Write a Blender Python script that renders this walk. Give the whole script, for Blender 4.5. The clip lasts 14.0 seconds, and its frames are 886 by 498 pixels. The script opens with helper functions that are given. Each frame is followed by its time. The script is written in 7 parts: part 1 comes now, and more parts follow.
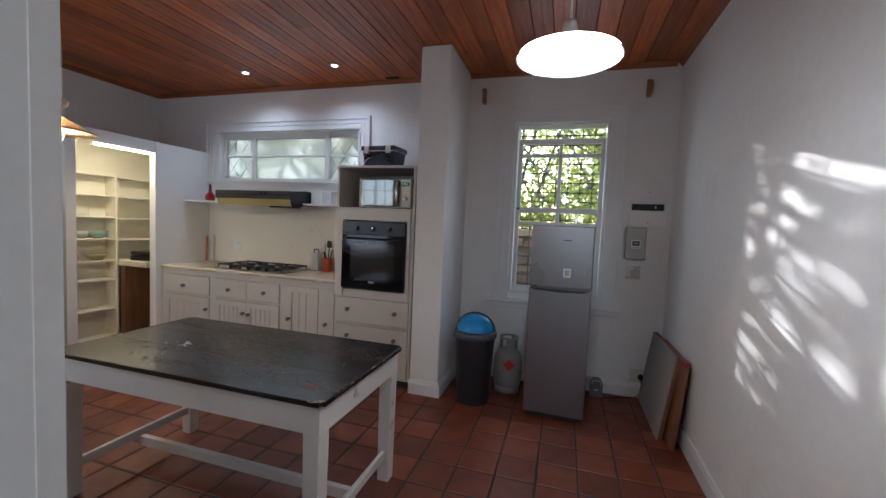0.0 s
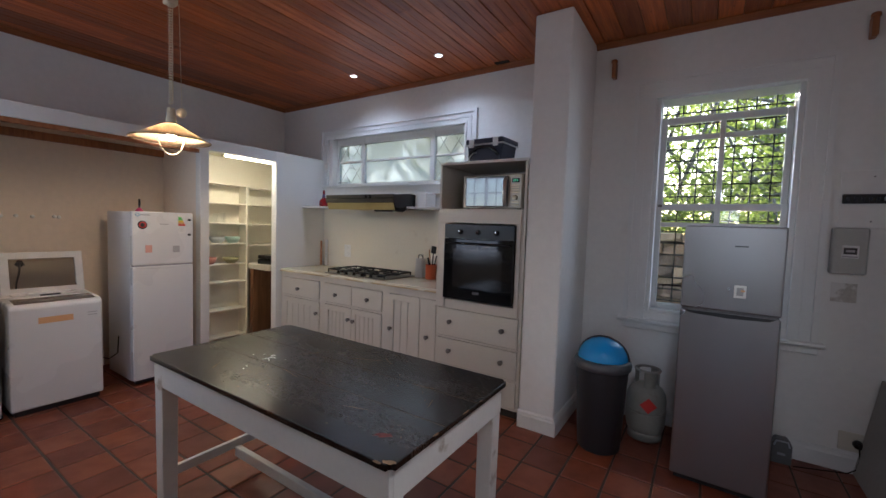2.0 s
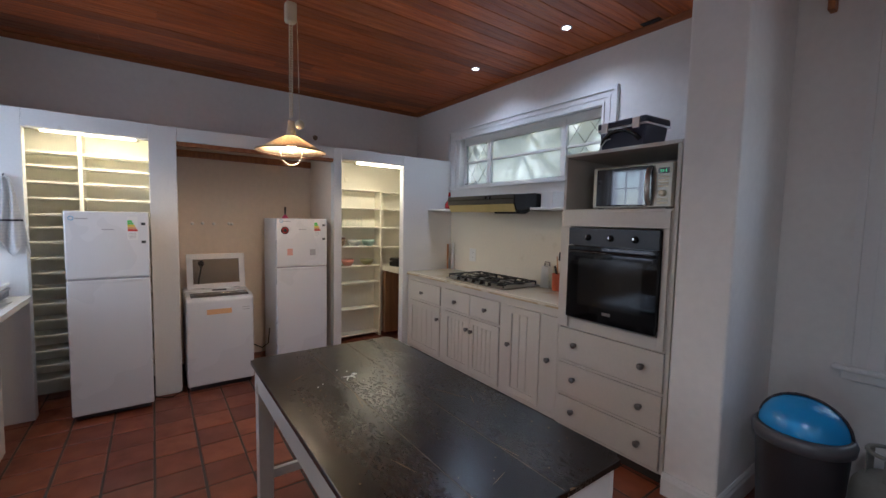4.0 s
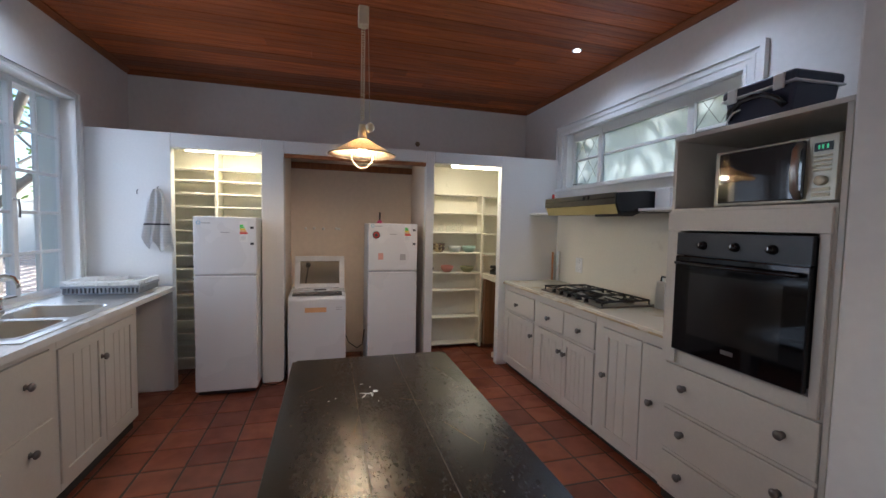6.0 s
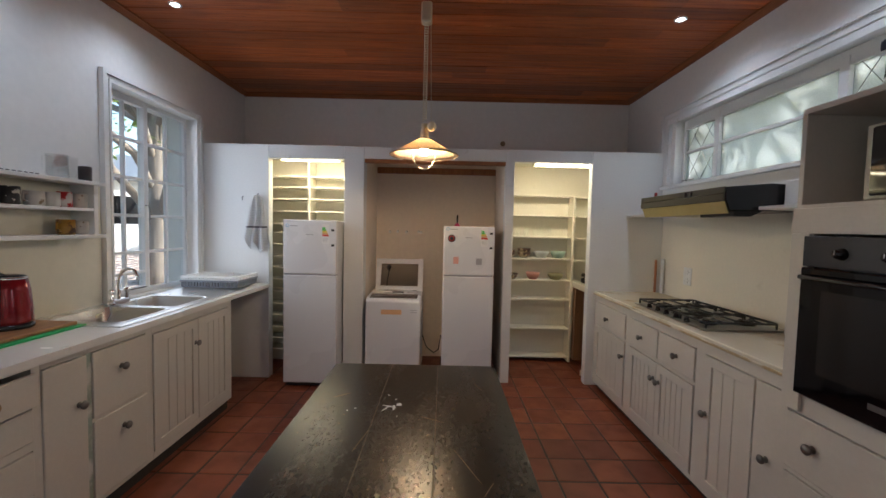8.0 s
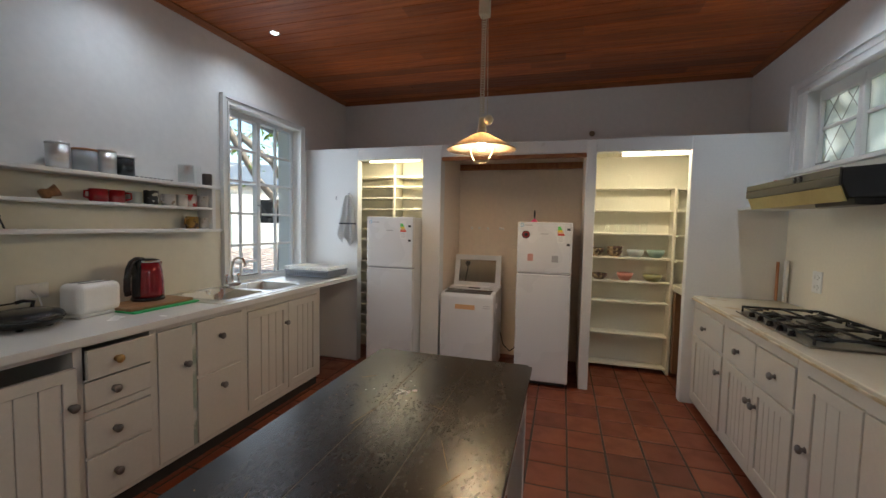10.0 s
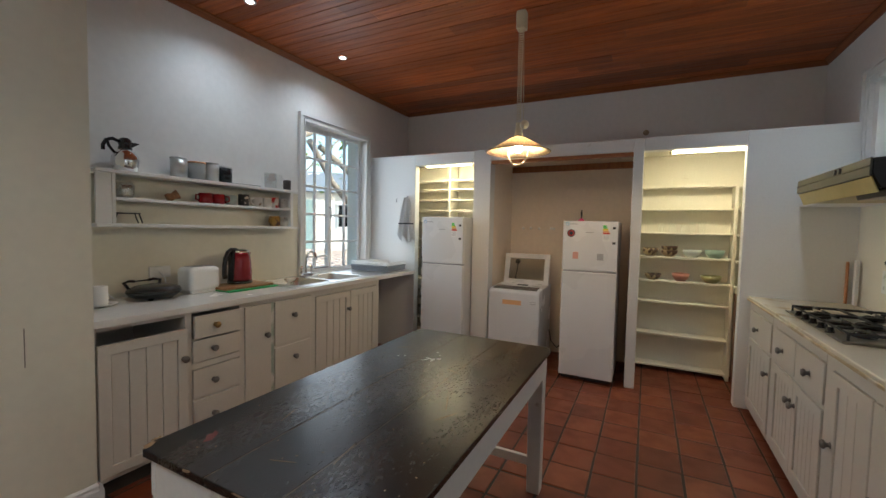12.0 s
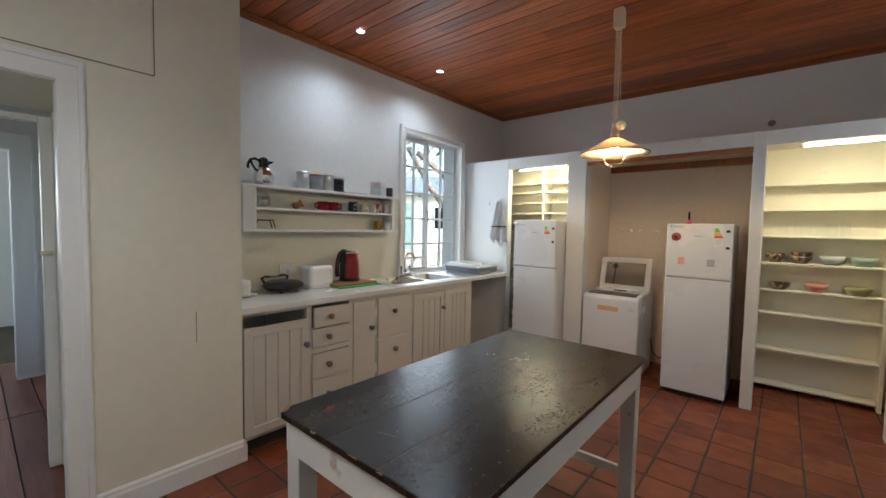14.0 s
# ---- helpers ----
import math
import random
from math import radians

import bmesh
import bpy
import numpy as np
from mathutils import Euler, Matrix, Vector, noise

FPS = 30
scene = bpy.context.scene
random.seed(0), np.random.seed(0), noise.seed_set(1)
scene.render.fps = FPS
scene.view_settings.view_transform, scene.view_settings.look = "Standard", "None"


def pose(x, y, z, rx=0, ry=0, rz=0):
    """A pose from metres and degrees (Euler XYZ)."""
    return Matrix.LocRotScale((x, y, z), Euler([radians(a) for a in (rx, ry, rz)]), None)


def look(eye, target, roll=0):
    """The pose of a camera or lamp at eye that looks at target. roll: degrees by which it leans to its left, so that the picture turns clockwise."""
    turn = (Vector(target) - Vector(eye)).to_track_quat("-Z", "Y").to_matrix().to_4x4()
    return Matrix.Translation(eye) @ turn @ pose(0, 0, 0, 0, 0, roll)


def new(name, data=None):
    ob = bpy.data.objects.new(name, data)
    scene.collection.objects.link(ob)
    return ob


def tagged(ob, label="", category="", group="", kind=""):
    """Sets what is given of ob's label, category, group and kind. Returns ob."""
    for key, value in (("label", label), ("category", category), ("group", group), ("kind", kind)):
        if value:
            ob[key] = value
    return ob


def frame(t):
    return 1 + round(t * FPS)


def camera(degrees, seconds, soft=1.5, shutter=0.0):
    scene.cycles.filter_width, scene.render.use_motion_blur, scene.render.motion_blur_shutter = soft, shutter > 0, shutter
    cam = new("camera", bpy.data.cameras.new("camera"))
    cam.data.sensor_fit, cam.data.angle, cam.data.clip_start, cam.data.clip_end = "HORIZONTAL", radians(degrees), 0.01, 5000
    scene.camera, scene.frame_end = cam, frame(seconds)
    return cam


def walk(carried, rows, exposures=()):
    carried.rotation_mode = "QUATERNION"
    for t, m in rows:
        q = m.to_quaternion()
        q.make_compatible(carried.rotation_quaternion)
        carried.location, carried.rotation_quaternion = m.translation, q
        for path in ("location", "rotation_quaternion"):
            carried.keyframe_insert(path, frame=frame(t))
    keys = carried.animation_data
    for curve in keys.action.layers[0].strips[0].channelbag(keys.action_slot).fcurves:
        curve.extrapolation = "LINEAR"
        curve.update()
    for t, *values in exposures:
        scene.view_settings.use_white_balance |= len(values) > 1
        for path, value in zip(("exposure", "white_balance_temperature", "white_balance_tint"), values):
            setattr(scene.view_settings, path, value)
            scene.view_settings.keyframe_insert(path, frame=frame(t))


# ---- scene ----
cam = camera(95.5, 14.0)
METRES, EYE, TILT, LEAN, TURN = 3.0, 1.5, 0.0, 0.0, 16.8
PATH = [
    (0, (-0.017, 0.078, 1.5), (-0.592, 1.989, 1.378), 2.5),
    (0.5, (-0.057, 0.177, 1.513), (-0.746, 2.05, 1.383), 2.4),
    (1, (-0.119, 0.285, 1.493), (-0.944, 2.102, 1.37), 2.4),
    (1.5, (-0.154, 0.396, 1.491), (-1.093, 2.158, 1.364), 2.1),
    (2, (-0.166, 0.544, 1.482), (-1.252, 2.219, 1.364), 1.9),
    (2.5, (-0.166, 0.684, 1.501), (-1.416, 2.24, 1.383), 1.8),
    (3, (-0.178, 0.805, 1.51), (-1.579, 2.227, 1.391), 1.8),
    (3.2, (-0.207, 0.847, 1.528), (-1.654, 2.222, 1.396), 1.6),
    (5.3, (-0.227, 1.374, 1.521), (-2.073, 2.136, 1.412), 1.3),
    (5.5, (-0.215, 1.437, 1.514), (-2.086, 2.136, 1.403), 1.2),
    (6, (-0.277, 1.595, 1.506), (-2.198, 2.139, 1.389), 1.2),
    (6.5, (-0.369, 1.701, 1.51), (-2.325, 2.103, 1.393), 1.3),
    (7, (-0.419, 1.769, 1.499), (-2.4, 2.021, 1.389), 1.3),
    (7.5, (-0.421, 1.861, 1.493), (-2.414, 1.99, 1.388), 1.3),
    (8, (-0.413, 1.952, 1.495), (-2.41, 1.953, 1.391), 1.3),
    (8.5, (-0.411, 2.014, 1.494), (-2.405, 1.895, 1.391), 1.3),
    (9, (-0.431, 2.109, 1.482), (-2.412, 1.854, 1.381), 1.2),
    (9.2, (-0.46, 2.148, 1.485), (-2.431, 1.827, 1.378), 1.2),
    (11.3, (-0.458, 2.633, 1.426), (-2.281, 1.816, 1.319), 1.1),
    (11.5, (-0.39, 2.64, 1.42), (-2.205, 1.807, 1.316), 1.1),
    (12, (-0.279, 2.673, 1.416), (-2.061, 1.77, 1.315), 1.2),
    (12.5, (-0.248, 2.738, 1.424), (-1.975, 1.735, 1.319), 1.0),
    (13, (-0.223, 2.765, 1.427), (-1.883, 1.654, 1.323), 1.1),
    (13.5, (-0.211, 2.754, 1.428), (-1.804, 1.551, 1.325), 1.2),
    (14, (-0.189, 2.754, 1.438), (-1.714, 1.464, 1.333), 1.1),
]
walk(cam, [(t, look(eye, target, roll)) for t, eye, target, roll in PATH],
     [(0.0, 2.05, 5600, 14), (3.0, 1.94, 5500, 17), (6.0, 1.94, 5500, 15), (8.5, 1.84, 6050, 14), (11.5, 1.9, 6100, 8), (13.0, 2.12, 6000, 8), (14.0, 2.26, 5950, 8)])

# ---- light ----
SUN_WAY = Vector((0.59, -1.60, -0.46)).normalized()
world = bpy.data.worlds.new("sky")
scene.world = world
world.use_nodes = True
_n = world.node_tree.nodes
_sky = _n.new("ShaderNodeTexSky")
_sky.sky_type, _sky.sun_disc = "NISHITA", False
_sky.sun_elevation, _sky.sun_rotation = math.asin(-SUN_WAY.z), math.atan2(-SUN_WAY.x, -SUN_WAY.y)
world.node_tree.links.new(_sky.outputs[0], _n["Background"].inputs[0])
_n["Background"].inputs[1].default_value = 0.15
sun = new("sun", bpy.data.lights.new("sun", "SUN"))
sun.data.energy, sun.data.angle, sun.data.color = 3.2, radians(0.5), (1.0, 0.93, 0.82)
sun.matrix_world = look((0, 0, 0), SUN_WAY)


def lamp(name, kind, place, energy, color, size=0.03, target=None, cone=100, blend=0.6):
    d = bpy.data.lights.new(name, kind)
    d.energy, d.color = energy, color
    if kind == "AREA":
        d.shape, d.size, d.size_y = "RECTANGLE", size[0], size[1]
    else:
        d.shadow_soft_size = size
    if kind == "SPOT":
        d.spot_size, d.spot_blend = radians(cone), blend
    ob = new(name, d)
    ob.matrix_world = look(place, target) if target else Matrix.Translation(place)
    return ob


COOL, WARM, TUBE = (0.80, 0.90, 1.0), (1.0, 0.66, 0.32), (1.0, 0.86, 0.56)
for lx, ly in ((-3.30, 3.575), (-2.243, 3.572), (-3.26, 0.075), (-2.252, 0.108)):
    lamp("downlight_lamp", "SPOT", (lx, ly, 2.965), 4.7, COOL, 0.03, (lx, ly, 0), 148, 0.9)
for ly0, ly1 in ((0.36, 0.92), (2.84, 3.42)):
    lamp("tube_lamp", "AREA", (-4.42, (ly0 + ly1) / 2, 2.115), 1.5, TUBE, (ly1 - ly0, 0.03), (-4.66, (ly0 + ly1) / 2, 1.0))
for wx, wy, wz, sx, sz, ty, e in ((-3.68, -0.405, 1.68, 0.86, 1.4, 1, 1.8), (-0.1, 4.10, 1.68, 0.8, 1.5, -1, 0.85), (-3.19, 4.115, 2.22, 1.8, 0.48, -1, 0.3)):
    lamp("window_daylight", "AREA", (wx, wy, wz), e, (0.86, 0.93, 1.0), (sx, sz), (wx, wy + ty, wz)).data.spread = radians(140)
lamp("dish_pendant_bulb", "POINT", (-0.04, 1.45, 1.975), 1.7, (1.0, 0.97, 0.93), 0.06)
# fill lamp added to brighten the hall, at an unseen, assumed east wall opening
lamp("hall_fill_light", "AREA", (0.98, -1.6, 1.6), 0.18, (0.90, 0.90, 1.0), (0.9, 1.3), (0.0, -1.6, 1.5))
lamp("far_room_daylight", "AREA", (0.6, -4.72, 1.6), 4.0, (0.92, 0.95, 1.0), (0.9, 1.3), (0.6, -3.0, 1.5))

# ---- materials ----
MATS = {}


def _mat(name):
    m = bpy.data.materials.new(name)
    m.use_nodes = True
    MATS[name] = m
    t = m.node_tree
    return m, t, t.nodes, t.links, t.nodes["Principled BSDF"]


def _noise(t, scale, detail=4, stretch=None, rnd=False):
    n, l = t.nodes, t.links
    co = n.new("ShaderNodeTexCoord")
    out = co.outputs["Object"]
    if rnd:
        inf, mul, add = n.new("ShaderNodeObjectInfo"), n.new("ShaderNodeMath"), n.new("ShaderNodeVectorMath")
        mul.operation, mul.inputs[1].default_value = "MULTIPLY", 37.0
        l.new(inf.outputs["Random"], mul.inputs[0])
        l.new(out, add.inputs[0])
        l.new(mul.outputs[0], add.inputs[1])
        out = add.outputs[0]
    if stretch:
        mp = n.new("ShaderNodeMapping")
        mp.inputs["Scale"].default_value = stretch
        l.new(out, mp.inputs[0])
        out = mp.outputs[0]
    tx = n.new("ShaderNodeTexNoise")
    tx.inputs["Scale"].default_value, tx.inputs["Detail"].default_value = scale, detail
    l.new(out, tx.inputs["Vector"])
    return tx.outputs["Fac"]


def _ramp(t, fac, stops):
    r = t.nodes.new("ShaderNodeValToRGB")
    e = r.color_ramp.elements
    while len(e) < len(stops):
        e.new(0.5)
    for k, (p, c) in zip(e, stops):
        k.position, k.color = p, (*c, 1) if len(c) == 3 else c
    t.links.new(fac, r.inputs[0])
    return r.outputs[0]


def _mix(t, fac, a, b, mode="MIX"):
    m = t.nodes.new("ShaderNodeMix")
    m.data_type, m.blend_type = "RGBA", mode
    for sock, v in ((m.inputs[0], fac), (m.inputs[6], a), (m.inputs[7], b)):
        if hasattr(v, "is_linked"):
            t.links.new(v, sock)
        else:
            sock.default_value = v if isinstance(v, float) else (*v, 1)
    return m.outputs[2]


def _bump(t, p, fac, strength, distance=0.002):
    b = t.nodes.new("ShaderNodeBump")
    b.inputs["Strength"].default_value, b.inputs["Distance"].default_value = strength, distance
    t.links.new(fac, b.inputs["Height"])
    t.links.new(b.outputs[0], p.inputs["Normal"])


def _k(c, f):
    return tuple(min(1.0, v * f) for v in c)


def surface(name, base, rough=0.5, metal=0.0, var=0.06, big=1.3, fine=45.0, bump=0.15, stain=None, stain_at=(0.62, 0.75), stain_scale=2.2, coat=0.0, rnd=False):
    """A painted, plastic, ceramic or metal surface: slow and fine variation, wear spots of another colour, fine relief."""
    m, t, n, l, p = _mat(name)
    slow, grain = _noise(t, big, 3, rnd=rnd), _noise(t, fine, 5, rnd=rnd)
    col = _ramp(t, slow, ((0.3, _k(base, 1 - var)), (0.7, _k(base, 1 + var * 0.6))))
    col = _mix(t, 0.35, col, _ramp(t, grain, ((0.3, _k(base, 1 - var * 1.6)), (0.7, _k(base, 1 + var)))))
    if stain:
        spots = _noise(t, stain_scale, 8, rnd=rnd)
        s0, s1 = stain_at
        col = _mix(t, _ramp(t, spots, ((s0, (0, 0, 0)), (s1, (1, 1, 1)))), col, stain)
    l.new(col, p.inputs["Base Color"])
    rr = _ramp(t, slow, ((0.3, (rough * 0.85,) * 3), (0.7, (min(1, rough * 1.15),) * 3)))
    l.new(rr, p.inputs["Roughness"])
    p.inputs["Metallic"].default_value = metal
    p.inputs["Coat Weight"].default_value = coat
    if bump:
        _bump(t, p, grain, bump)
    return m


def wood(name, dark, light, along, rough=0.4, island=False, rnd=False, knots=True, coat=0.0, scale=1.0):
    """Stained or bare timber with grain along one axis (0, 1 or 2)."""
    m, t, n, l, p = _mat(name)
    st = [14.0 * scale] * 3
    st[along] = 0.9 * scale
    grain = _noise(t, 2.2, 7, st, rnd)
    st2 = [90.0 * scale] * 3
    st2[along] = 3.0 * scale
    fibre = _noise(t, 1.6, 4, st2, rnd)
    col = _ramp(t, grain, ((0.32, dark), (0.68, light)))
    col = _mix(t, 0.3, col, _ramp(t, fibre, ((0.35, _k(dark, 0.6)), (0.65, light))))
    if island or rnd:
        src = n.new("ShaderNodeNewGeometry").outputs["Random Per Island"] if island else n.new("ShaderNodeObjectInfo").outputs["Random"]
        tone = _ramp(t, src, ((0.0, (0.62, 0.58, 0.55)), (0.5, (0.95, 0.92, 0.9)), (1.0, (1.25, 1.2, 1.1))))
        col = _mix(t, 1.0, col, tone, "MULTIPLY")
    if knots:
        v = n.new("ShaderNodeTexVoronoi")
        mp = n.new("ShaderNodeMapping")
        ks = [5.0] * 3
        ks[along] = 1.6
        mp.inputs["Scale"].default_value = ks
        l.new(n.new("ShaderNodeTexCoord").outputs["Object"], mp.inputs[0])
        l.new(mp.outputs[0], v.inputs["Vector"])
        col = _mix(t, _ramp(t, v.outputs["Distance"], ((0.06, (0.75,) * 3), (0.13, (0, 0, 0)))), col, _k(dark, 0.3))
    l.new(col, p.inputs["Base Color"])
    p.inputs["Roughness"].default_value, p.inputs["Coat Weight"].default_value = rough, coat
    _bump(t, p, fibre, 0.2, 0.001)
    return m


def glow(name, color, strength):
    m, t, n, l, p = _mat(name)
    p.inputs["Base Color"].default_value = (*color, 1)
    p.inputs["Emission Color"].default_value, p.inputs["Emission Strength"].default_value = (*color, 1), strength
    return m




def clear_pane(name, gloss=0.035, tint=(0.95, 0.97, 0.96)):
    """Thin flat window glass: mostly lets light straight through, with a slight gloss."""
    m, t, n, l, p = _mat(name)
    tr, gl, mx = n.new("ShaderNodeBsdfTransparent"), n.new("ShaderNodeBsdfGlossy"), n.new("ShaderNodeMixShader")
    gl.inputs["Roughness"].default_value = 0.02
    tr.inputs["Color"].default_value = (*tint, 1)
    mx.inputs[0].default_value = gloss
    l.new(tr.outputs[0], mx.inputs[1])
    l.new(gl.outputs[0], mx.inputs[2])
    l.new(mx.outputs[0], n["Material Output"].inputs[0])
    return m


def leafy(name, a, b):
    m, t, n, l, p = _mat(name)
    src = n.new("ShaderNodeNewGeometry").outputs["Random Per Island"]
    col = _ramp(t, src, ((0.0, a), (1.0, b)))
    di, tl, mx = n.new("ShaderNodeBsdfDiffuse"), n.new("ShaderNodeBsdfTranslucent"), n.new("ShaderNodeMixShader")
    l.new(col, di.inputs[0])
    l.new(_mix(t, 1.0, col, (1.7, 1.85, 0.95), "MULTIPLY"), tl.inputs[0])
    mx.inputs[0].default_value = 0.55
    l.new(di.outputs[0], mx.inputs[1])
    l.new(tl.outputs[0], mx.inputs[2])
    l.new(mx.outputs[0], n["Material Output"].inputs[0])
    return m


PLASTER = surface("white_plaster", (0.80, 0.79, 0.76), 0.75, var=0.05, big=0.9, fine=22, bump=0.25, stain=(0.58, 0.55, 0.49), stain_at=(0.66, 0.86), stain_scale=1.4)
CREAM = surface("cream_plaster", (0.73, 0.70, 0.585), 0.55, var=0.05, big=0.9, fine=22, bump=0.22, stain=(0.60, 0.54, 0.44), stain_at=(0.64, 0.86), stain_scale=1.5)
ROSE = surface("beige_pink_plaster", (0.84, 0.73, 0.61), 0.75, var=0.06, big=0.8, fine=22, bump=0.25, stain=(0.60, 0.47, 0.38), stain_at=(0.60, 0.85), stain_scale=1.6)
TRIM = surface("white_gloss_trim", (0.78, 0.78, 0.76), 0.35, var=0.04, fine=60, bump=0.06, stain=(0.55, 0.52, 0.46), stain_at=(0.70, 0.80), stain_scale=5)
CABPAINT = surface("white_cabinet_paint", (0.60, 0.565, 0.50), 0.38, var=0.05, fine=70, bump=0.08, stain=(0.52, 0.45, 0.35), stain_at=(0.68, 0.80), stain_scale=6)
PANTRY = surface("cream_pantry_paint", (0.80, 0.76, 0.64), 0.5, var=0.04, fine=60, bump=0.08, stain=(0.62, 0.54, 0.40), stain_at=(0.68, 0.82), stain_scale=4)
# near-black with a gap's shade in its colour; also on plinths, deck and vent
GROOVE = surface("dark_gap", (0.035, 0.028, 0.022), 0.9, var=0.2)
COUNTER_N = surface("worn_white_worktop", (0.66, 0.61, 0.49), 0.22, var=0.05, fine=90, bump=0.03, stain=(0.45, 0.36, 0.22), stain_at=(0.62, 0.74), stain_scale=5)
COUNTER_S = surface("white_laminate_worktop", (0.76, 0.75, 0.71), 0.25, var=0.04, fine=90, bump=0.03, stain=(0.5, 0.45, 0.36), stain_at=(0.70, 0.80), stain_scale=5)
STEEL = surface("brushed_steel", (0.66, 0.65, 0.63), 0.30, 1.0, var=0.06, fine=120, bump=0.03)
CHROME = surface("chrome", (0.78, 0.78, 0.78), 0.08, 1.0, var=0.02, bump=0)
PEWTER = surface("pewter_knob", (0.22, 0.21, 0.20), 0.36, 0.9, var=0.15, fine=200, bump=0.1)
BRASS = surface("worn_brass", (0.42, 0.27, 0.10), 0.4, 0.9, var=0.15, fine=200)
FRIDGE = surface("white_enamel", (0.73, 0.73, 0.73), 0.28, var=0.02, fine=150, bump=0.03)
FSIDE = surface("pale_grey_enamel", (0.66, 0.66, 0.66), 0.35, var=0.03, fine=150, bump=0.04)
SILVER = surface("silver_metallic_laminate", (0.29, 0.285, 0.295), 0.30, 0.9, var=0.03, fine=160, bump=0.03)
DARKGREY = surface("dark_grey_plastic", (0.024, 0.025, 0.029), 0.4, var=0.1, fine=160, bump=0.05)
BLACK = surface("black_enamel", (0.012, 0.012, 0.013), 0.22, var=0.2, fine=160, bump=0.03)
BLACKGLASS = surface("black_oven_glass", (0.004, 0.004, 0.005), 0.05, var=0.2, bump=0)
BLACKGLASS.node_tree.nodes["Principled BSDF"].inputs["Specular IOR Level"].default_value = 0.3
IRON = surface("cast_iron", (0.02, 0.02, 0.02), 0.6, var=0.3, fine=220, bump=0.3)
BLUE = surface("bright_blue_plastic", (0.02, 0.26, 0.62), 0.25, var=0.04, fine=150, bump=0.03)
RED = surface("glossy_red", (0.30, 0.008, 0.012), 0.16, var=0.08, bump=0, coat=0.5)
TERRA = surface("orange_red_ceramic", (0.48, 0.10, 0.04), 0.35, var=0.1)
PINK = surface("pink_plastic", (0.75, 0.08, 0.20), 0.35, var=0.05)
CREAMPL = surface("cream_plastic", (0.72, 0.66, 0.48), 0.4, var=0.04)
GREYPL = surface("grey_plastic", (0.42, 0.45, 0.50), 0.4, var=0.05)
WHITEPL = surface("white_plastic", (0.78, 0.78, 0.76), 0.35, var=0.03)
GASGREY = surface("grey_gas_cylinder_paint", (0.30, 0.29, 0.25), 0.45, var=0.12, stain=(0.15, 0.10, 0.07), stain_at=(0.64, 0.76), stain_scale=9)
GREEN = surface("green_plastic", (0.02, 0.42, 0.12), 0.4, var=0.05)
PINE = wood("bare_pine", (0.40, 0.19, 0.07), (0.56, 0.32, 0.14), 2, 0.5)
BOARDWOOD = wood("chopping_board_wood", (0.24, 0.11, 0.04), (0.40, 0.21, 0.09), 0, 0.5)
OAKPANEL = wood("dark_brown_board", (0.14, 0.06, 0.025), (0.26, 0.13, 0.06), 2, 0.5)
CEILWOOD = wood("stained_ceiling_board", (0.29, 0.062, 0.012), (0.58, 0.165, 0.036), 1, 0.42, island=True)
CORNICE_X = wood("stained_cornice_ew", (0.22, 0.065, 0.018), (0.36, 0.12, 0.035), 0, 0.4)
CORNICE_Y = wood("stained_cornice_ns", (0.22, 0.065, 0.018), (0.36, 0.12, 0.035), 1, 0.4)
STAINWOOD = wood("stained_bracket", (0.25, 0.09, 0.03), (0.42, 0.17, 0.06), 2, 0.4)
BACKING = surface("earthen_mortar", (0.075, 0.050, 0.038), 0.9, var=0.2, fine=120, bump=0.5)
CLEAR = clear_pane("window_glass")
FROST, t_, n_, l_, p_ = _mat("frosted_glass")
_tl, _gl, _mx = n_.new("ShaderNodeBsdfTranslucent"), n_.new("ShaderNodeBsdfGlossy"), n_.new("ShaderNodeMixShader")
l_.new(_ramp(t_, _noise(t_, 160, 4), ((0.35, (0.40, 0.43, 0.43)), (0.65, (0.58, 0.61, 0.61)))), _tl.inputs[0])
_gl.inputs["Roughness"].default_value, _mx.inputs[0].default_value = 0.25, 0.06
l_.new(_tl.outputs[0], _mx.inputs[1])
l_.new(_gl.outputs[0], _mx.inputs[2])
_rf, _mx2 = n_.new("ShaderNodeBsdfRefraction"), n_.new("ShaderNodeMixShader")
_rf.inputs["Roughness"].default_value, _rf.inputs["IOR"].default_value, _mx2.inputs[0].default_value = 0.30, 1.05, 0.25
_rf.inputs["Color"].default_value = (0.62, 0.67, 0.64, 1)
l_.new(_mx.outputs[0], _mx2.inputs[1])
l_.new(_rf.outputs[0], _mx2.inputs[2])
l_.new(_mx2.outputs[0], n_["Material Output"].inputs[0])
DRINK = clear_pane("drinking_glass", 0.03, (0.985, 0.99, 0.985))
JARGLASS = clear_pane("jar_glass", 0.24, (0.93, 0.94, 0.93))
PAPER_W = surface("white_paper", (0.80, 0.80, 0.78), 0.7, var=0.03)
PAPER_O = surface("orange_sticker", (0.72, 0.40, 0.19), 0.6, var=0.06)
PAPER_SALMON = surface("salmon_sticker", (0.70, 0.36, 0.29), 0.6, var=0.06)
PAPER_Y = surface("yellow_sticker", (0.80, 0.58, 0.05), 0.6, var=0.05)
PAPER_G = surface("green_sticker", (0.12, 0.60, 0.12), 0.6, var=0.05)
PAPER_R = surface("red_sticker", (0.62, 0.04, 0.03), 0.6, var=0.05)
PAPER_B = surface("black_sticker", (0.03, 0.03, 0.03), 0.6, var=0.05)
PAPER_GR = surface("grey_sticker", (0.45, 0.44, 0.45), 0.6, var=0.3, fine=300)
PAPER_BL = surface("pale_blue_sticker", (0.15, 0.42, 0.60), 0.6, var=0.05)
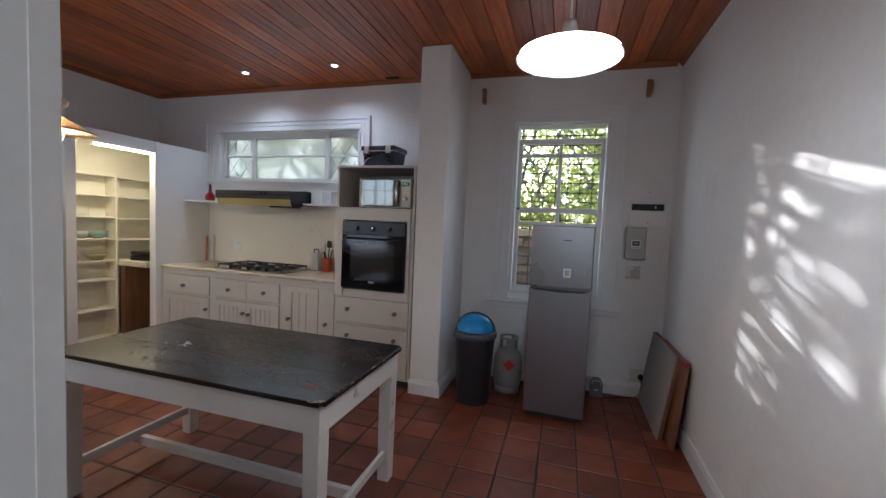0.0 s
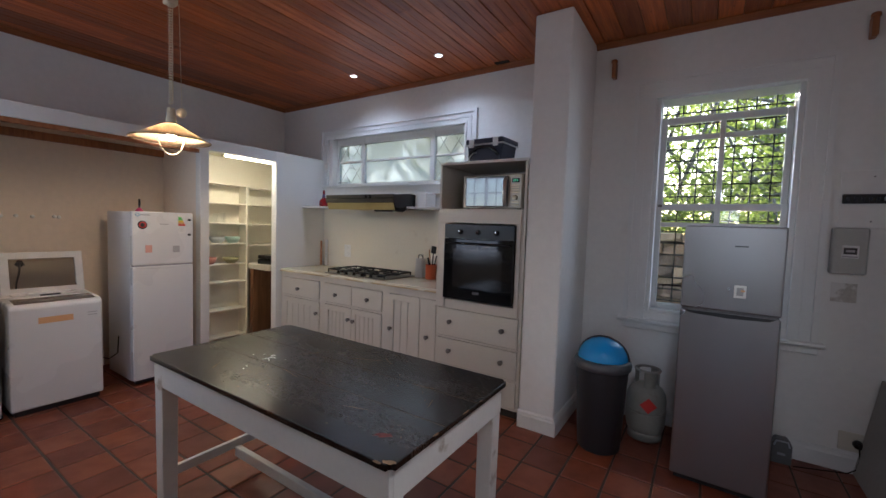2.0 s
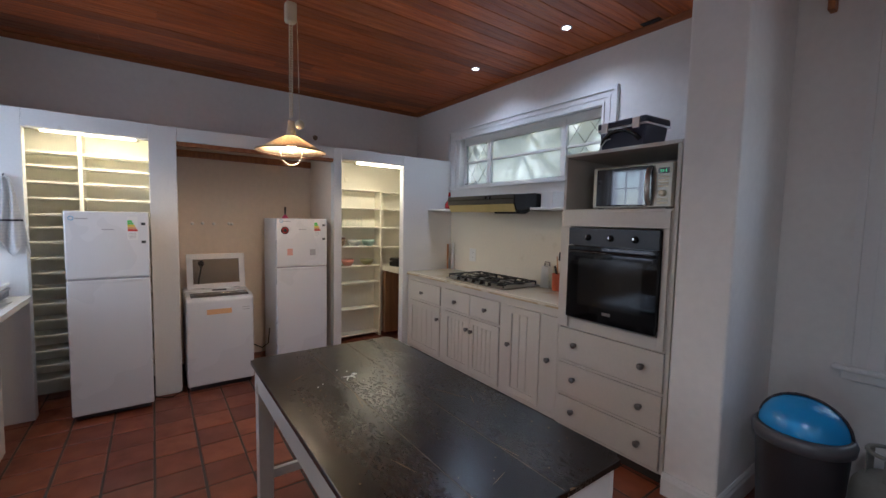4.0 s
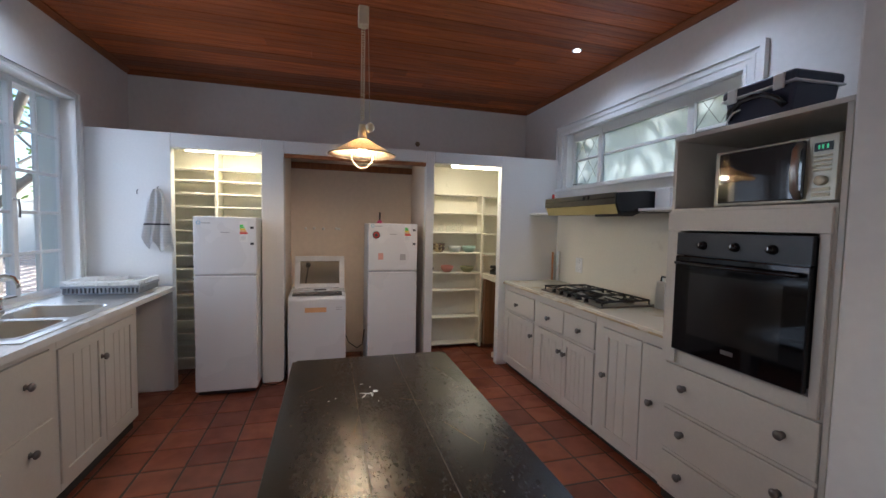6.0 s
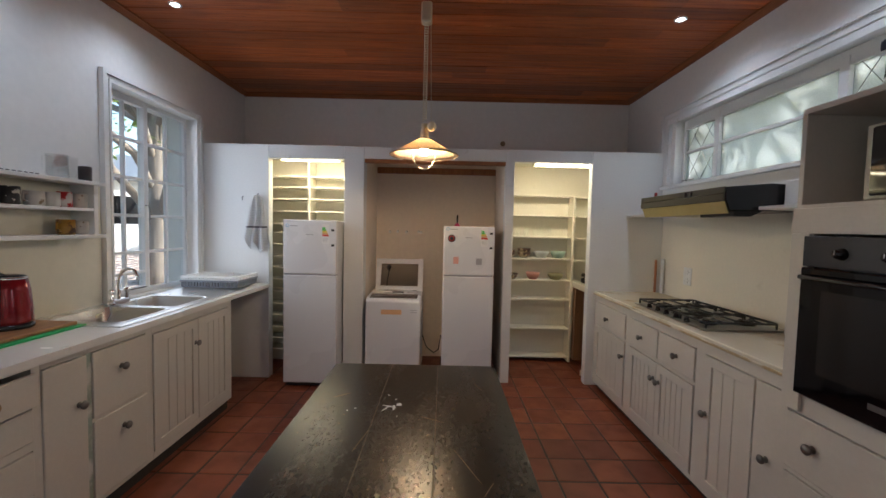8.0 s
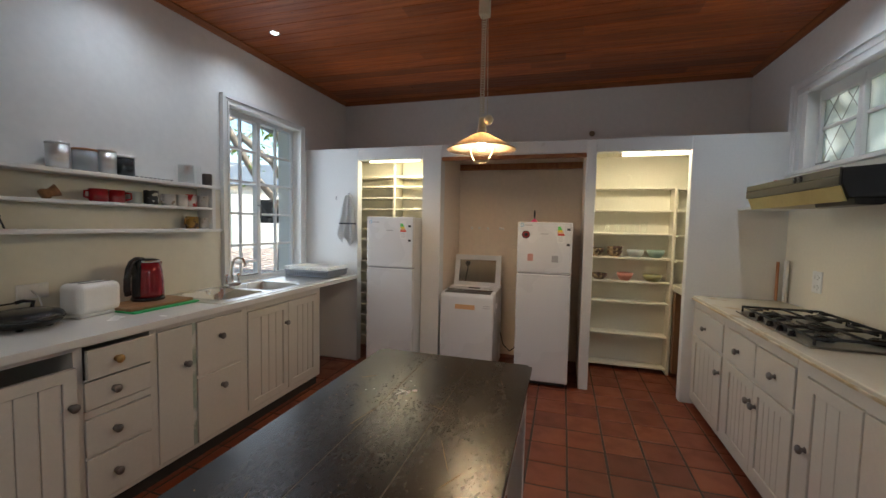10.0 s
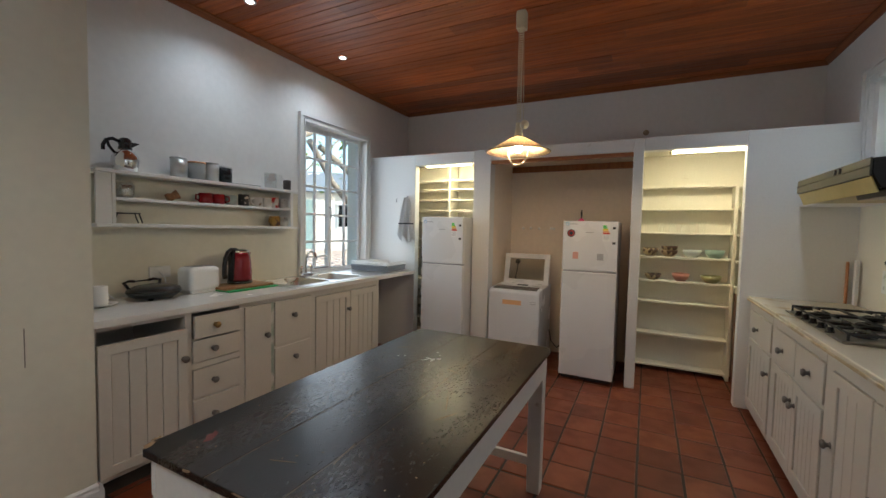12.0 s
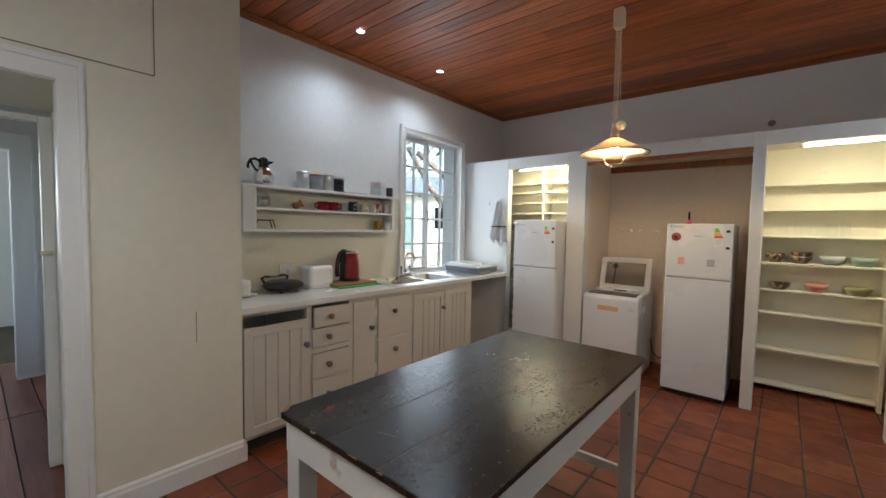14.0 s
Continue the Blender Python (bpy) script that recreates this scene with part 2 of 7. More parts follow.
TUBEGLOW = glow("lit_tube", (1.0, 0.86, 0.55), 5)
LEDGLOW = glow("lit_downlight", (0.85, 0.93, 1.0), 6)
BULBGLOW = glow("lit_bulb", (1.0, 0.72, 0.40), 135)

# ---- building helpers ----
def box(bm, x0, x1, y0, y1, z0, z1, bevel=0.0, seg=1):
    vs = bmesh.ops.create_cube(bm, size=1.0, matrix=Matrix.Translation(((x0 + x1) / 2, (y0 + y1) / 2, (z0 + z1) / 2)) @ Matrix.Diagonal((abs(x1 - x0), abs(y1 - y0), abs(z1 - z0), 1)))["verts"]
    if bevel:
        es = {e for v in vs for e in v.link_edges}
        bmesh.ops.bevel(bm, geom=list(es), offset=bevel, segments=seg, affect="EDGES", profile=0.5)
    return bm


def boxes(*rows, bevel=0.0, seg=1):
    bm = bmesh.new()
    for r in rows:
        box(bm, *r, bevel=bevel, seg=seg)
    return bm


def lathe(profile, n=24, at=(0, 0, 0), axis="z"):
    """A turned shape from (radius, height) pairs."""
    bm = bmesh.new()
    rings = []
    for r, z in profile:
        if r < 1e-5:
            rings.append([bm.verts.new((0, 0, z))])
        else:
            rings.append([bm.verts.new((r * math.cos(2 * math.pi * i / n), r * math.sin(2 * math.pi * i / n), z)) for i in range(n)])
    for a, b in zip(rings, rings[1:]):
        for i in range(n):
            j = (i + 1) % n
            quad = [a[i % len(a)], a[j % len(a)], b[j % len(b)], b[i % len(b)]]
            quad = list(dict.fromkeys(quad))
            if len(quad) > 2:
                bm.faces.new(quad)
    turn = {"z": Matrix(), "y": Matrix.Rotation(radians(90), 4, "X"), "x": Matrix.Rotation(radians(90), 4, "Y")}[axis]
    bm.transform(Matrix.Translation(at) @ turn)
    bmesh.ops.recalc_face_normals(bm, faces=bm.faces)
    for f in bm.faces:
        f.smooth = True
    return bm


def tube(points, r, n=8, closed=False):
    """A round rod along points."""
    bm = bmesh.new()
    pts = [Vector(p) for p in points]
    rings = []
    side = None
    for i, p in enumerate(pts):
        a = pts[i - 1] if i or closed else p
        b = pts[(i + 1) % len(pts)] if i < len(pts) - 1 or closed else p
        d = (b - a).normalized()
        if side is None:
            side = d.orthogonal().normalized()
        side = (side - d * side.dot(d)).normalized()
        up = d.cross(side)
        rings.append([bm.verts.new(p + r * (math.cos(2 * math.pi * k / n) * side + math.sin(2 * math.pi * k / n) * up)) for k in range(n)])
    pairs = list(zip(rings, rings[1:])) + ([(rings[-1], rings[0])] if closed else [])
    for a, b in pairs:
        for k in range(n):
            bm.faces.new((a[k], a[(k + 1) % n], b[(k + 1) % n], b[k])).smooth = True
    if not closed:
        bm.faces.new(rings[0][::-1])
        bm.faces.new(rings[-1])
    bmesh.ops.recalc_face_normals(bm, faces=bm.faces)
    return bm




def prism(outline, depth, axis="y", at=0.0, bevel=0.0):
    """An outline of (u, v) pushed along an axis: y keeps (x, z), x keeps (y, z), z keeps (x, y)."""
    bm = bmesh.new()
    def put(u, v, w):
        return {"y": (u, w, v), "x": (w, u, v), "z": (u, v, w)}[axis]
    a = [bm.verts.new(put(u, v, at)) for u, v in outline]
    b = [bm.verts.new(put(u, v, at + depth)) for u, v in outline]
    bm.faces.new(a)
    bm.faces.new(b[::-1])
    for i in range(len(a)):
        j = (i + 1) % len(a)
        bm.faces.new((a[i], b[i], b[j], a[j]))
    bmesh.ops.recalc_face_normals(bm, faces=bm.faces)
    if bevel:
        bmesh.ops.bevel(bm, geom=bm.edges[:], offset=bevel, segments=2, affect="EDGES", profile=0.5)
    return bm


def mesh_of(name, bm, material):
    me = bpy.data.meshes.new(name)
    bm.to_mesh(me)
    bm.free()
    for m in material if isinstance(material, (list, tuple)) else [material]:
        me.materials.append(m)
    return me


def solid(name, bm, material, label="", category="", group="", kind="", m=None):
    ob = new(name, mesh_of(name, bm, material))
    if m:
        ob.matrix_world = m
    return tagged(ob, label, category, group, kind)


def part(name, bm, material, parent, label="", m=None):
    ob = new(name, mesh_of(name, bm, material) if isinstance(bm, bmesh.types.BMesh) else bm)
    ob.parent = parent
    if m:
        ob.matrix_basis = m
    return tagged(ob, label)


def thing(name, label, category, m, group="", kind=""):
    ob = new(name)
    ob.empty_display_size = 0.1
    ob.matrix_world = m
    return tagged(ob, label, category, group, kind)




# ---- large structure ----
XE, XW, YN, YS, YD, H = 0.87, -5.10, 4.05, -0.35, 0.305, 2.988
XP, XR = -4.266, -1.235          # face of the cupboard partition; corner of the recess beside the door wall

# walls: north with two openings
NW = (-4.13, -2.23, 1.93, 2.51)      # high window
SW = (-0.53, 0.33, 0.86, 2.50)       # sash window
solid("wall_north", boxes(
    (XW - 0.2, NW[0], YN, YN + 0.28, 0, H), (NW[0], NW[1], YN, YN + 0.28, 0, NW[2]), (NW[0], NW[1], YN, YN + 0.28, NW[3], H),
    (NW[1], SW[0], YN, YN + 0.28, 0, H), (SW[0], SW[1], YN, YN + 0.28, 0, SW[2]), (SW[0], SW[1], YN, YN + 0.28, SW[3], H),
    (SW[1], XE + 0.2, YN, YN + 0.28, 0, H)), PLASTER, "white painted plaster kitchen wall with two windows", "wall", kind="structure")
solid("wall_east", boxes((XE, XE + 0.2, -1.1, YN, 0, H), (XE, XE + 0.2, -2.1, -1.1, 0, 0.9), (XE, XE + 0.2, -2.1, -1.1, 2.3, H), (XE, XE + 0.2, -2.6, -2.1, 0, H)), PLASTER, "plain white plaster wall with dappled sunlight", "wall", kind="structure")
solid("wall_west", boxes((XW - 0.2, XW, YS - 0.2, YN, 0, H)), PLASTER, "grey-white plaster wall above the cupboards", "wall", kind="structure")
SO = (-4.15, -3.20, 0.93, 2.43)      # south casement window
solid("wall_south", boxes(
    (XW, SO[0], YS - 0.26, YS, 0, H), (SO[0], SO[1], YS - 0.26, YS, 0, SO[2]), (SO[0], SO[1], YS - 0.26, YS, SO[3], H),
    (SO[1], XR, YS - 0.26, YS, 0, H)), PLASTER, "white plaster wall over the sink with a casement window", "wall", kind="structure")
solid("wall_south_splash", boxes((SO[1] + 0.082, XR - 0.002, YS + 0.001, YS + 0.004, 0.9, 1.72)), CREAM, "cream painted wall behind the counter shelves", "wall", kind="structure")
DO, YB = (-0.45, 0.42, 2.045), -0.43    # the doorway through a thick wall, and that wall's hall side
solid("wall_door", boxes(
    (XR, DO[0] - 0.066, YB, YD, 0, H), (DO[0] - 0.066, DO[1], YB, YD, DO[2], H), (DO[1], XE, YB, YD, 0, H),
    (XR, XR + 0.16, YS - 0.26, YB, 0, H)), CREAM, "cream-white plaster wall with an open doorway", "wall", kind="structure")
solid("wall_pier", boxes((-1.262, -0.995, 3.345, YN, 0, H), bevel=0.012, seg=2), PLASTER, "white plastered chimney pier beside the oven tower", "wall", kind="structure")

# ceiling of stained boards running north to south
def ceiling():
    bm = bmesh.new()
    x, w = XW, 0.149
    rnd = random.Random(5)
    while x < XE:
        x1 = min(x + w, XE)
        cut = rnd.uniform(0.6, 3.6)
        for a, b in ((YS, cut), (cut, YN)):
            z = H + rnd.uniform(0, 0.0025)
            prof = [(x + 0.0015, z + 0.006), (x + 0.005, z), ((x + x1) / 2 - 0.002, z), ((x + x1) / 2, z + 0.002), ((x + x1) / 2 + 0.002, z), (x1 - 0.005, z), (x1 - 0.0015, z + 0.006), (x1 - 0.0015, z + 0.02), (x + 0.0015, z + 0.02)]
            q = prism(prof, b - a - 0.0015, "y", a)
            me = bpy.data.meshes.new("t")
            q.to_mesh(me)
            q.free()
            bm.from_mesh(me)
            bpy.data.meshes.remove(me)
        x = x1
    return bm


solid("ceiling", ceiling(), CEILWOOD, "red-brown stained tongue-and-groove timber ceiling", "ceiling", kind="structure")
solid("ceiling_deck", boxes((XW - 0.2, XE + 0.2, -2.8, YN + 0.28, H + 0.02, H + 0.15)), GROOVE, "dark roof boards above the ceiling", "ceiling", kind="structure")


COR = [(0, 0), (0, -0.042), (0.012, -0.042), (0.02, -0.032), (0.032, -0.016), (0.04, -0.010), (0.04, 0)]
def cornice(x0, y0, x1, y1, inward, mat):
    """A small moulded strip where wall and ceiling meet."""
    if abs(x1 - x0) > abs(y1 - y0):
        bm = prism([(y0 + inward * u, H + v) for u, v in COR], x1 - x0, "x", x0)
    else:
        bm = prism([(x0 + inward * u, H + v) for u, v in COR], y1 - y0, "y", y0)
    solid("ceiling_trim", bm, mat, "stained timber cornice strip", "trim", kind="structure")


cornice(XW, YS, XW, YN, 1, CORNICE_Y)
cornice(XE, YD, XE, YN, -1, CORNICE_Y)
cornice(XW + 0.046, YN, -1.262, YN, -1, CORNICE_X)
cornice(-0.995, YN, XE - 0.046, YN, -1, CORNICE_X)
cornice(XW + 0.046, YS, XR, YS, 1, CORNICE_X)

# skirting boards
SK = [(0, 0), (0.02, 0), (0.02, 0.095), (0.014, 0.108), (0.014, 0.118), (0.006, 0.130), (0, 0.130)]
def skirting(x0, y0, x1, y1, out):
    if abs(x1 - x0) > abs(y1 - y0):
        bm = prism([(y0 + out * u, v) for u, v in SK], x1 - x0, "x", x0)
    else:
        bm = prism([(x0 + out * u, v) for u, v in SK], y1 - y0, "y", y0)
    solid("baseboard", bm, TRIM, "white painted moulded skirting board", "baseboard", kind="structure")


skirting(XE, YD, XE, YN, -1)
skirting(-0.995, YN, XE - 0.021, YN, -1)
skirting(-0.995, 3.325, -0.995, YN - 0.021, 1)
skirting(-1.262, 3.345, -0.995, 3.345, -1)
skirting(XR, YD, DO[0] - 0.103, YD, 1)
skirting(XR, 0.05, XR, YD + 0.02, -1)
skirting(DO[1] + 0.105, YD, XE - 0.021, YD, 1)

# cupboard partition: three openings
A0, A1, B0, B1, C0, C1 = 0.284, 1.0, 1.19, 2.535, 2.619, 3.357
PT, PH = 2.25, 2.136
solid("wall_partition", boxes(
    (XP - 0.09, XP, YS, A0, 0, PT), (XP - 0.09, XP, A0, A1, PH - 0.01, PT), (XP - 0.14, XP, A1, B0, 0, PT), (XP - 0.09, XP, B0, B1, PH - 0.0, PT),
    (XP - 0.09, XP, B1, C0, 0, PT), (XP - 0.09, XP, C0, C1, PH, PT), (XP - 0.09, XP, C1, YN, 0, PT), bevel=0.004), TRIM,
    "white painted cupboard partition with three tall openings", "wall", kind="structure")
solid("wall_partition_top", boxes((XW, XP - 0.09, YS, YN, PT - 0.03, PT - 0.005)), PANTRY, "white boarded top over the cupboards", "shelf", kind="structure")
solid("wall_niche_side", boxes((XW, XP - 0.14, A1 + 0.06, B0 - 0.002, 0, PT - 0.03)), [ROSE], "beige-pink plaster side of the appliance niche", "wall", kind="structure")
solid("wall_niche_side_north", boxes((XW, XP - 0.09, B1 + 0.002, C0 - 0.03, 0, PT - 0.03)), [ROSE], "beige-pink plaster side of the appliance niche", "wall", kind="structure")
solid("wall_niche_back", boxes((XW, XW + 0.06, B0 - 0.002, B1 + 0.002, 0, PT - 0.03)), [ROSE], "beige-pink plaster back of the appliance niche", "wall", kind="structure")
solid("wall_pantry_lining_south", boxes((XW, XW + 0.004, YS, A1 + 0.06, 0, PT - 0.03), (XW + 0.004, XP - 0.09, A1 + 0.052, A1 + 0.06, 0, PT - 0.03)), PANTRY, "cream painted pantry lining", "wall", kind="structure")
solid("wall_pantry_lining_north", boxes((XW, XW + 0.004, C0 - 0.03, YN, 0, PT - 0.03), (XW + 0.004, XP - 0.09, C0 - 0.03, C0 - 0.022, 0, PT - 0.03)), PANTRY, "cream painted pantry lining", "wall", kind="structure")
solid("trim_niche", boxes((XP - 0.07, XP - 0.012, B0 + 0.001, B1 - 0.001, PH - 0.035, PH - 0.001), bevel=0.003), STAINWOOD, "red-brown timber strip under the niche head", "trim", kind="structure")
solid("trim_niche_rail", boxes((XW + 0.06, XW + 0.09, B0 + 0.001, B1 - 0.001, 2.10, 2.17), bevel=0.003), STAINWOOD, "red-brown timber rail high on the niche back", "trim", kind="structure")

# hall behind the doorway
solid("wall_hall_west", boxes((-1.0, -0.86, -2.6, YB, 0, 2.75)), PLASTER, "white hall wall", "wall", kind="structure")
solid("wall_hall_south", boxes((-0.86, -0.44, -2.62, -2.45, 0, 2.75), (-0.44, 0.42, -2.62, -2.45, 2.05, 2.75), (0.42, XE, -2.62, -2.45, 0, 2.75)), PLASTER, "white hall wall with a doorway", "wall", kind="structure")
solid("wall_hall_far", boxes((-1.6, 0.1, -4.7, -4.6, 0, 2.75), (0.1, 1.1, -4.7, -4.6, 0, 0.9), (0.1, 1.1, -4.7, -4.6, 2.3, 2.75), (1.1, 1.6, -4.7, -4.6, 0, 2.75), (-1.7, -1.6, -4.6, -2.62, 0, 2.75), (1.6, 1.7, -4.6, -2.62, 0, 2.75)), PLASTER, "pale wall of the room beyond the hall", "wall", kind="structure")
solid("ceiling_hall", boxes((-1.0, XE, -2.62, YB, 2.75, 2.8), (-1.7, 1.7, -4.7, -2.62, 2.75, 2.8)), PLASTER, "white hall ceiling", "ceiling", kind="structure")


def architrave(name, x0, x1, top, y, out, mat, label, w=0.095):
    """A moulded frame round an opening in a wall that faces along y; also upright ends that run to the floor."""
    bm = bmesh.new()
    for inset, depth, ww in ((0.003, 0.016, w - 0.003), (0.005, 0.024, 0.024), (w - 0.026, 0.026, 0.018)):
        a, b = (y, y + out * depth)
        lo, hi = min(a, b), max(a, b)
        i0, i1 = inset, inset + ww
        box(bm, x0 - i1, x0 - i0, lo, hi, 0, top + i1)
        box(bm, x1 + i0, x1 + i1, lo, hi, 0, top + i1)
        box(bm, x0 - i0, x1 + i0, lo, hi, top + i0, top + i1)
    return bm


solid("door_trim", architrave("door_trim", DO[0], DO[1], DO[2], YD, 1, TRIM, "", 0.10), TRIM, "white moulded door architrave", "trim", kind="structure")
solid("door_trim_hall", architrave("door_trim_hall", DO[0] - 0.062, DO[1], DO[2], YB, -1, TRIM, ""), TRIM, "white moulded door architrave", "trim", kind="structure")
solid("door_trim_far", architrave("door_trim_far", -0.44, 0.42, 2.05, -2.45, 1, TRIM, "", 0.16), TRIM, "white moulded architrave at the end of the hall", "trim", kind="structure")
solid("door_lining", boxes((DO[0] - 0.066, DO[0], YD - 0.055, YD + 0.002, 0, DO[2]), (DO[0] - 0.066, DO[0] - 0.010, YB - 0.05, YB - 0.002, 0, DO[2] - 0.03), (DO[0] - 0.010, DO[1], YB - 0.05, YB - 0.002, DO[2] - 0.065, DO[2] - 0.03), bevel=0.004), TRIM, "white painted door posts on both sides of the thick wall", "trim", kind="structure")
solid("door_latch", boxes((DO[0] - 0.05, DO[0] + 0.004, YB - 0.001, YB + 0.022, 1.24, 1.265), bevel=0.006, seg=2), CREAMPL, "small cream latch on the white door post", "latch")
solid("trim_wall_hatch", boxes((-0.818, -0.8145, YD, YD + 0.004, 2.172, 2.62), (-0.8145, 0.30, YD, YD + 0.004, 2.168, 2.173), bevel=0), surface("hairline_crack", (0.22, 0.20, 0.16), 0.9), "thin cracked outline of a sealed hatch over the door", "trim", kind="structure")
solid("trim_wall_crack", boxes((-0.9915, -0.9885, YD, YD + 0.003, 0.78, 0.95)), MATS["hairline_crack"], "short hairline crack in the plaster", "trim", kind="structure")


def door_leaf():
    d = thing("door_1", "white painted panelled door standing open into the hall", "door", pose(DO[0] - 0.07, YB - 0.06, 0, 0, 0, -100), kind="structure")
    w, h = 0.80, 2.0
    bm = boxes((0, 0.11, 0.02, 0.06, 0.01, h), (w - 0.11, w, 0.02, 0.06, 0.01, h), (0.11, w - 0.11, 0.02, 0.06, 0.01, 0.22), (0.11, w - 0.11, 0.02, 0.06, 0.86, 1.02), (0.11, w - 0.11, 0.02, 0.06, h - 0.12, h), (w / 2 - 0.05, w / 2 + 0.05, 0.02, 0.06, 0.22, h - 0.12), bevel=0.003)
    part("leaf_frame", bm, TRIM, d)
    for x0, x1 in ((0.11, w / 2 - 0.05), (w / 2 + 0.05, w - 0.11)):
        for z0, z1 in ((0.22, 0.86), (1.02, h - 0.12)):
            part("panel", boxes((x0, x1, 0.032, 0.048, z0, z1)), TRIM, d)
    part("door_knob", lathe([(0, 0.06), (0.02, 0.058), (0.026, 0.045), (0.02, 0.03), (0.009, 0.02), (0.009, 0.0), (0.024, 0.0), (0.024, -0.004), (0, -0.004)], 16, (0.08, 0.065, 1.16), "y"), CREAMPL, d, "cream porcelain knob", m=Matrix.Scale(1, 4))
    return d


door_leaf()

# ---- windows ----
def window_trim(name, x0, x1, z0, z1, y, out, label, w=0.125, sill=True, steps=3, foot=None):
    bm = bmesh.new()
    rows = [(0.0, w, 0.020), (w - 0.03, w + 0.002, 0.036), (0.002, 0.02, 0.028), (w * 0.4, w * 0.55, 0.027)][:steps + 1]
    zb = z0 if foot is None else foot
    for a, b, d in rows:
        lo, hi = min(y, y + out * d), max(y, y + out * d)
        box(bm, x0 - b, x0 - a, lo, hi, zb, z1 + b)
        box(bm, x1 + a, x1 + b, lo, hi, zb, z1 + b)
        box(bm, x0 - a, x1 + a, lo, hi, z1 + a, z1 + b)
    return solid(name, bm, TRIM, label, "trim", kind="structure")


window_trim("window_trim_high", NW[0] - 0.06, NW[1] + 0.02, NW[2], 2.495, YN, -1, "white moulded frame round the high window", 0.13)
solid("window_sill_high", boxes((NW[0] - 0.15, NW[1] + 0.16, YN - 0.05, YN + 0.13, NW[2] - 0.03, NW[2]), (NW[0] - 0.15, NW[1] + 0.16, YN - 0.022, YN, NW[2] - 0.12, NW[2] - 0.03), bevel=0.004), TRIM, "white painted sill under the high window", "window sill", kind="structure")
window_trim("window_trim_sash", SW[0], SW[1], 0.80, SW[3], YN, -1, "white moulded frame round the sash window", 0.15)
solid("window_sill_sash", boxes((SW[0] - 0.19, SW[1] + 0.19, YN - 0.07, YN + 0.10, 0.775, 0.80), (SW[0] - 0.16, SW[1] + 0.16, YN - 0.03, YN - 0.001, 0.72, 0.774), bevel=0.005), TRIM, "white painted sash window sill", "window sill", kind="structure")
solid("window_lining_sash", boxes((SW[0], SW[0] + 0.03, YN + 0.01, YN + 0.20, 0.86, SW[3]), (SW[1] - 0.03, SW[1], YN + 0.01, YN + 0.20, 0.86, SW[3]), (SW[0] + 0.03, SW[1] - 0.03, YN + 0.01, YN + 0.20, SW[3] - 0.015, SW[3]), (SW[0] + 0.03, SW[1] - 0.03, YN + 0.01, YN + 0.20, 0.86, 0.885), bevel=0.003), TRIM, "white sash box lining", "trim", kind="structure")
window_trim("window_trim_south", SO[0], SO[1] - 0.0, SO[2], SO[3], YS, 1, "white moulded frame round the casement window", 0.075, foot=0.93)
solid("window_sill_south", boxes((SO[0], SO[1], YS - 0.26, YS + 0.02, SO[2] - 0.03, SO[2] - 0.002), bevel=0.004), TRIM, "white tiled sill behind the sink", "window sill", kind="structure")


def sash(root, x0, x1, z0, z1, y, bars_z):
    """One sliding sash: rails, stiles, one upright bar, cross bars and panes."""
    s, d = 0.038, 0.036
    part("window_frame", boxes((x0, x0 + s, y, y + d, z0, z1), (x1 - s, x1, y, y + d, z0, z1), (x0 + s, x1 - s, y, y + d, z0, z0 + 0.045), (x0 + s, x1 - s, y, y + d, z1 - 0.05, z1), bevel=0.004), TRIM, root)
    xm = (x0 + x1) / 2
    part("glazing_bar", boxes((xm - 0.018, xm + 0.018, y + 0.004, y + d - 0.004, z0 + 0.045, z1 - 0.05), bevel=0.004), TRIM, root)
    zs = [z0 + 0.045, *bars_z, z1 - 0.05]
    for zb in bars_z:
        for a, b in ((x0 + s, xm - 0.018), (xm + 0.018, x1 - s)):
            part("glazing_bar", boxes((a, b, y + 0.005, y + d - 0.005, zb - 0.018, zb + 0.018), bevel=0.003), TRIM, root)
    for za, zb in zip(zs, zs[1:]):
        for a, b in ((x0 + s, xm), (xm, x1 - s)):
            p = part("pane", boxes((a + 0.001, b - 0.001, y + d / 2 - 0.002, y + d / 2 + 0.002, za, zb)), CLEAR, root)
            p.visible_shadow = False


win = thing("window_1", "white timber sash window with its upper sash lowered a little", "window", pose(0, 0, 0), kind="structure")
sash(win, SW[0] + 0.03, SW[1] - 0.03, 1.66, 2.375, YN + 0.13, [2.215])
sash(win, SW[0] + 0.03, SW[1] - 0.03, 0.885, 1.705, YN + 0.085, [1.545])
part("sash_catch", boxes((-0.55 + 0.06, -0.55 + 0.09, YN + 0.07, YN + 0.085, 1.68, 1.70), bevel=0.003), PEWTER, win)

bars = thing("burglar_bars", "dark iron burglar bar grid outside the sash window", "window bars", pose(0, YN + 0.235, 0))
IRONBAR = surface("dark_iron_bar", (0.03, 0.027, 0.025), 0.6, var=0.2, stain=(0.10, 0.05, 0.03), stain_at=(0.6, 0.7), stain_scale=12)
x = SW[0] + 0.05
while x < SW[1]:
    part("upright_bar", tube([(x, 0, 0.87), (x, 0, 2.5)], 0.005, 6), IRONBAR, bars)
    x += 0.115
for z in [0.93 + 0.0935 * k for k in range(17)]:
    part("cross_bar", boxes((SW[0], SW[1], -0.004, 0.004, z - 0.005, z + 0.005)), IRONBAR, bars)

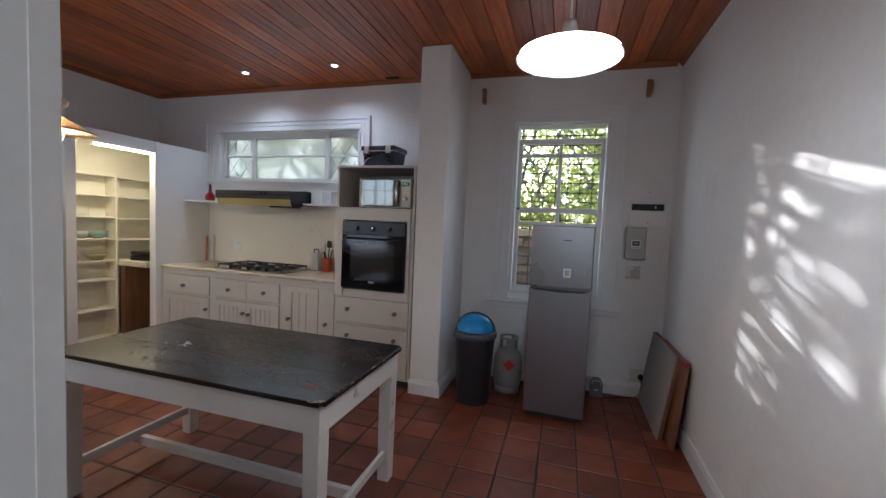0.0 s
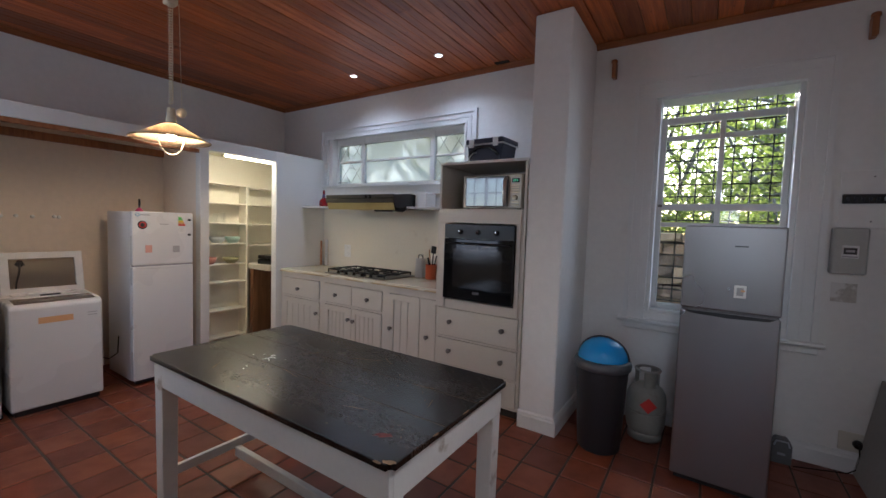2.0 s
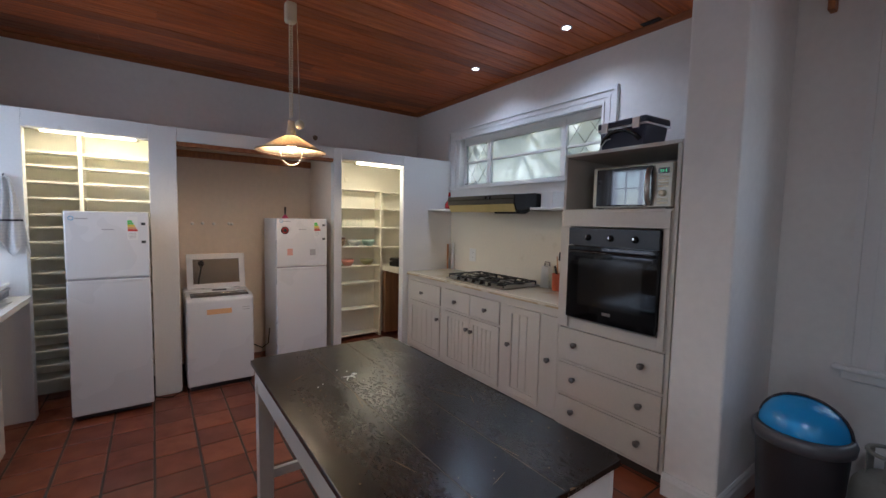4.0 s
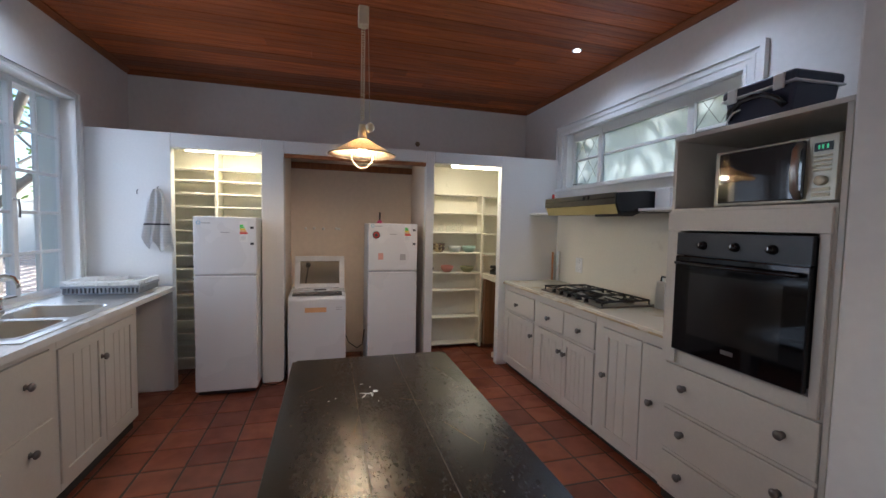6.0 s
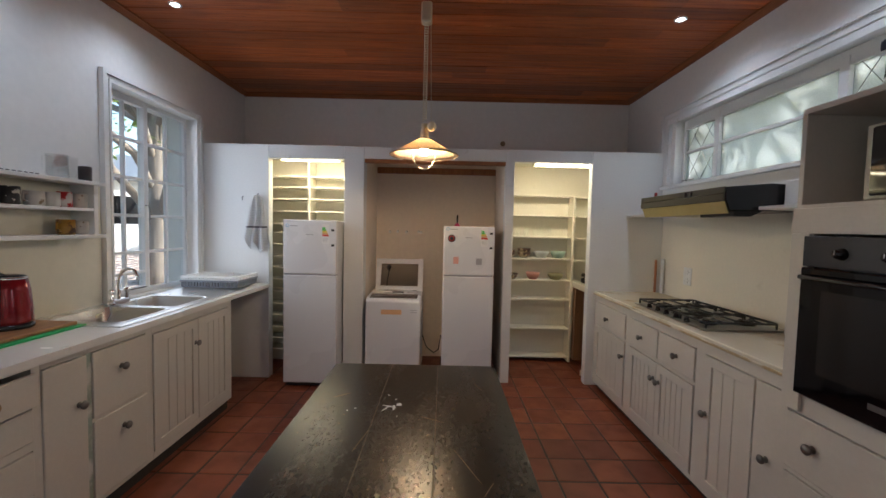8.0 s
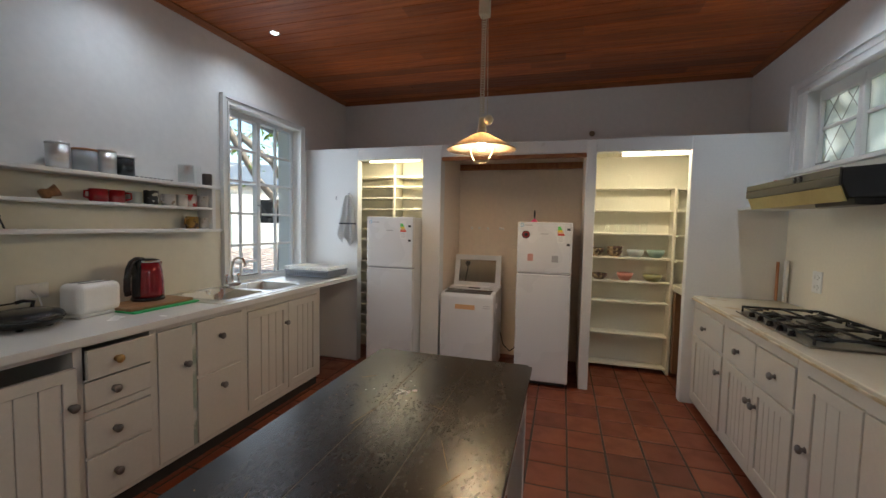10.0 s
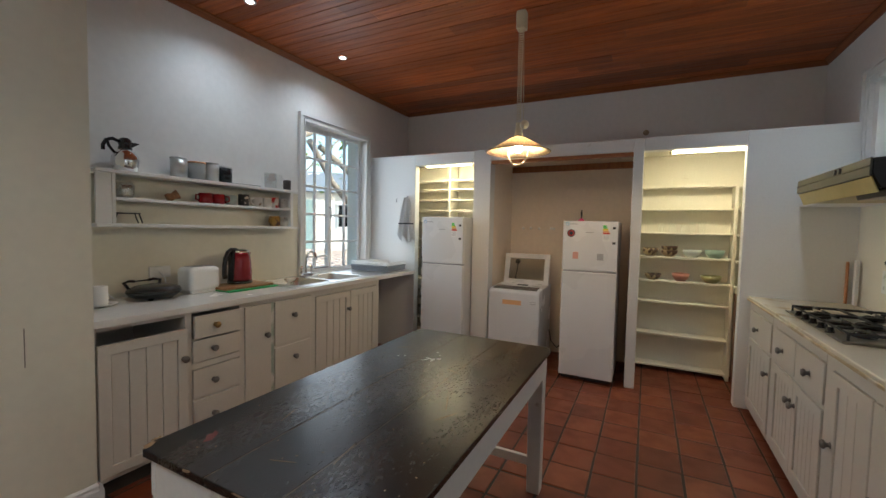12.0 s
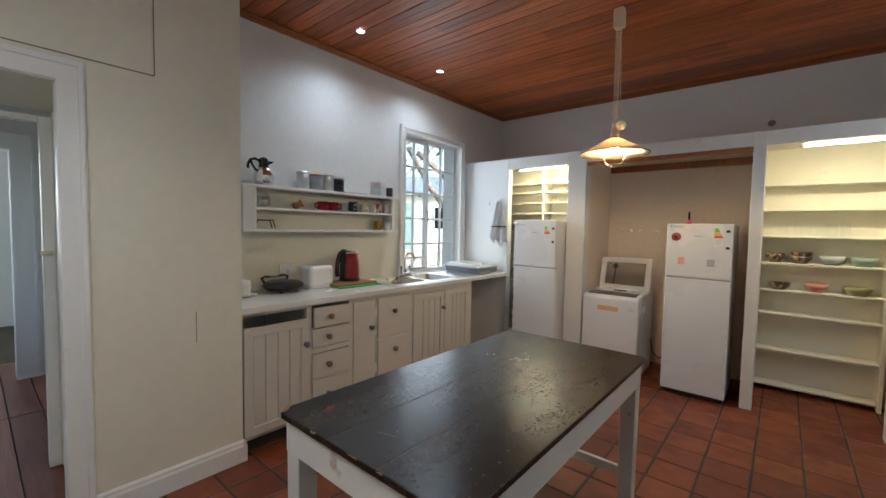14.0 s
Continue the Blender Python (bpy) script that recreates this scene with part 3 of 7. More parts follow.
win = thing("window_2", "white three-light window with frosted panes and leaded lozenges", "window", pose(0, YN + 0.075, 0), kind="structure")
x0, x1, z0, z1 = NW
m0, m1 = -3.68, -2.66
part("window_frame", boxes((x0, x0 + 0.03, 0, 0.05, z0, z1), (x1 - 0.03, x1, 0, 0.05, z0, z1), (x0 + 0.03, x1 - 0.03, 0, 0.05, z0, z0 + 0.03), (x0 + 0.03, x1 - 0.03, 0, 0.05, z1 - 0.085, z1), (m0 - 0.028, m0 + 0.028, -0.005, 0.05, z0 + 0.03, z1 - 0.03), (m1 - 0.028, m1 + 0.028, -0.005, 0.05, z0 + 0.03, z1 - 0.03), bevel=0.003), TRIM, win)
zm = 2.225
for a, b in ((x0 + 0.03, m0 - 0.028), (m0 + 0.028, m1 - 0.028), (m1 + 0.028, x1 - 0.03)):
    part("glazing_bar", boxes((a, b, 0.012, 0.04, zm - 0.012, zm + 0.012), bevel=0.003), TRIM, win)
    for za, zb in ((z0 + 0.03, zm - 0.012), (zm + 0.012, z1 - 0.03)):
        part("pane", boxes((a, b, 0.024, 0.030, za, zb)), FROST, win, "frosted glass pane")
LEAD = surface("lead_came", (0.30, 0.30, 0.29), 0.6, 0.4)
for a, b in ((x0 + 0.03, m0 - 0.028), (m1 + 0.028, x1 - 0.03)):
    for za, zb in ((z0 + 0.03, zm - 0.012), (zm + 0.012, z1 - 0.03)):
        w3 = (b - a) / 2
        for k in (0, 1):
            for s in ((0, 1), (1, 0)):
                part("lead_strip", tube([(a + w3 * k + w3 * s[0], 0.022, za), (a + w3 * k + w3 * s[1], 0.022, zb)], 0.0026, 5), LEAD, win)
part("casement_catch", boxes((x0 + 0.04, x0 + 0.20, -0.02, -0.01, z0 + 0.035, z0 + 0.045), bevel=0.002), PEWTER, win)

# steel casement over the sink
win = thing("window_3", "white steel cottage-pane casement window over the sink", "window", pose(0, YS - 0.09, 0), kind="structure")
x0, x1, z0, z1 = SO
xm = (x0 + x1) / 2 + 0.03
WSTEEL = surface("white_window_steel", (0.74, 0.75, 0.76), 0.4, var=0.05)
part("window_frame", boxes((x0, x0 + 0.035, -0.03, 0.02, z0, z1), (x1 - 0.035, x1, -0.03, 0.02, z0, z1), (x0 + 0.035, x1 - 0.035, -0.03, 0.02, z0, z0 + 0.035), (x0 + 0.035, x1 - 0.035, -0.03, 0.02, z1 - 0.035, z1), (xm - 0.019, xm + 0.019, -0.03, 0.02, z0 + 0.035, z1 - 0.035), bevel=0.004), WSTEEL, win)
rows = [z0 + 0.035 + (z1 - z0 - 0.07) * k / 5 for k in range(6)]
for a, b in ((x0 + 0.035, xm - 0.019), (xm + 0.019, x1 - 0.035)):
    mid = (a + b) / 2
    part("glazing_bar", boxes((mid - 0.011, mid + 0.011, -0.016, 0.012, rows[0], rows[-1]), bevel=0.003), WSTEEL, win)
    for k in range(1, 5):
        for p0, p1 in ((a, mid - 0.011), (mid + 0.011, b)):
            part("glazing_bar", boxes((p0, p1, -0.016, 0.012, rows[k] - 0.011, rows[k] + 0.011), bevel=0.003), WSTEEL, win)
    for k in range(5):
        for p0, p1 in ((a, mid), (mid, b)):
            p = part("pane", boxes((p0, p1, -0.006, -0.003, rows[k], rows[k + 1])), CLEAR, win)
            p.visible_shadow = False
a, b = xm + 0.019, x1 - 0.035
part("casement_frame", boxes((a, a + 0.017, -0.028, 0.026, rows[0], rows[-1]), (b - 0.017, b, -0.028, 0.026, rows[0], rows[-1]), (a + 0.017, b - 0.017, -0.028, 0.026, rows[0], rows[0] + 0.017), (a + 0.017, b - 0.017, -0.028, 0.026, rows[-1] - 0.017, rows[-1]), (a + 0.017, b - 0.017, -0.02, 0.02, rows[0] + 0.12, rows[0] + 0.14), bevel=0.003), WSTEEL, win)
part("window_handle", tube([(xm + 0.03, 0.03, 1.62), (xm + 0.03, 0.055, 1.62), (xm + 0.028, 0.06, 1.56), (xm + 0.03, 0.058, 1.50)], 0.007, 8), PEWTER, win, "dark metal casement handle")
part("window_stay", boxes((a + 0.02, a + 0.22, 0.028, 0.036, rows[0] + 0.005, rows[0] + 0.015), bevel=0.002), PEWTER, win)


# ---- outside ----
def ground_material():
    m, t, n, l, p = _mat("garden_ground")
    c = _ramp(t, _noise(t, 0.6, 8), ((0.35, (0.07, 0.055, 0.035)), (0.65, (0.16, 0.12, 0.08))))
    c = _mix(t, _ramp(t, _noise(t, 9, 6), ((0.5, (0, 0, 0)), (0.7, (0.8,) * 3))), c, (0.06, 0.09, 0.03))
    l.new(c, p.inputs["Base Color"])
    p.inputs["Roughness"].default_value = 0.95
    _bump(t, p, _noise(t, 25, 6), 0.6, 0.02)
    return m


def rise(x, y):
    """The yard climbs gently away from the house on its south side."""
    return -0.15 + 0.068 * min(max(-0.9 - y, 0.0) + max(-5.6 - x, 0.0) * 0.55, 13.0)


def sheet():
    xs = [-300, -120, -50, -30] + [-22 + 1.0 * k for k in range(27)] + [8, 14, 30, 120, 300]
    ys = [-300, -120, -50, -30] + [-22 + 1.0 * k for k in range(23)] + [4, 8, 14, 30, 120, 300]
    bm = bmesh.new()
    g = [[bm.verts.new((x, y, rise(x, y))) for x in xs] for y in ys]
    for a, b in zip(g, g[1:]):
        for k in range(len(xs) - 1):
            bm.faces.new((a[k], a[k + 1], b[k + 1], b[k])).smooth = True
    return bm


solid("ground", sheet(), ground_material(), "earth and leaf litter garden ground", "ground", kind="structure")
rs = random.Random(3)
PAVE = surface("brick_paver", (0.46, 0.37, 0.32), 0.8, var=0.12, fine=60, bump=0.4)
pav_rows = []
for i in range(54):
    for j in range(40):
        px, py = -14.5 + i * 0.23 + (0.115 if j % 2 else 0), -10.2 + j * 0.235
        zz = rise(px + 0.1, py + 0.1)
        pav_rows.append((px, px + 0.222, py, py + 0.226, zz - 0.03, zz + 0.045 + rs.uniform(-0.005, 0.005)))
solid("pavement", boxes(*pav_rows), PAVE, "worn brick paving in the yard", "paving", kind="stuff")

STONES = []
for k, c in enumerate(((0.46, 0.31, 0.19), (0.38, 0.25, 0.15), (0.52, 0.38, 0.25), (0.30, 0.21, 0.15))):
    STONES.append(surface("garden_stone_" + "abcd"[k], c, 0.85, var=0.2, big=6, fine=50, bump=0.7, stain=(0.12, 0.09, 0.07), stain_at=(0.5, 0.75), stain_scale=5, rnd=True))
stone_wall = thing("garden_wall", "dry-stacked brown stone retaining wall behind the window", "stone wall", pose(0, 5.25, -0.15))
part("core", boxes((-3.2, 3.0, 0.10, 0.45, 0, 1.60)), BACKING, stone_wall)
z = 0.0
while z < 1.62:
    h, x = rs.uniform(0.07, 0.15), -2.6
    while x < 2.2:
        w = rs.uniform(0.14, 0.38)
        bm = box(bmesh.new(), 0, w - 0.012, 0, 0.2, 0, h - 0.012)
        bmesh.ops.subdivide_edges(bm, edges=bm.edges[:], cuts=1)
        for v in bm.verts:
            v.co += Vector((rs.uniform(-0.012, 0.012), rs.uniform(-0.02, 0.02), rs.uniform(-0.01, 0.01)))
        part("stone", bm, rs.choice(STONES), stone_wall, m=Matrix.Translation((x, rs.uniform(-0.03, 0.04), z)))
        x += w
    z += h

# one leaf twice: sun in the paler colour range, shade in the darker one
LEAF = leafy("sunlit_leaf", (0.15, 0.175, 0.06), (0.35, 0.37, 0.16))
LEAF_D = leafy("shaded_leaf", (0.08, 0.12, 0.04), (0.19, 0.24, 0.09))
BARK = wood("tree_bark", (0.11, 0.095, 0.08), (0.27, 0.235, 0.20), 2, 0.9, knots=False)


def leaf_cloud(rnd, clumps, per, spread, size):
    """Many small pointed leaves, scattered round clump centres."""
    verts, faces = [], []
    for c in clumps:
        c = Vector(c)
        for _ in range(per):
            p = c + Vector((rnd.gauss(0, spread), rnd.gauss(0, spread), rnd.gauss(0, spread * 0.75)))
            r = Euler((rnd.uniform(0, 6.3), rnd.uniform(-0.9, 0.9), rnd.uniform(0, 6.3))).to_matrix()
            s = size * rnd.uniform(0.6, 1.35)
            b = len(verts)
            for q in ((-1, 0, 0), (-0.2, 0.36, 0.1), (0.45, 0.3, 0.05), (1, 0, -0.1), (0.45, -0.3, 0.05), (-0.2, -0.36, 0.1)):
                verts.append(p + r @ (Vector(q) * s))
            faces += [(b, b + 1, b + 2, b + 3), (b, b + 3, b + 4, b + 5)]
    me = bpy.data.meshes.new("crown")
    me.from_pydata([tuple(v) for v in verts], [], faces)
    return me


def tree(label, at, height, r, reach, clumps, per, size, seed, leafmat, low=0.45, bend=(0, 0)):
    rnd = random.Random(seed)
    t = thing("tree", label, "tree", pose(*at))
    trunk = [(bend[0] * (k / 6) ** 2, bend[1] * (k / 6) ** 2 + 0.05 * math.sin(k), height * 0.62 * k / 6) for k in range(7)]
    bm = tube(trunk, r, 10)
    for v in bm.verts:
        f = max(0.35, 1 - 0.6 * v.co.z / (height * 0.62))
        c = Vector((bend[0] * (v.co.z / (height * 0.62)) ** 2, bend[1] * (v.co.z / (height * 0.62)) ** 2, v.co.z))
        v.co.xy = c.xy + (v.co.xy - c.xy) * f * (1 + 0.15 * noise.noise(v.co * 3))
    part("trunk", bm, BARK, t)
    centres = []
    for k in range(clumps):
        a, h = rnd.uniform(0, 6.283), rnd.uniform(low, 1.0) * height
        d = reach * math.sqrt(rnd.random()) * (1.15 - 0.5 * abs(h / height - 0.7))
        tip = (bend[0] + d * math.cos(a), bend[1] + d * math.sin(a), h)
        centres.append(tip)
        if k % 3 == 0:
            s = Vector(trunk[min(6, 2 + k % 5)])
            e = Vector(tip)
            mid = (s + e) / 2 + Vector((rnd.uniform(-0.2, 0.2), rnd.uniform(-0.2, 0.2), 0.15))
            lb = tube([s, (s + mid) / 2 + Vector((0, 0, 0.05)), mid, e], r * 0.22, 6)
            part("limb", lb, BARK, t)
    me = leaf_cloud(rnd, centres, per, reach * 0.2, size)
    me.materials.append(leafmat)
    o = new("crown", me)
    o.parent = t
    return t


tree("leafy garden tree glowing in low sun", (-0.9, 7.6, -0.15), 5.2, 0.10, 2.1, 60, 110, 0.042, 21, LEAF, 0.28)
tree("leafy garden tree glowing in low sun", (1.3, 8.4, -0.15), 5.4, 0.11, 2.2, 50, 110, 0.055, 22, LEAF, 0.28)
tree("leafy garden tree glowing in low sun", (-3.3, 9.2, -0.15), 6.0, 0.13, 2.6, 50, 70, 0.06, 23, LEAF, 0.25)
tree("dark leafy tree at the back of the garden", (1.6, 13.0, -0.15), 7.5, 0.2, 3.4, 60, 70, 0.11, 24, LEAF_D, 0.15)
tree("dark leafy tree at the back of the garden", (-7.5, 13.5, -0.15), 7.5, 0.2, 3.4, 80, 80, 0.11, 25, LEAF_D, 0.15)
tree("tall leafy tree behind the stone wall", (0.9, 11.2, -0.15), 8.0, 0.18, 2.5, 70, 95, 0.07, 26, LEAF, 0.2)
hedge = thing("shrub", "tangled green shrub above the stone wall", "shrub", pose(0, 6.3, 0))
rh = random.Random(8)
me = leaf_cloud(rh, [(rh.uniform(-2.6, 2.4), rh.uniform(-0.5, 0.6), rh.uniform(1.2, 2.1)) for _ in range(60)], 55, 0.16, 0.05)
me.materials.append(LEAF)
o = new("foliage", me)
o.parent = hedge
for k in range(9):
    sx = -2.4 + k * 0.58
    part("stem", tube([(sx, 0, -0.15), (sx + 0.1, 0.05, 0.9), (sx - 0.05, 0, 1.9)], 0.018, 6), BARK, hedge)

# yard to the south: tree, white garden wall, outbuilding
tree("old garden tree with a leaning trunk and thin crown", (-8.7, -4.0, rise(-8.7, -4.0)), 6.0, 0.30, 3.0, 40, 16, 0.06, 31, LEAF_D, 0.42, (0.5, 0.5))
tree("leafy tree behind the white yard wall", (-17.0, -6.5, rise(-17, -6.5)), 7.0, 0.2, 3.6, 46, 26, 0.09, 32, LEAF_D, 0.2)
tree("leafy tree behind the white yard wall", (-14.0, -13.0, rise(-14, -13)), 6.5, 0.2, 3.4, 46, 26, 0.09, 33, LEAF, 0.25)
yw = thing("yard_wall", "white plastered garden wall round the yard", "garden wall", pose(-13.6, 0, 0.55))
part("wall_body", boxes((-0.22, 0, -14, 3, -0.6, 1.35), bevel=0.01), PLASTER, yw)
part("coping", boxes((-0.25, 0.03, -14, 3, 1.351, 1.41), bevel=0.01), PLASTER, yw)
ob_ = thing("outbuilding", "white outbuilding with a grey corrugated roof", "outbuilding", pose(-12.2, -8.6, 0.55, 0, 0, -48))
ROOF = surface("grey_roof_sheet", (0.30, 0.33, 0.36), 0.5, 0.3, var=0.1)
part("wall", boxes((-2.2, 2.2, -1.0, 1.2, -0.6, 2.1), bevel=0.01), PLASTER, ob_)
part("roof", prism([(-1.5, 2.08), (1.6, 2.08), (0.05, 2.95)], 5.0, "x", -2.5), ROOF, ob_)
part("door", boxes((0.3, 1.15, 1.201, 1.25, -0.2, 1.8), bevel=0.006), surface("weathered_blue_green_door", (0.22, 0.31, 0.31), 0.6), ob_)
wd = part("window", boxes((-1.5, -0.5, 1.201, 1.24, 0.8, 1.7), bevel=0.006), TRIM, ob_)
part("pane", boxes((-1.44, -0.54, 1.241, 1.246, 0.86, 1.64)), BLACKGLASS, wd)

# ---- kitchen units ----
def knob(parent, x, z, mat=PEWTER, y=0.0, r=0.0205):
    """A turned cabinet knob on a front that faces local -y."""
    part("knob", lathe([(0, 0.036), (r * 0.7, 0.034), (r, 0.027), (r * 0.95, 0.020), (r * 0.5, 0.013), (r * 0.45, 0.004), (r * 0.75, 0.0), (0, 0.0)], 14, (0, 0, 0), "y"), mat, parent, "dark pewter knob" if mat is PEWTER else "worn brass knob", m=pose(x, y, z))


def ring_frame(x0, x1, z0, z1, s, y0, y1):
    """A rectangular frame in one piece."""
    bm = bmesh.new()
    loops = []
    for y in (y0, y1):
        loops.append([bm.verts.new((x, y, z)) for x, z in ((x0, z0), (x1, z0), (x1, z1), (x0, z1))])
        loops.append([bm.verts.new((x, y, z)) for x, z in ((x0 + s, z0 + s), (x1 - s, z0 + s), (x1 - s, z1 - s), (x0 + s, z1 - s))])
    for a, b in ((0, 1), (2, 3), (0, 2), (1, 3)):
        for k in range(4):
            j = (k + 1) % 4
            bm.faces.new((loops[a][k], loops[a][j], loops[b][j], loops[b][k]))
    bmesh.ops.recalc_face_normals(bm, faces=bm.faces)
    bmesh.ops.bevel(bm, geom=[e for e in bm.edges if abs(e.verts[0].co.y - y0) < 1e-5 and abs(e.verts[1].co.y - y0) < 1e-5 and len({round(v.co.x, 5) for v in e.verts} | {round(v.co.z, 5) for v in e.verts}) < 4], offset=0.0025, segments=1, affect="EDGES")
    return bm


def slab_with_hole(xs, ys, z0, z1, holes):
    """A slab cut into cells by xs and ys, in one piece, without the cells in holes."""
    bm = bmesh.new()
    g = {(i, j, k): bm.verts.new((xs[i], ys[j], z)) for i in range(len(xs)) for j in range(len(ys)) for k, z in enumerate((z0, z1))}
    cells = {(i, j) for i in range(len(xs) - 1) for j in range(len(ys) - 1)} - set(holes)
    for i, j in cells:
        bm.faces.new((g[i, j, 1], g[i + 1, j, 1], g[i + 1, j + 1, 1], g[i, j + 1, 1]))
        bm.faces.new((g[i, j, 0], g[i, j + 1, 0], g[i + 1, j + 1, 0], g[i + 1, j, 0]))
        for (di, dj), (p, q) in {(-1, 0): ((i, j), (i, j + 1)), (1, 0): ((i + 1, j), (i + 1, j + 1)), (0, -1): ((i, j), (i + 1, j)), (0, 1): ((i, j + 1), (i + 1, j + 1))}.items():
            if (i + di, j + dj) not in cells:
                bm.faces.new((g[*p, 0], g[*q, 0], g[*q, 1], g[*p, 1]))
    bmesh.ops.delete(bm, geom=[v for v in bm.verts if not v.link_faces], context="VERTS")
    bmesh.ops.recalc_face_normals(bm, faces=bm.faces)
    return bm


def slatted_door(root, x0, x1, z0, z1, knob_at, n=4, name="door", y=0.013, mat=CABPAINT):
    """A framed door with tongue-and-groove boards set back in it; local front faces -y."""
    s, t = 0.055, 0.022
    d = part(name, ring_frame(x0, x1, z0, z1, s, y - t, y), mat, root)
    w = (x1 - x0 - 2 * s) / n
    for k in range(n):
        a = x0 + s + k * w
        part("slat", boxes((a + 0.0015, a + w - 0.0015, y - t + 0.008, y - 0.002, z0 + s - 0.004, z1 - s + 0.004), bevel=0.0025), mat, d)
    # near-black sheet behind the slats: groove shade put in as colour
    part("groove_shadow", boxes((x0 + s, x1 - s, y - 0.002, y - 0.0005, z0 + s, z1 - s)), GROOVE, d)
    if knob_at:
        knob(d, knob_at[0], knob_at[1], y=y - t)
    return d


def flat_door(root, x0, x1, z0, z1, knob_at, y=0.012, name="door", mat=CABPAINT, kmat=PEWTER, t=0.02):
    d = part(name, boxes((x0, x1, y - t, y, z0, z1), bevel=0.0035, seg=2), mat, root)
    for kx, kz in knob_at:
        knob(d, kx, kz, kmat, y - t)
    return d


def carcass(root, w, depth, z0, z1, stiles, rails, y=0.004):
    """Sides, floor, back and a face frame: stiles (x0, x1), rails (x0, x1, z0, z1)."""
    part("body", boxes((0, 0.018, 0.02, depth, z0, z1), (w - 0.018, w, 0.02, depth, z0, z1), (0.018, w - 0.018, 0.02, depth, z0, z0 + 0.018), (0.018, w - 0.018, depth - 0.012, depth, z0 + 0.018, z1)), CABPAINT, root)
    bm = bmesh.new()
    for a, b in stiles:
        box(bm, a, b, 0.0, 0.02, z0, z1)
    for a, b, c, e in rails:
        box(bm, a, b, -0.0015, 0.02, c, e)
    part("face_frame", bm, CABPAINT, root)
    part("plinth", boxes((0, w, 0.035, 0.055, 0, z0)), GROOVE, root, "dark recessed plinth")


FN, FT, FS = 3.435, 3.39, 0.27
ZT = 0.89

# north run, from west to east: local x = world x - start
def unit(name, label, x0, x1, rz=0):
    return thing(name, label, "cabinet", pose(x0, FN, 0) if rz == 0 else pose(x1, FS, 0, 0, 0, 180), group="base cabinets")


u = unit("base_cabinet", "white painted base cabinet with slatted door at the pantry end", -4.265, -3.56)
w = 0.705
carcass(u, w, 0.60, 0.05, ZT, ((0, 0.05), (w - 0.04, w)), ((0.05, w - 0.04, 0.835, ZT), (0.05, w - 0.04, 0.612, 0.632), (0.05, w - 0.04, 0.05, 0.08)))
flat_door(u, 0.055, w - 0.045, 0.636, 0.83, [(0.317, 0.718)], name="drawer")
slatted_door(u, 0.055, w - 0.045, 0.085, 0.608, (w - 0.074, 0.487), 5)
u = unit("base_cabinet", "white painted base cabinet, two drawers over slatted doors", -3.56, -2.67)
w = 0.89
carcass(u, w, 0.60, 0.05, ZT, ((0, 0.04), (w - 0.04, w), (0.43, 0.46)), ((0.04, w - 0.04, 0.835, ZT), (0.04, w - 0.04, 0.612, 0.632), (0.04, w - 0.04, 0.05, 0.08)))
flat_door(u, 0.045, 0.440, 0.636, 0.83, [(0.219, 0.722)], name="drawer")
flat_door(u, 0.450, 0.845, 0.636, 0.83, [(0.666, 0.728)], name="drawer")
slatted_door(u, 0.045, 0.4435, 0.085, 0.608, (0.412, 0.493), 5)
slatted_door(u, 0.4465, 0.845, 0.085, 0.608, (0.480, 0.486), 5)
u = unit("base_cabinet", "white painted base cabinet with slatted and narrow doors", -2.67, -2.061)
w = 0.609
carcass(u, w, 0.60, 0.05, ZT, ((0, 0.045), (w - 0.025, w), (0.405, 0.43)), ((0.045, w - 0.025, 0.83, ZT), (0.045, w - 0.025, 0.05, 0.08)))
slatted_door(u, 0.05, 0.405, 0.085, 0.825, (0.076, 0.50), 3)
flat_door(u, 0.412, w - 0.028, 0.085, 0.825, [(0.495, 0.487)])

solid("worktop_north", boxes((-4.265, -2.062, 3.419, 4.045, 0.892, 0.925), bevel=0.004), COUNTER_N, "worn cream-white worktop with stained wooden edge", "worktop")
solid("worktop_edge", boxes((-4.265, -2.062, 3.410, 3.4185, 0.894, 0.908), bevel=0.002), surface("stained_edging", (0.46, 0.35, 0.20), 0.5, var=0.2, stain=(0.62, 0.56, 0.44), stain_at=(0.5, 0.6), stain_scale=7), "worn timber edging of the hob worktop", "edging")

# oven tower
tw = thing("oven_tower", "tall white painted oven housing with microwave shelf and drawers", "cabinet", pose(-2.06, FT, 0))
w = 0.775
for sx0 in (0, w - 0.022):
    part("side_panel", boxes((sx0, sx0 + 0.022, 0.0, 0.645, 0.07, 1.979), bevel=0.002), CABPAINT, tw)
part("top_panel", boxes((0, w, 0.0, 0.645, 1.98, 2.002), bevel=0.002), CABPAINT, tw)
part("back_panel", boxes((0.022, w - 0.022, 0.60, 0.62, 0.07, 1.99)), CABPAINT, tw)
part("microwave_shelf", boxes((0.022, w - 0.022, 0.019, 0.60, 1.60, 1.62)), CABPAINT, tw)
part("oven_shelf", boxes((0.022, w - 0.022, 0.019, 0.60, 0.845, 0.865)), CABPAINT, tw)
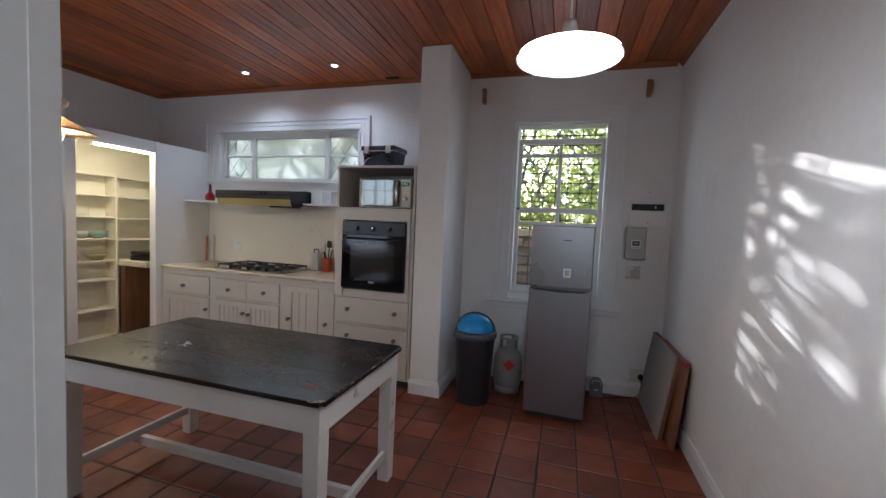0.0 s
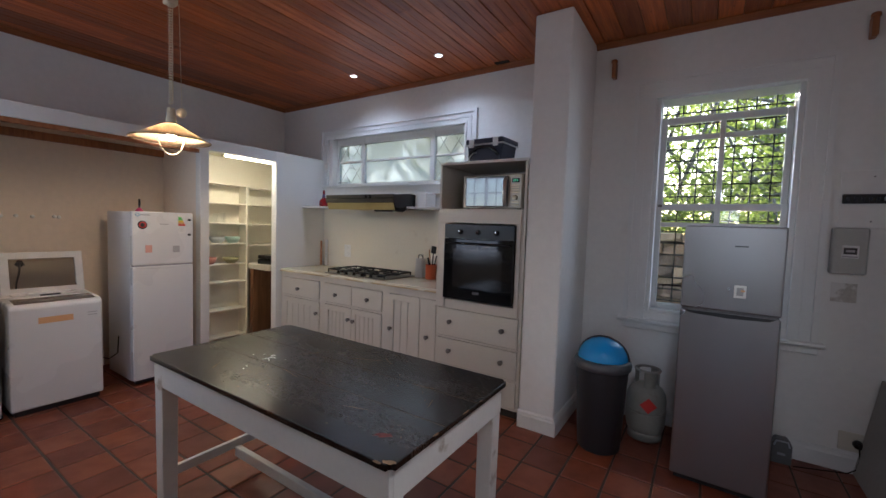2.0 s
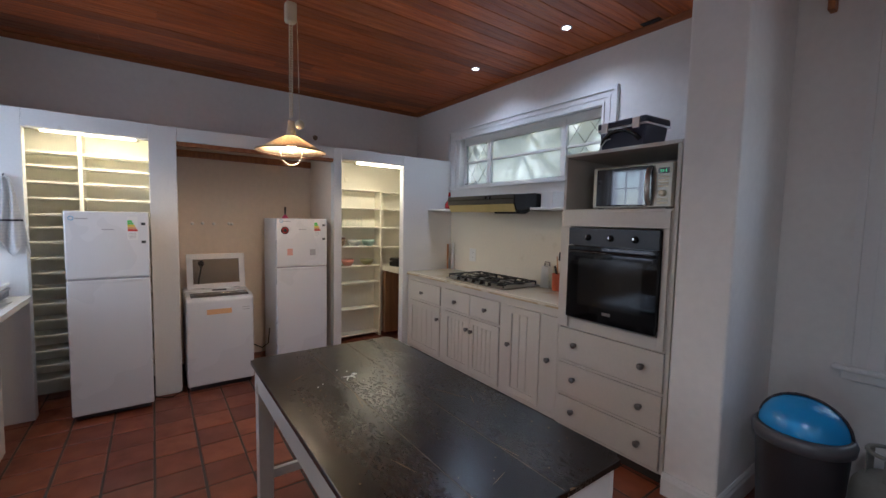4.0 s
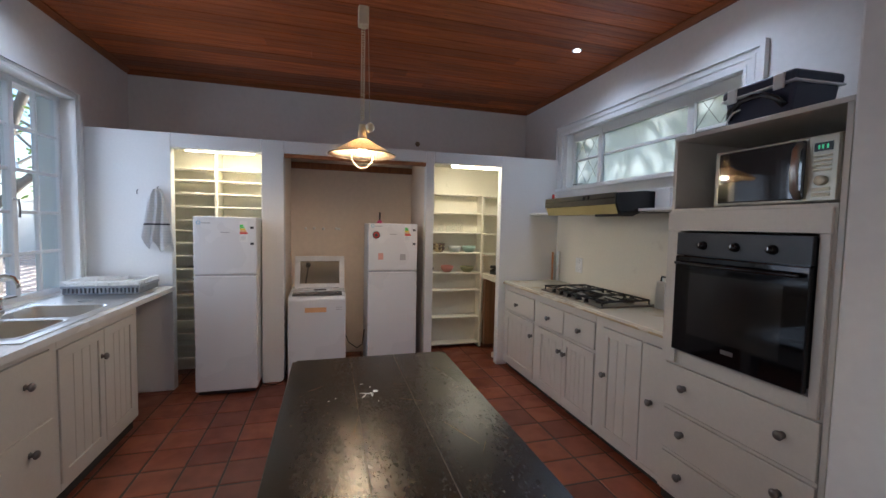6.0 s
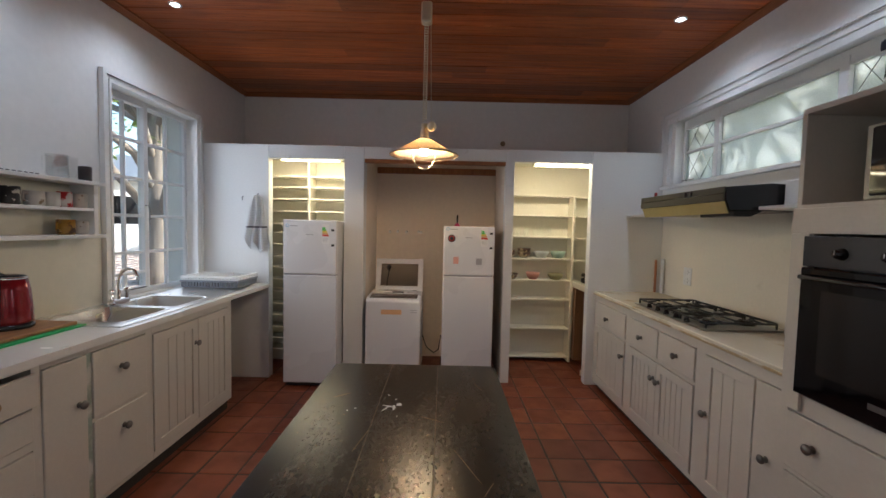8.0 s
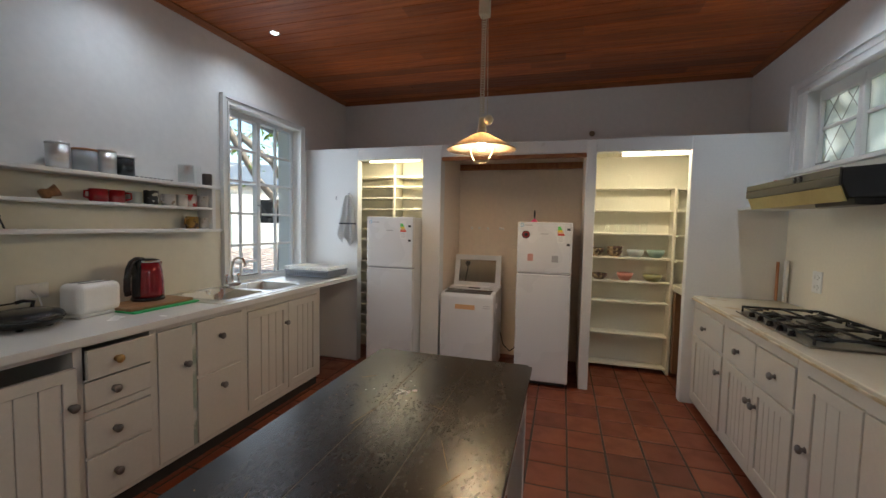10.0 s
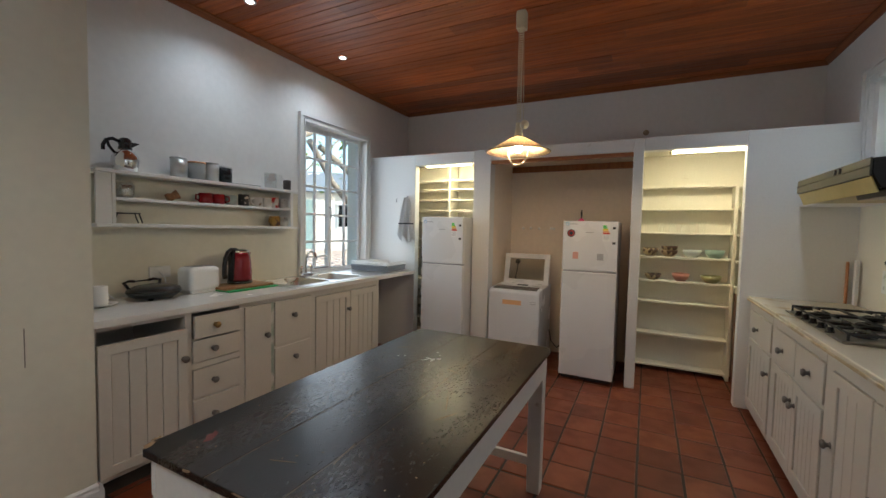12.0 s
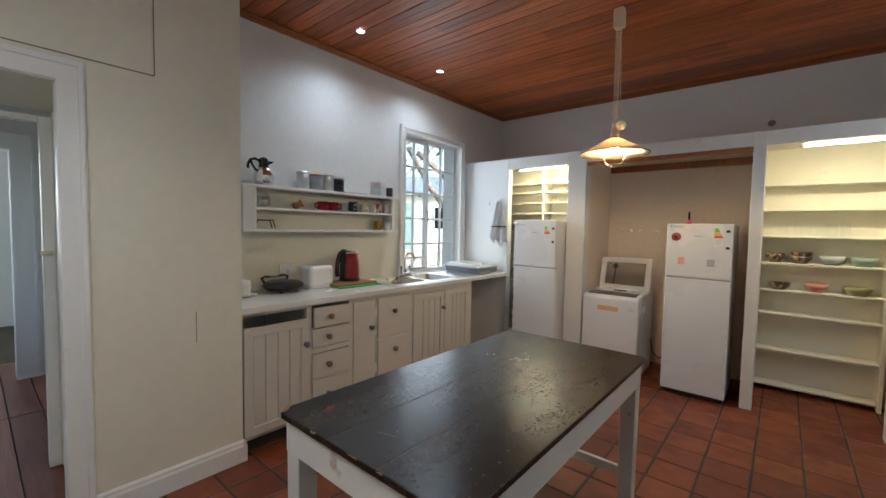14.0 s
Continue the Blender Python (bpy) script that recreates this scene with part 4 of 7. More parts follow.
part("face_frame", boxes((0.022, w - 0.022, -0.004, 0.018, 1.515, 1.62), (0.022, 0.086, 0.0, 0.018, 0.79, 1.515), (w - 0.07, w - 0.022, 0.0, 0.018, 0.79, 1.515), (0.086, w - 0.07, 0.0, 0.018, 0.79, 0.868), (0.022, w - 0.022, -0.002, 0.018, 0.535, 0.55), (0.022, w - 0.022, -0.002, 0.018, 0.295, 0.31), (0.022, w - 0.022, -0.002, 0.018, 0.07, 0.085)), CABPAINT, tw)
for za, zb in ((0.555, 0.785), (0.315, 0.53), (0.09, 0.29)):
    flat_door(tw, 0.026, w - 0.026, za, zb, [(0.15, (za + zb) / 2 + 0.01), (w - 0.15, (za + zb) / 2 + 0.01)], 0.011, "drawer")
for q in ((0.004, 0.086, 0.80, 1.505), (0.709, 0.745, 0.80, 1.505), (0.004, 0.745, 1.5055, 1.605)):
    part("oven_surround", boxes((q[0], q[1], -0.018, -0.0045, q[2], q[3]), bevel=0.002), CABPAINT, tw, "white board framing the oven")
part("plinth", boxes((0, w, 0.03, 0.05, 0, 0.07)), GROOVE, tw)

ov = thing("built_in_oven", "black built-in electric oven with glass door", "oven", pose(-1.972, FT - 0.020, 0.884))
w, h = 0.617, 0.612
part("body", boxes((0.02, w - 0.02, 0.005, 0.52, 0.01, h - 0.01)), BLACK, ov)
part("control_panel", boxes((0, w, -0.022, 0.004, h - 0.115, h), bevel=0.003), surface("dark_steel_panel", (0.022, 0.023, 0.026), 0.34, 0.4, var=0.1), ov, "dark steel control panel")
for k in range(3):
    kb = part("control_knob", lathe([(0, 0.028), (0.012, 0.028), (0.016, 0.02), (0.021, 0.004), (0.022, 0), (0, 0)], 18, (0, 0, 0), "y"), BLACK, ov, "black control knob", m=pose(0.155 + k * 0.16, -0.022, h - 0.062))
    part("pointer", boxes((-0.0015, 0.0015, -0.0295, -0.028, -0.002, 0.012)), CHROME, kb)
dr = part("oven_door", boxes((0, w, -0.026, 0.003, 0.0, h - 0.12), bevel=0.004), BLACKGLASS, ov, "glossy black glass door")
part("inner_window", boxes((0.09, w - 0.09, -0.0265, -0.0262, 0.10, h - 0.20)), surface("oven_inner_glass", (0.012, 0.011, 0.010), 0.12, bump=0), dr)
part("door_handle", tube([(0.03, -0.026, h - 0.155), (0.03, -0.055, h - 0.155), (w - 0.03, -0.055, h - 0.155), (w - 0.03, -0.026, h - 0.155)], 0.009, 8), BLACK, dr, "black bar handle")
part("badge", boxes((w / 2 - 0.03, w / 2 + 0.03, -0.0275, -0.026, 0.055, 0.075), bevel=0.0005), PEWTER, dr)

mw = thing("microwave_oven", "silver and black microwave in the open shelf of the oven tower", "microwave", pose(-1.875, FT + 0.07, 1.621) @ Matrix.Diagonal((1.06, 1, 0.96, 1)))
w, h = 0.50, 0.285
part("body", boxes((0, w, 0, 0.36, 0.008, h), bevel=0.008, seg=2), surface("champagne_plastic", (0.48, 0.45, 0.36), 0.35, 0.2), mw)
part("door", boxes((0.032, 0.385, -0.018, -0.001, 0.022, h - 0.014), bevel=0.006), surface("mirror_black_glass", (0.02, 0.02, 0.022), 0.05, 0.0, bump=0, coat=1.0), mw, "mirror-black glass door")
part("door_handle", tube([(0.37, -0.018, 0.03), (0.376, -0.05, 0.06), (0.378, -0.06, 0.14), (0.376, -0.05, 0.225), (0.37, -0.018, 0.255)], 0.014, 10), STEEL, mw, "curved steel handle")
cp = part("control_panel", boxes((0.395, w - 0.006, -0.014, -0.001, 0.012, h - 0.004), bevel=0.004), surface("champagne_panel", (0.50, 0.47, 0.38), 0.3, 0.2), mw)
part("display", boxes((0.415, 0.475, -0.0155, -0.014, 0.215, 0.25)), BLACK, cp)
part("display_digits", boxes((0.428, 0.434, -0.0162, -0.0155, 0.224, 0.241), (0.440, 0.446, -0.0162, -0.0155, 0.224, 0.241), (0.455, 0.461, -0.0162, -0.0155, 0.224, 0.241)), glow("green_digits", (0.15, 0.9, 0.4), 0.05), cp)
for k in range(4):
    part("button", boxes((0.415, 0.475, -0.018, -0.014, 0.19 - k * 0.019, 0.20 - k * 0.019), bevel=0.002), CREAMPL, cp)
part("dial", lathe([(0, 0.02), (0.014, 0.02), (0.02, 0.012), (0.02, 0), (0, 0)], 18, (0, 0, 0), "y"), CREAMPL, cp, m=pose(0.445, -0.014, 0.095))
for k in range(2):
    part("button", boxes((0.415, 0.475, -0.018, -0.014, 0.03 + k * 0.022, 0.044 + k * 0.022), bevel=0.002), CREAMPL, cp)
for fx in (0.04, w - 0.04):
    for fy in (0.04, 0.32):
        part("foot", boxes((fx - 0.012, fx + 0.012, fy - 0.012, fy + 0.012, 0, 0.009)), BLACK, mw)

# cooler box on top
cb = thing("cooler_box", "navy blue plastic cooler box on top of the oven tower", "cooler box", pose(-1.70, FT + 0.22, 2.003, 0, 0, -4) @ Matrix.Diagonal((1.12, 1, 0.97, 1)))
NAVY = surface("navy_plastic", (0.022, 0.026, 0.05), 0.42, var=0.08)
bm = prism([(-0.13, 0), (0.13, 0), (0.15, 0.15), (-0.15, 0.15)], 0.24, "y", -0.12, 0.012)
part("body", bm, NAVY, cb)
part("lid", boxes((-0.158, 0.158, -0.135, 0.135, 0.152, 0.20), bevel=0.015, seg=3), NAVY, cb)
part("lid_seam", boxes((-0.160, 0.160, -0.137, 0.137, 0.147, 0.155), bevel=0.002), WHITEPL, cb, "pale rim under the lid")
for sx in (-0.10, 0.10):
    part("latch", boxes((sx - 0.022, sx + 0.022, -0.146, -0.134, 0.125, 0.195), bevel=0.006, seg=2), WHITEPL, cb, "white plastic latch")
part("carry_handle", tube([(-0.12, -0.128, 0.05), (-0.10, -0.145, 0.085), (-0.05, -0.15, 0.12), (0.0, -0.15, 0.125), (0.05, -0.15, 0.12), (0.10, -0.145, 0.085), (0.12, -0.128, 0.05)], 0.013, 8), BLACK, cb)
part("cord", tube([(-0.13, -0.14, 0.0 + 0.006), (-0.11, -0.15, 0.04), (-0.08, -0.152, 0.075), (-0.05, -0.15, 0.08)], 0.004, 6), WHITEPL, cb)

# hood, shelf and duct
solid("hob_shelf", boxes((-4.265, -3.66, 3.70, 4.028, 1.636, 1.655), (-2.66, -2.062, 3.70, 4.028, 1.636, 1.655), (-3.66, -2.66, 3.80, 4.028, 1.636, 1.655), bevel=0.003), TRIM, "white painted shelf along the wall beside the hood", "shelf")
hd = thing("cooker_hood", "slim black cooker hood with a beige filter underside", "cooker hood", pose(-3.625, 3.53, 1.632) @ Matrix.Diagonal((0.945, 1, 1, 1)))
bm = prism([(0.0, 0.065), (0.03, 0.0), (0.50, 0.0), (0.50, 0.14), (0.26, 0.155), (0.0, 0.13)], 1.0, "x", 0.0, 0.003)
part("body", bm, BLACK, hd)
part("front_strip", prism([(-0.004, 0.052), (-0.002, 0.134), (-0.010, 0.132), (-0.012, 0.054)], 1.0, "x", 0.0, 0.001), surface("grey_bronze_strip", (0.040, 0.036, 0.028), 0.36, 0.1), hd, "grey-bronze front strip")
part("front_line", boxes((0.0, 1.0, -0.014, -0.011, 0.092, 0.098)), BLACK, hd)
part("visor", prism([(-0.004, 0.050), (0.022, -0.018), (0.028, -0.018), (0.002, 0.050)], 0.984, "x", 0.008, 0.001), surface("beige_filter", (0.50, 0.42, 0.17), 0.4, 0.1, var=0.1, stain=(0.42, 0.33, 0.12), stain_at=(0.5, 0.7)), hd, "yellowed beige visor under the hood")
part("filter", boxes((0.03, 0.67, 0.05, 0.40, -0.010, -0.001), bevel=0.003), MATS["beige_filter"], hd, "beige metal grease filter")
part("light_box", prism([(0.05, -0.001), (0.06, -0.034), (0.15, -0.034), (0.22, -0.001)], 0.32, "x", 0.675, 0.003), BLACK, hd, "black lamp housing")
for k in range(2):
    part("switch", lathe([(0, 0.006), (0.014, 0.006), (0.017, 0), (0, 0)], 16, (0.62 + k * 0.06, -0.012, 0.112), "y"), BLACK, hd)
solid("duct_box", boxes((-2.66, -2.53, 3.84, 4.02, 1.656, 1.80), bevel=0.004), TRIM, "small white painted box beside the hood", "box")

# gas hob
hb = thing("gas_hob", "stainless gas hob with black cast-iron pan supports", "hob", pose(-3.60, 3.49, 0.926))
w, d = 0.86, 0.48
part("plate", boxes((0, w, 0, d, 0, 0.012), bevel=0.006, seg=2), surface("dull_hob_steel", (0.30, 0.29, 0.27), 0.3, 1.0, var=0.15), hb)
BUR = ((0.155, 0.13, 0.036), (0.155, 0.36, 0.045), (0.43, 0.25, 0.058), (0.70, 0.13, 0.036), (0.70, 0.36, 0.045))
for bx, by, br in BUR:
    b = part("burner", lathe([(0, 0.022), (br * 0.8, 0.022), (br, 0.016), (br, 0.0), (br * 1.3, 0.0), (br * 1.3, -0.004), (0, -0.004)], 18, (bx, by, 0.014)), BLACK, hb)
for gx0, gx1 in ((0.03, 0.285), (0.30, 0.56), (0.575, 0.83)):
    pts = [(gx0, 0.03, 0.044), (gx1, 0.03, 0.044), (gx1, d - 0.03, 0.044), (gx0, d - 0.03, 0.044)]
    g = part("pan_support", tube(pts, 0.0075, 6, True), IRON, hb)
    gm = (gx0 + gx1) / 2
    for q in (((gm, 0.03, 0.046), (gm, 0.09, 0.05)), ((gm, d - 0.03, 0.046), (gm, d - 0.09, 0.05)), ((gx0, 0.13, 0.046), (gm - 0.03, 0.13, 0.05)), ((gx1, 0.13, 0.046), (gm + 0.03, 0.13, 0.05)), ((gx0, 0.36, 0.046), (gm - 0.03, 0.36, 0.05)), ((gx1, 0.36, 0.046), (gm + 0.03, 0.36, 0.05)), ((gx0, 0.245, 0.046), (gx1, 0.245, 0.046))):
        part("finger", tube(q, 0.0072, 6), IRON, g)
    for cx in (gx0, gx1):
        for cy in (0.03, d - 0.03):
            part("leg", tube([(cx, cy, 0.012), (cx, cy, 0.044)], 0.006, 6), IRON, g)
for k in range(5):
    part("control_knob", lathe([(0, 0.026), (0.013, 0.026), (0.018, 0.004), (0.02, 0), (0, 0)], 14, (0.20 + k * 0.115, 0.018, 0.012)), BLACK, hb, "black control knob")

# south run; local x runs from east to west
u = unit("base_cabinet", "white painted base cabinet with slatted door hanging below an open gap", -1.705, -1.238, 180)
w = 0.467
carcass(u, w, 0.58, 0.09, ZT, ((0, 0.018), (w - 0.018, w)), ((0.018, w - 0.018, 0.868, ZT), (0.018, w - 0.018, 0.09, 0.11)))
slatted_door(u, 0.012, w - 0.02, 0.12, 0.80, (w - 0.045, 0.627), 4, y=-0.006)
u = unit("drawer_cabinet", "white painted unit of four drawers, the top one askew", -2.055, -1.705, 180)
w = 0.35
carcass(u, w, 0.58, 0.09, ZT, ((0, 0.018), (w - 0.018, w)), ((0.018, w - 0.018, 0.878, ZT), (0.018, w - 0.018, 0.713, 0.722), (0.018, w - 0.018, 0.535, 0.57), (0.018, w - 0.018, 0.343, 0.352), (0.018, w - 0.018, 0.09, 0.11)))
for (za, zb), km in (((0.725, 0.862), BRASS), ((0.575, 0.71), PEWTER), ((0.355, 0.53), PEWTER), ((0.115, 0.34), PEWTER)):
    flat_door(u, 0.02, w - 0.02, za, zb, [(w * 0.42, (za + zb) / 2)], 0.011 if km is PEWTER else -0.012, "drawer", kmat=km)
u = unit("base_cabinet", "white painted base cabinet with a narrow door and two square fronts", -2.705, -2.055, 180)
w = 0.65
carcass(u, w, 0.58, 0.09, ZT, ((0, 0.02), (w - 0.03, w), (0.235, 0.262)), ((0.02, w - 0.03, 0.86, ZT), (0.262, w - 0.03, 0.51, 0.53), (0.02, w - 0.03, 0.09, 0.11)))
flat_door(u, 0.022, 0.233, 0.115, 0.855, [(0.19, 0.635)])
part("painted_edge", boxes((0.2345, 0.2625, -0.0012, -0.0002, 0.112, 0.858)), surface("old_sage_paint", (0.34, 0.40, 0.33), 0.5, var=0.2, stain=(0.62, 0.60, 0.54), stain_at=(0.5, 0.62), stain_scale=9), u, "worn edge showing old sage green paint")
flat_door(u, 0.268, w - 0.034, 0.53, 0.855, [(0.437, 0.736)])
flat_door(u, 0.268, w - 0.034, 0.115, 0.512, [(0.45, 0.412)])
u = unit("sink_cabinet", "white painted sink cabinet with two slatted doors", -3.60, -2.705, 180)
w = 0.895
carcass(u, w, 0.58, 0.09, ZT, ((0, 0.02), (w - 0.05, w)), ((0.02, w - 0.05, 0.84, ZT), (0.02, w - 0.05, 0.09, 0.13)))
slatted_door(u, 0.024, 0.448, 0.135, 0.835, (0.420, 0.676), 4)
slatted_door(u, 0.454, w - 0.054, 0.135, 0.835, None, 4)

# worktop with the sink's cut-out
SX0, SX1, SY0, SY1 = -3.98, -2.54, -0.27, 0.235
solid("worktop_south", slab_with_hole((XP + 0.002, SX0, SX1, XR - 0.002), (YS + 0.004, SY0, SY1, 0.30), 0.892, 0.928, [(1, 1)]), COUNTER_S, "long white laminate worktop beside the sink", "worktop")

# ---- table ----
def table_top_material():
    m, t, n, l, p = _mat("black_painted_tabletop")
    grain = _noise(t, 1.6, 6, (1.2, 60, 60))
    col = _ramp(t, grain, ((0.3, (0.005, 0.0045, 0.004)), (0.75, (0.010, 0.0078, 0.006))))
    worn = _noise(t, 1.5, 8, (0.8, 3.0, 3.0))
    col = _mix(t, _ramp(t, worn, ((0.38, (0, 0, 0)), (0.78, (0.7,) * 3))), col, (0.052, 0.029, 0.011))
    mottle = _noise(t, 130, 4, (0.5, 1, 1))
    col = _mix(t, _ramp(t, mottle, ((0.55, (0, 0, 0)), (0.72, (0.22,) * 3))), col, (0.070, 0.042, 0.018))
    scratch = _noise(t, 1.3, 6, (5, 40, 40))
    col = _mix(t, _ramp(t, scratch, ((0.68, (0, 0, 0)), (0.76, (0.25,) * 3))), col, (0.075, 0.055, 0.035))
    fine = _noise(t, 1.0, 2, (22, 170, 60))
    col = _mix(t, _ramp(t, fine, ((0.72, (0, 0, 0)), (0.80, (0.25,) * 3))), col, (0.10, 0.075, 0.05))
    l.new(col, p.inputs["Base Color"])
    l.new(_mix(t, 0.2, _ramp(t, worn, ((0.3, (0.23,) * 3), (0.75, (0.30,) * 3))), _ramp(t, mottle, ((0.35, (0.20,) * 3), (0.7, (0.34,) * 3)))), p.inputs["Roughness"])
    p.inputs["Specular IOR Level"].default_value = 0.42
    _bump(t, p, _noise(t, 9, 5, (0.6, 1.6, 1)), 0.07, 0.003)
    return m


TTOP = table_top_material()
CHIP = surface("bare_chipped_wood", (0.32, 0.20, 0.10), 0.7, var=0.2)
TLEG = surface("white_table_paint", (0.72, 0.70, 0.65), 0.45, var=0.05, bump=0.1, stain=(0.35, 0.28, 0.20), stain_at=(0.68, 0.76), stain_scale=7)
tb = thing("kitchen_table", "old kitchen table with black painted top and white legs", "table", pose(-1.68, 1.824, 0))
L, D, ZT2 = 0.797, 0.411, 0.781
for k, (y0, y1) in enumerate(((-D, -0.1185), (-0.1165, 0.115), (0.117, D))):
    bm = box(bmesh.new(), -L, L, y0, y1, ZT2 - 0.024, ZT2)
    if k != 1:
        ends = [e for e in bm.edges if abs(abs(e.verts[0].co.y) - D) < 1e-4 and abs(e.verts[0].co.y - e.verts[1].co.y) < 1e-4 and abs(e.verts[0].co.x - e.verts[1].co.x) < 1e-4]
        bmesh.ops.bevel(bm, geom=ends, offset=0.02, segments=3, affect="EDGES")
    bmesh.ops.bevel(bm, geom=[e for e in bm.edges], offset=0.0025, segments=1, affect="EDGES")
    part("tabletop_board", bm, TTOP, tb, "black painted board, worn brown at its edges")
for ys in (-0.1175, 0.116):
    part("seam", boxes((-L + 0.004, L - 0.004, ys - 0.0016, ys + 0.0016, ZT2 - 0.006, ZT2 - 0.0012)), surface("worn_seam_edge", (0.17, 0.12, 0.075), 0.6, var=0.4, fine=30), tb, "pale worn joint between the boards")
XO, YO, ZA = L - 0.022, D - 0.03, ZT2 - 0.148
for sy in (-1, 1):
    part("apron", boxes((-XO, XO, sy * YO - 0.011, sy * YO + 0.011, ZA, ZT2 - 0.025), bevel=0.002), TLEG, tb)
for sx in (-1, 1):
    part("apron", boxes((sx * (XO - 0.011) - 0.011, sx * (XO - 0.011) + 0.011, -YO + 0.0115, YO - 0.0115, ZA, ZT2 - 0.025), bevel=0.002), TLEG, tb)
    for sy in (-1, 1):
        x0, y0 = sx * (XO - 0.040), sy * (YO - 0.028)
        bm = box(bmesh.new(), x0 - 0.038, x0 + 0.038, y0 - 0.038, y0 + 0.038, 0, ZA + 0.0)
        for v in bm.verts:
            if v.co.z < 0.1:
                v.co.x, v.co.y = x0 + (v.co.x - x0) * 0.9, y0 + (v.co.y - y0) * 0.9
        bmesh.ops.bevel(bm, geom=bm.edges[:], offset=0.003, segments=1, affect="EDGES")
        part("leg", bm, TLEG, tb)
    part("end_stretcher", boxes((sx * (XO - 0.04) - 0.012, sx * (XO - 0.04) + 0.012, -YO + 0.06, YO - 0.06, 0.135, 0.185), bevel=0.003), TLEG, tb)
part("long_stretcher", boxes((-XO + 0.052, XO - 0.052, -0.004, 0.028, 0.088, 0.146), bevel=0.003), TLEG, tb)


def splat(name, label, m, parts_, mat, seed):
    """Flat paint marks of uneven outline lying on a surface, each a part of its own."""
    rnd = random.Random(seed)
    for cx, cy, rx, ry, a in parts_:
        n, ring = 11, []
        for k in range(n):
            q = 2 * math.pi * k / n
            f = rnd.uniform(0.55, 1.25)
            u, v = rx * f * math.cos(q), ry * f * math.sin(q)
            ring.append((u * math.cos(a) - v * math.sin(a), u * math.sin(a) + v * math.cos(a)))
        part(name, prism(ring, 0.0006, "z", 0.0), mat, tb, label, m @ Matrix.Translation((cx, cy, 0)))


splat("paint_mark", "white paint splash", pose(-0.30, -0.065, ZT2) @ Matrix.Diagonal((0.68, 0.68, 1, 1)), [(0, 0, 0.05, 0.010, 1.2), (0.02, 0.02, 0.035, 0.010, 0.1), (-0.03, 0.045, 0.016, 0.02, 0), (0.035, -0.03, 0.03, 0.006, -0.5), (-0.10, 0.02, 0.008, 0.006, 0), (-0.16, -0.03, 0.006, 0.009, 0), (0.03, -0.20, 0.008, 0.006, 0), (0.06, -0.24, 0.006, 0.006, 0), (0.12, 0.05, 0.006, 0.005, 0)], PAPER_W, 4)
splat("paint_mark", "red paint chip", pose(0.66, -0.292, ZT2), [(0, 0, 0.024, 0.012, 0.6), (0.02, 0.015, 0.018, 0.006, -0.4), (-0.02, -0.008, 0.014, 0.006, 1.3)], surface("dull_red_undercoat", (0.26, 0.06, 0.045), 0.6, var=0.3, fine=90), 5)
splat("paint_mark", "bare chipped wood at the corner", pose(0.775, -0.395, ZT2), [(0, 0, 0.022, 0.012, 0.3), (-0.03, -0.02, 0.016, 0.006, 0)], CHIP, 6)
splat("paint_mark", "bare chipped wood along the edge", pose(0.80, 0.02, ZT2), [(0, 0, 0.004, 0.03, 0), (0, 0.12, 0.004, 0.012, 0), (0, -0.2, 0.005, 0.02, 0)], CHIP, 7)
splat("scratch", "pale scratch", pose(0.1, 0.22, ZT2), [(0, 0, 0.09, 0.0015, 0.4), (0.1, 0.05, 0.06, 0.0012, -0.5), (-0.3, -0.12, 0.05, 0.0012, 1.1), (0.35, -0.42, 0.05, 0.0015, 0.3), (-0.5, -0.5, 0.04, 0.002, 2.2), (0.45, -0.10, 0.07, 0.0012, 0.15), (0.55, -0.22, 0.05, 0.001, 1.9), (-0.62, 0.08, 0.05, 0.001, 0.3), (-0.15, -0.35, 0.08, 0.0011, -0.2)], CHIP, 8)
splat("scratch", "small pale specks", pose(0, 0, ZT2), [(random.Random(40 + k).uniform(-0.75, 0.75), random.Random(90 + k).uniform(-0.38, 0.38), random.Random(140 + k).uniform(0.0015, 0.0042), 0.0025, k * 0.7) for k in range(70)], CHIP, 9)


# ---- refrigerators ----
def sticker(parent, name, x0, x1, z0, z1, mat, y=0.0, label=""):
    return part(name, boxes((x0, x1, y - 0.0012, y, z0, z1)), mat, parent, label)


